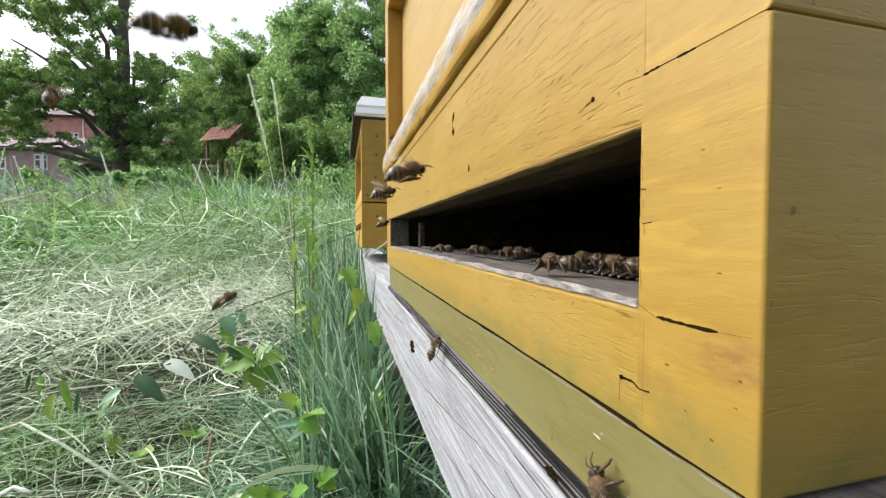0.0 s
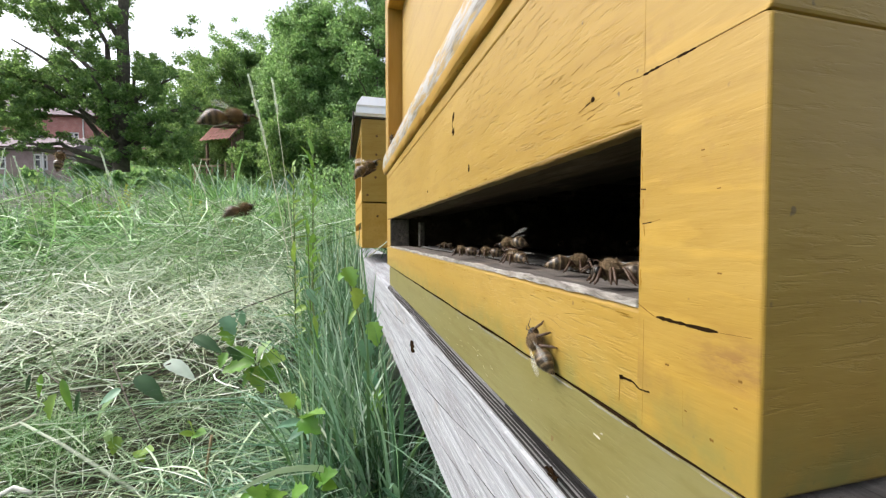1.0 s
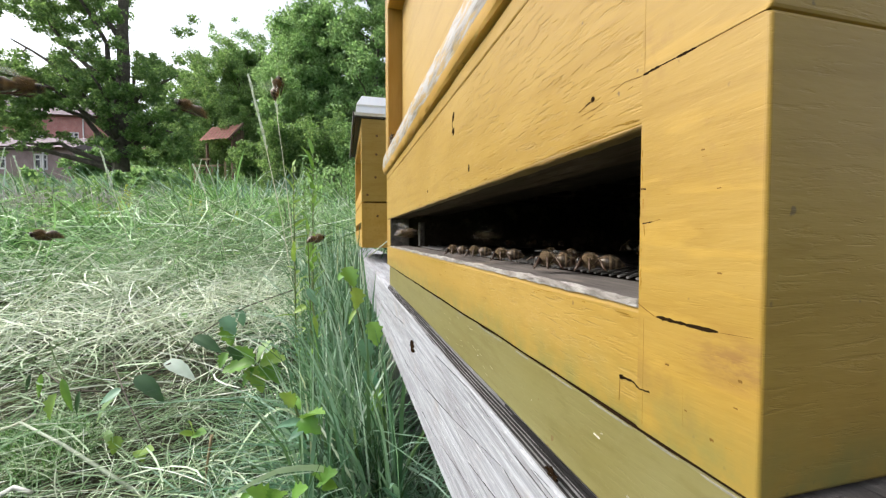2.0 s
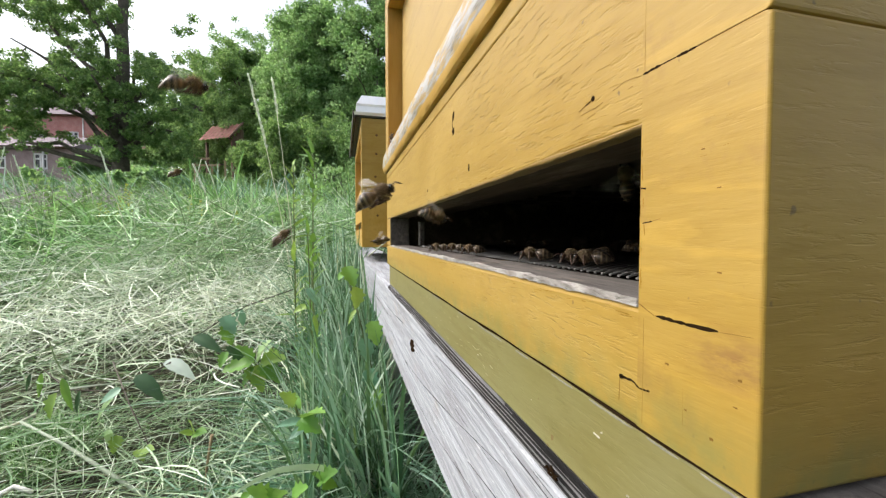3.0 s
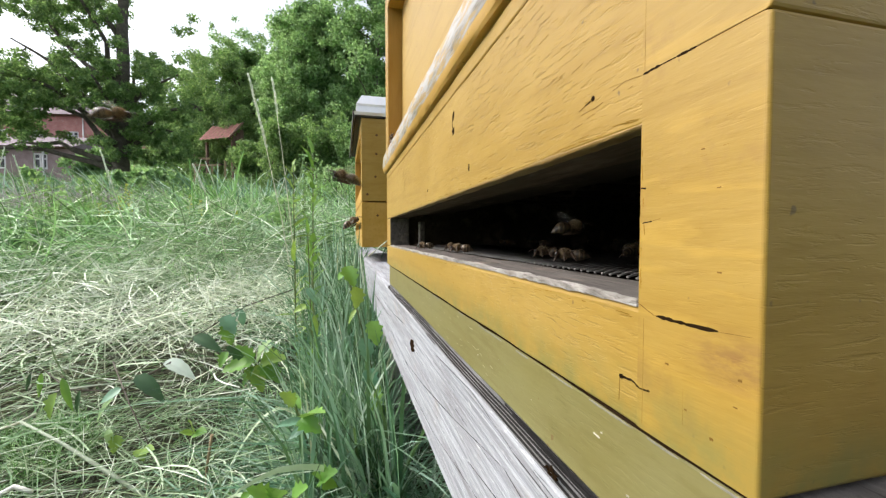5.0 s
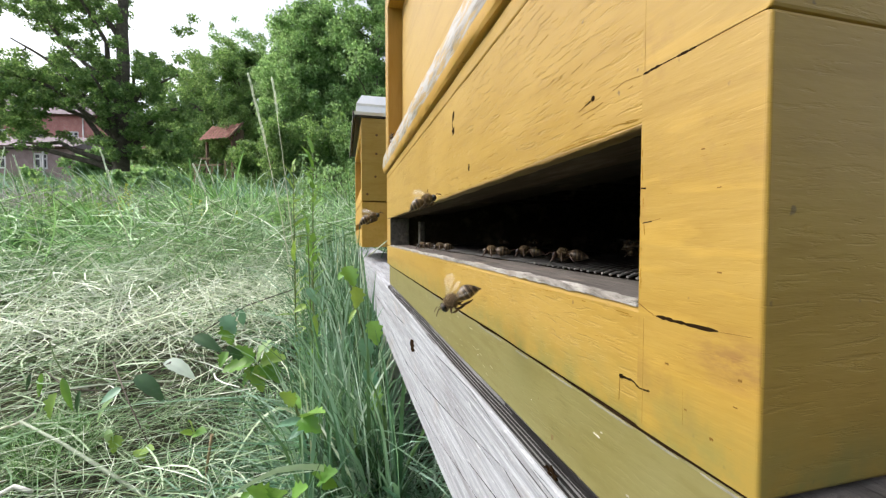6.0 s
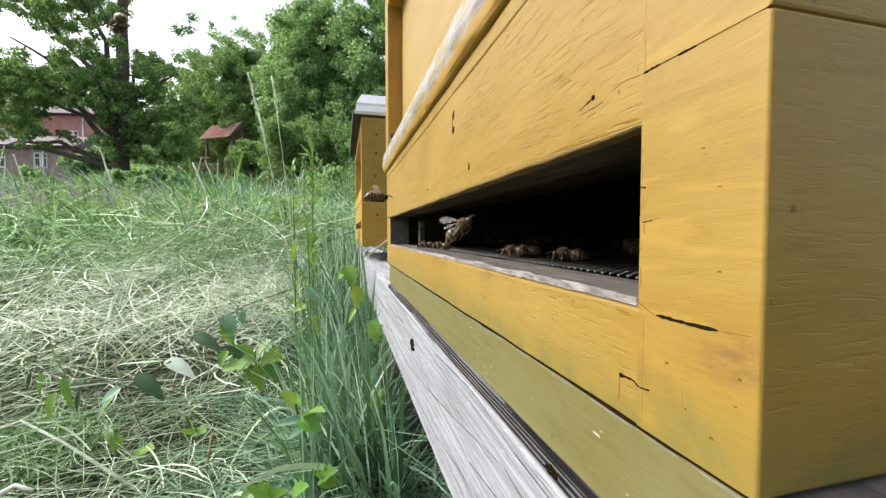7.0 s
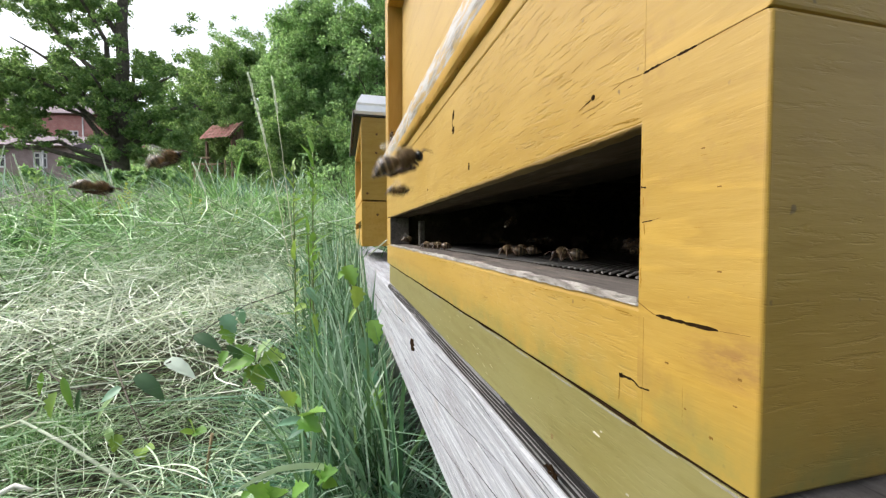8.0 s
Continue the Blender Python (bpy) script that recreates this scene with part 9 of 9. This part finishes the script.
    walk(bees["fly_x1"], [
        (0.000, pose(-0.1692, 0.1836, 0.3513, 14.5, -0.0, 42.7)),
        (4.500, pose(-0.1692, 0.1836, 0.3513, 14.5, -0.0, 42.7)),
        (4.800, pose(-0.1339, 0.1854, 0.3511, 14.7, -9.8, 33.6)),
        (5.000, pose(-0.0884, 0.1863, 0.3486, 14.5, -4.9, 24.2)),
        (5.150, pose(-0.0619, 0.2039, 0.3327, 14.6, -10.6, 20.4)),
        (5.300, pose(-0.0246, 0.2185, 0.3223, 14.3, -10.8, 15.5)),
        (5.500, pose(0.0410, 0.2600, 0.3053, 13.3, -0.4, 11.0)),
        (5.567, pose(0.0926, 0.2978, 0.3010, 9.5, 5.0, -48.3)),
        (5.633, pose(0.1442, 0.3356, 0.2968, 2.9, 4.5, -107.9)),
        (5.700, pose(0.1958, 0.3734, 0.2925, 0.0, -1.4, -167.1)),
        (8.000, pose(0.1958, 0.3734, 0.2930, 0.0, -1.4, -167.1)),
    ])
    walk(bees["fly_x2"], [
        (0.000, pose(0.3998, 0.3757, 0.2925, -0.0, -0.6, -5.6)),
        (4.500, pose(0.3998, 0.3757, 0.2925, -0.0, -0.6, -5.6)),
        (4.583, pose(0.2843, 0.3180, 0.2954, -8.0, -3.6, 51.5)),
        (4.667, pose(0.1687, 0.2604, 0.2983, -14.8, 1.5, 108.4)),
        (4.750, pose(0.0532, 0.2027, 0.3012, -14.3, 10.0, 165.2)),
        (4.900, pose(0.0235, 0.1816, 0.3145, -14.5, -10.0, 173.4)),
        (5.050, pose(-0.0201, 0.1801, 0.3352, -15.0, -14.7, -170.7)),
        (5.200, pose(-0.0644, 0.1750, 0.3492, -14.7, -9.7, -157.2)),
        (5.400, pose(-0.1185, 0.1534, 0.3499, -14.5, -1.9, -141.8)),
        (8.000, pose(-0.1185, 0.1534, 0.3504, -14.5, -1.9, -141.8)),
    ])
    walk(bees["fly_x3"], [
        (0.000, pose(-0.1979, 0.2121, 0.2969, 14.0, -0.0, 43.0)),
        (4.700, pose(-0.1979, 0.2121, 0.2969, 14.0, -0.0, 43.0)),
        (5.000, pose(-0.1409, 0.1925, 0.2991, 14.1, -5.0, 36.2)),
        (5.200, pose(-0.0881, 0.1961, 0.3039, 14.1, -5.0, 24.1)),
        (5.350, pose(-0.0532, 0.2253, 0.3100, 14.3, -10.2, 17.9)),
        (5.500, pose(-0.0026, 0.2712, 0.3090, 14.1, -10.2, 10.4)),
        (5.650, pose(0.0504, 0.3347, 0.3019, 13.2, -0.1, 11.4)),
        (5.725, pose(0.1638, 0.3368, 0.2972, 6.3, 2.6, -42.2)),
        (5.800, pose(0.2772, 0.3389, 0.2925, 0.0, -1.4, -95.7)),
        (8.000, pose(0.2772, 0.3389, 0.2930, 0.0, -1.4, -95.7)),
    ])
    walk(bees["fly_y1"], [
        (0.000, pose(-0.1315, 0.1430, 0.3444, 14.5, -0.0, 42.6)),
        (1.600, pose(-0.1315, 0.1430, 0.3444, 14.5, -0.0, 42.6)),
        (1.900, pose(-0.1054, 0.1427, 0.3438, 14.5, -4.9, 35.3)),
        (2.100, pose(-0.0744, 0.1420, 0.3432, 14.5, -4.8, 26.4)),
        (2.200, pose(-0.0543, 0.1429, 0.3330, 14.6, -7.8, 19.1)),
        (2.350, pose(-0.0270, 0.1551, 0.3237, 14.7, -11.9, 8.1)),
        (2.500, pose(0.0209, 0.1821, 0.3106, 14.1, -8.4, 3.1)),
        (2.650, pose(0.0526, 0.2426, 0.2986, 13.2, 0.1, 7.8)),
        (2.725, pose(0.1547, 0.2033, 0.2955, 6.8, -3.2, 55.9)),
        (2.800, pose(0.2569, 0.1640, 0.2925, 0.0, -0.6, 104.1)),
        (8.000, pose(0.2569, 0.1640, 0.2930, 0.0, -0.6, 104.1)),
    ])
    walk(bees["fly_y2"], [
        (0.000, pose(0.3904, 0.3081, 0.2925, 0.0, -1.8, -90.2)),
        (1.800, pose(0.3904, 0.3081, 0.2925, 0.0, -1.8, -90.2)),
        (1.925, pose(0.2190, 0.2638, 0.2972, -4.7, 6.5, -140.8)),
        (2.050, pose(0.0476, 0.2196, 0.3019, -14.2, 8.0, 167.7)),
        (2.200, pose(0.0088, 0.1932, 0.3232, -14.6, -9.9, 178.6)),
        (2.350, pose(-0.0374, 0.1787, 0.3433, -15.0, -14.6, -164.7)),
        (2.500, pose(-0.0843, 0.1706, 0.3503, -14.6, -7.7, -151.6)),
        (2.700, pose(-0.1234, 0.1547, 0.3499, -14.5, -1.9, -140.9)),
        (8.000, pose(-0.1234, 0.1547, 0.3504, -14.5, -1.9, -140.9)),
    ])
    walk(bees["fly_y3"], [
        (0.000, pose(-0.1486, 0.1583, 0.2757, 13.6, -0.0, 43.2)),
        (1.700, pose(-0.1486, 0.1583, 0.2757, 13.6, -0.0, 43.2)),
        (2.000, pose(-0.1166, 0.1584, 0.2777, 13.7, -7.9, 37.3)),
        (2.200, pose(-0.0903, 0.1791, 0.2839, 13.9, -10.0, 27.6)),
        (2.400, pose(-0.0490, 0.2068, 0.2962, 14.1, -11.9, 18.7)),
        (2.550, pose(-0.0056, 0.2447, 0.3037, 13.9, -8.0, 11.3)),
        (2.700, pose(0.0492, 0.3118, 0.3005, 13.2, -0.0, 11.0)),
        (2.850, pose(0.1814, 0.2017, 0.2925, 0.0, -0.6, 52.5)),
        (8.000, pose(0.1814, 0.2017, 0.2930, 0.0, -0.6, 52.5)),
    ])
    walk(bees["fly_g"], [
        (0.000, pose(0.0450, 0.1969, 0.2428, 18.3, -60.7, 17.4)),
        (0.200, pose(0.0450, 0.1869, 0.2472, 18.4, -58.4, 12.9)),
        (0.300, pose(0.0450, 0.1789, 0.2515, 18.5, -56.9, 9.6)),
        (0.400, pose(0.0450, 0.1822, 0.2665, 15.1, -61.7, 30.9)),
        (0.500, pose(0.0450, 0.1621, 0.2913, 10.6, -46.3, 35.7)),
        (0.600, pose(0.2467, 0.3558, 0.2925, 0.0, -0.9, 35.3)),
        (8.000, pose(0.2467, 0.3558, 0.2930, 0.0, -0.9, 35.3)),
    ])
    walk(bees["walk_climber"], [
        (0.000, pose(0.0490, 0.0648, 0.2489, -90.0, -43.1, 90.0)),
        (0.100, pose(0.0490, 0.0673, 0.2500, -90.0, -42.7, 90.0)),
        (0.200, pose(0.0490, 0.0691, 0.2512, -90.0, -42.5, 90.0)),
        (0.300, pose(0.0490, 0.0715, 0.2533, -90.0, -42.5, 90.0)),
        (0.400, pose(0.0490, 0.0728, 0.2557, -90.0, -42.9, 90.0)),
        (0.500, pose(0.0490, 0.0762, 0.2576, -90.0, -42.5, 90.0)),
        (0.600, pose(0.0490, 0.0807, 0.2612, -90.0, -42.3, 90.0)),
        (0.700, pose(0.0490, 0.0830, 0.2640, -90.0, -42.5, 90.0)),
        (0.800, pose(0.0490, 0.0857, 0.2669, -90.0, -42.7, 90.0)),
        (0.900, pose(0.0490, 0.0897, 0.2684, -90.0, -42.0, 90.0)),
        (1.000, pose(0.0490, 0.0927, 0.2708, -90.0, -42.0, 90.0)),
        (1.100, pose(0.0490, 0.0950, 0.2761, -90.0, -50.2, 90.0)),
        (1.200, pose(0.0490, 0.0977, 0.2803, -90.0, -56.2, 90.0)),
        (1.300, pose(0.0490, 0.0968, 0.2860, -90.0, -67.3, 90.0)),
        (1.400, pose(0.0530, 0.0985, 0.2905, -31.9, -35.0, 61.8)),
        (1.550, pose(0.0585, 0.0766, 0.2925, 0.0, -0.0, 71.8)),
        (1.800, pose(0.0773, 0.1304, 0.2925, 0.0, -0.0, 29.3)),
        (8.000, pose(0.1373, 0.1604, 0.2925, 0.0, -0.0, 29.3)),
    ])
    walk(bees["walk_w1"], [
        (0.000, pose(0.0585, 0.2310, 0.2925, 0.0, 0.0, 176.0)),
        (0.700, pose(0.0585, 0.2310, 0.2925, 0.0, 0.0, 176.0)),
        (1.000, pose(0.0782, 0.2983, 0.2925, 0.0, 0.0, 175.3)),
        (1.500, pose(0.0613, 0.2006, 0.2925, 0.0, -0.0, 153.0)),
        (3.000, pose(0.0585, 0.2429, 0.2925, 0.0, 0.0, 176.8)),
        (4.000, pose(0.0585, 0.2858, 0.2925, 0.0, 0.0, -171.4)),
        (6.000, pose(0.0585, 0.2860, 0.2925, 0.0, 0.0, -171.2)),
        (8.000, pose(0.0585, 0.2707, 0.2925, 0.0, 0.0, -176.4)),
    ])
    walk(bees["walk_w2"], [
        (0.000, pose(0.0747, 0.1674, 0.2925, 0.0, -0.0, 156.0)),
        (0.500, pose(0.0585, 0.0969, 0.2925, 0.0, 0.0, 175.9)),
        (1.000, pose(0.0601, 0.1926, 0.2925, 0.0, -0.0, 152.7)),
        (1.500, pose(0.0637, 0.1427, 0.2925, 0.0, -0.0, 151.0)),
        (3.000, pose(0.0690, 0.2077, 0.2925, 0.0, -0.0, 161.6)),
        (4.000, pose(0.0781, 0.2505, 0.2925, 0.0, -0.0, 142.7)),
        (6.000, pose(0.0639, 0.2541, 0.2925, 0.0, -0.0, 165.9)),
        (8.000, pose(0.0628, 0.2544, 0.2925, 0.0, -0.0, 166.1)),
    ])
    walk(bees["walk_w3"], [
        (0.000, pose(0.0597, 0.1022, 0.2925, 0.0, -0.0, 144.7)),
        (0.500, pose(0.0763, 0.1307, 0.2925, 0.0, -0.0, 147.7)),
        (0.667, pose(0.0722, 0.1208, 0.2925, 0.0, -0.0, 91.0)),
        (0.833, pose(0.0681, 0.1110, 0.2925, 0.0, -0.0, 34.4)),
        (1.000, pose(0.0640, 0.1011, 0.2925, -0.0, -0.0, -22.3)),
        (1.500, pose(0.0859, 0.1470, 0.2925, -0.0, -0.0, -10.3)),
        (2.000, pose(0.0828, 0.1478, 0.2925, 0.0, -0.0, 43.4)),
        (2.500, pose(0.0798, 0.1486, 0.2925, 0.0, -0.0, 97.1)),
        (3.000, pose(0.0768, 0.1493, 0.2925, 0.0, -0.0, 150.8)),
        (3.500, pose(0.0843, 0.1587, 0.2925, 0.0, -0.0, 148.0)),
        (4.500, pose(0.0893, 0.1462, 0.2925, 0.0, -0.0, 146.6)),
        (5.800, pose(0.0849, 0.1373, 0.2925, 0.0, -0.0, 144.3)),
        (6.500, pose(0.0849, 0.1373, 0.2925, 0.0, -0.0, 142.3)),
        (7.300, pose(0.0851, 0.1373, 0.2925, 0.0, -0.0, 146.2)),
        (8.000, pose(0.0847, 0.1374, 0.2925, 0.0, -0.0, 144.4)),
    ])
    walk(bees["walk_w4"], [
        (0.000, pose(0.0717, 0.0898, 0.2925, 0.0, -0.0, 141.4)),
        (0.500, pose(0.0585, 0.0786, 0.2925, 0.0, 0.0, 154.2)),
        (1.000, pose(0.0585, 0.0740, 0.2925, 0.0, 0.0, 158.9)),
        (1.200, pose(0.0585, 0.0740, 0.2925, 0.0, 0.0, 164.0)),
        (1.500, pose(0.0585, 0.0740, 0.2925, 0.0, 0.0, 146.0)),
        (1.700, pose(0.0636, 0.0838, 0.2925, 0.0, -0.0, 142.8)),
        (3.000, pose(0.0834, 0.1289, 0.2925, 0.0, -0.0, 147.1)),
        (4.000, pose(0.0862, 0.1370, 0.2925, 0.0, -0.0, 145.8)),
        (4.500, pose(0.0663, 0.0831, 0.2925, 0.0, -0.0, 139.4)),
        (5.600, pose(0.3194, 0.3479, 0.2925, 0.0, -1.2, 123.7)),
        (8.000, pose(0.3194, 0.3479, 0.2925, 0.0, -1.2, 123.7)),
    ])
    walk(bees["walk_w5"], [
        (0.000, pose(0.0692, 0.1986, 0.2925, 0.0, 0.0, -179.2)),
        (0.500, pose(0.0631, 0.1918, 0.2925, 0.0, 0.0, 166.8)),
        (1.000, pose(0.0672, 0.1759, 0.2925, 0.0, -0.0, 149.1)),
        (1.500, pose(0.0637, 0.1639, 0.2925, 0.0, -0.0, 148.8)),
        (3.000, pose(0.0685, 0.2401, 0.2925, 0.0, -0.0, 159.1)),
        (4.000, pose(0.0746, 0.1612, 0.2925, 0.0, -0.0, 153.2)),
        (4.500, pose(0.0654, 0.2291, 0.2925, 0.0, -0.0, 164.1)),
        (5.800, pose(0.0707, 0.1899, 0.2925, 0.0, -0.0, 159.6)),
        (6.500, pose(0.0747, 0.1674, 0.2925, 0.0, -0.0, 154.0)),
        (8.000, pose(0.0773, 0.1734, 0.2925, 0.0, -0.0, 154.0)),
    ])
    walk(bees["walk_w6"], [
        (0.000, pose(0.0825, 0.1720, 0.2925, 0.0, -0.0, 149.4)),
        (0.500, pose(0.0585, 0.1072, 0.2925, 0.0, 0.0, -140.4)),
        (0.800, pose(0.0592, 0.1234, 0.2925, 0.0, 0.0, 174.4)),
        (0.900, pose(0.0604, 0.1289, 0.2925, 0.0, -0.0, 134.9)),
        (1.000, pose(0.0615, 0.1344, 0.2925, 0.0, -0.0, 95.4)),
        (1.300, pose(0.0585, 0.1142, 0.2925, 0.0, -0.0, 143.6)),
        (1.500, pose(0.0585, 0.0740, 0.2925, 0.0, 0.0, -153.9)),
        (1.700, pose(0.0597, 0.1022, 0.2925, 0.0, 0.0, 169.7)),
        (3.000, pose(0.0838, 0.1209, 0.2925, 0.0, -0.0, 140.3)),
        (4.000, pose(0.0874, 0.1279, 0.2925, 0.0, -0.0, 143.6)),
        (4.500, pose(0.0964, 0.1556, 0.2925, 0.0, -0.0, 146.2)),
        (5.800, pose(0.0851, 0.1714, 0.2925, 0.0, -0.0, 151.6)),
        (8.000, pose(0.0869, 0.1781, 0.2925, 0.0, -0.0, 152.0)),
    ])
    walk(bees["walk_w7"], [
        (0.000, pose(0.0787, 0.1150, 0.2925, 0.0, -0.0, 143.6)),
        (0.700, pose(0.0787, 0.1150, 0.2925, 0.0, -0.0, 143.6)),
        (1.000, pose(0.0585, 0.0740, 0.2925, 0.0, 0.0, 145.2)),
        (1.500, pose(0.0834, 0.1289, 0.2925, 0.0, -0.0, 145.1)),
        (1.900, pose(0.1554, 0.1973, 0.2925, -0.2, -0.4, 90.2)),
        (2.300, pose(0.2274, 0.2657, 0.2925, 0.0, -0.9, 35.3)),
        (8.000, pose(0.2274, 0.2657, 0.2925, 0.0, -0.9, 35.3)),
    ])
    walk(bees["walk_rest"], [
        (0.000, pose(0.0554, 0.4620, 0.4113, 0.0, -90.0, 0.0)),
        (7.700, pose(0.0554, 0.4620, 0.4113, 0.0, -90.0, 0.0)),
        (8.000, pose(0.0554, 0.4620, 0.4126, 0.0, -90.0, 0.0)),
    ])


motions()
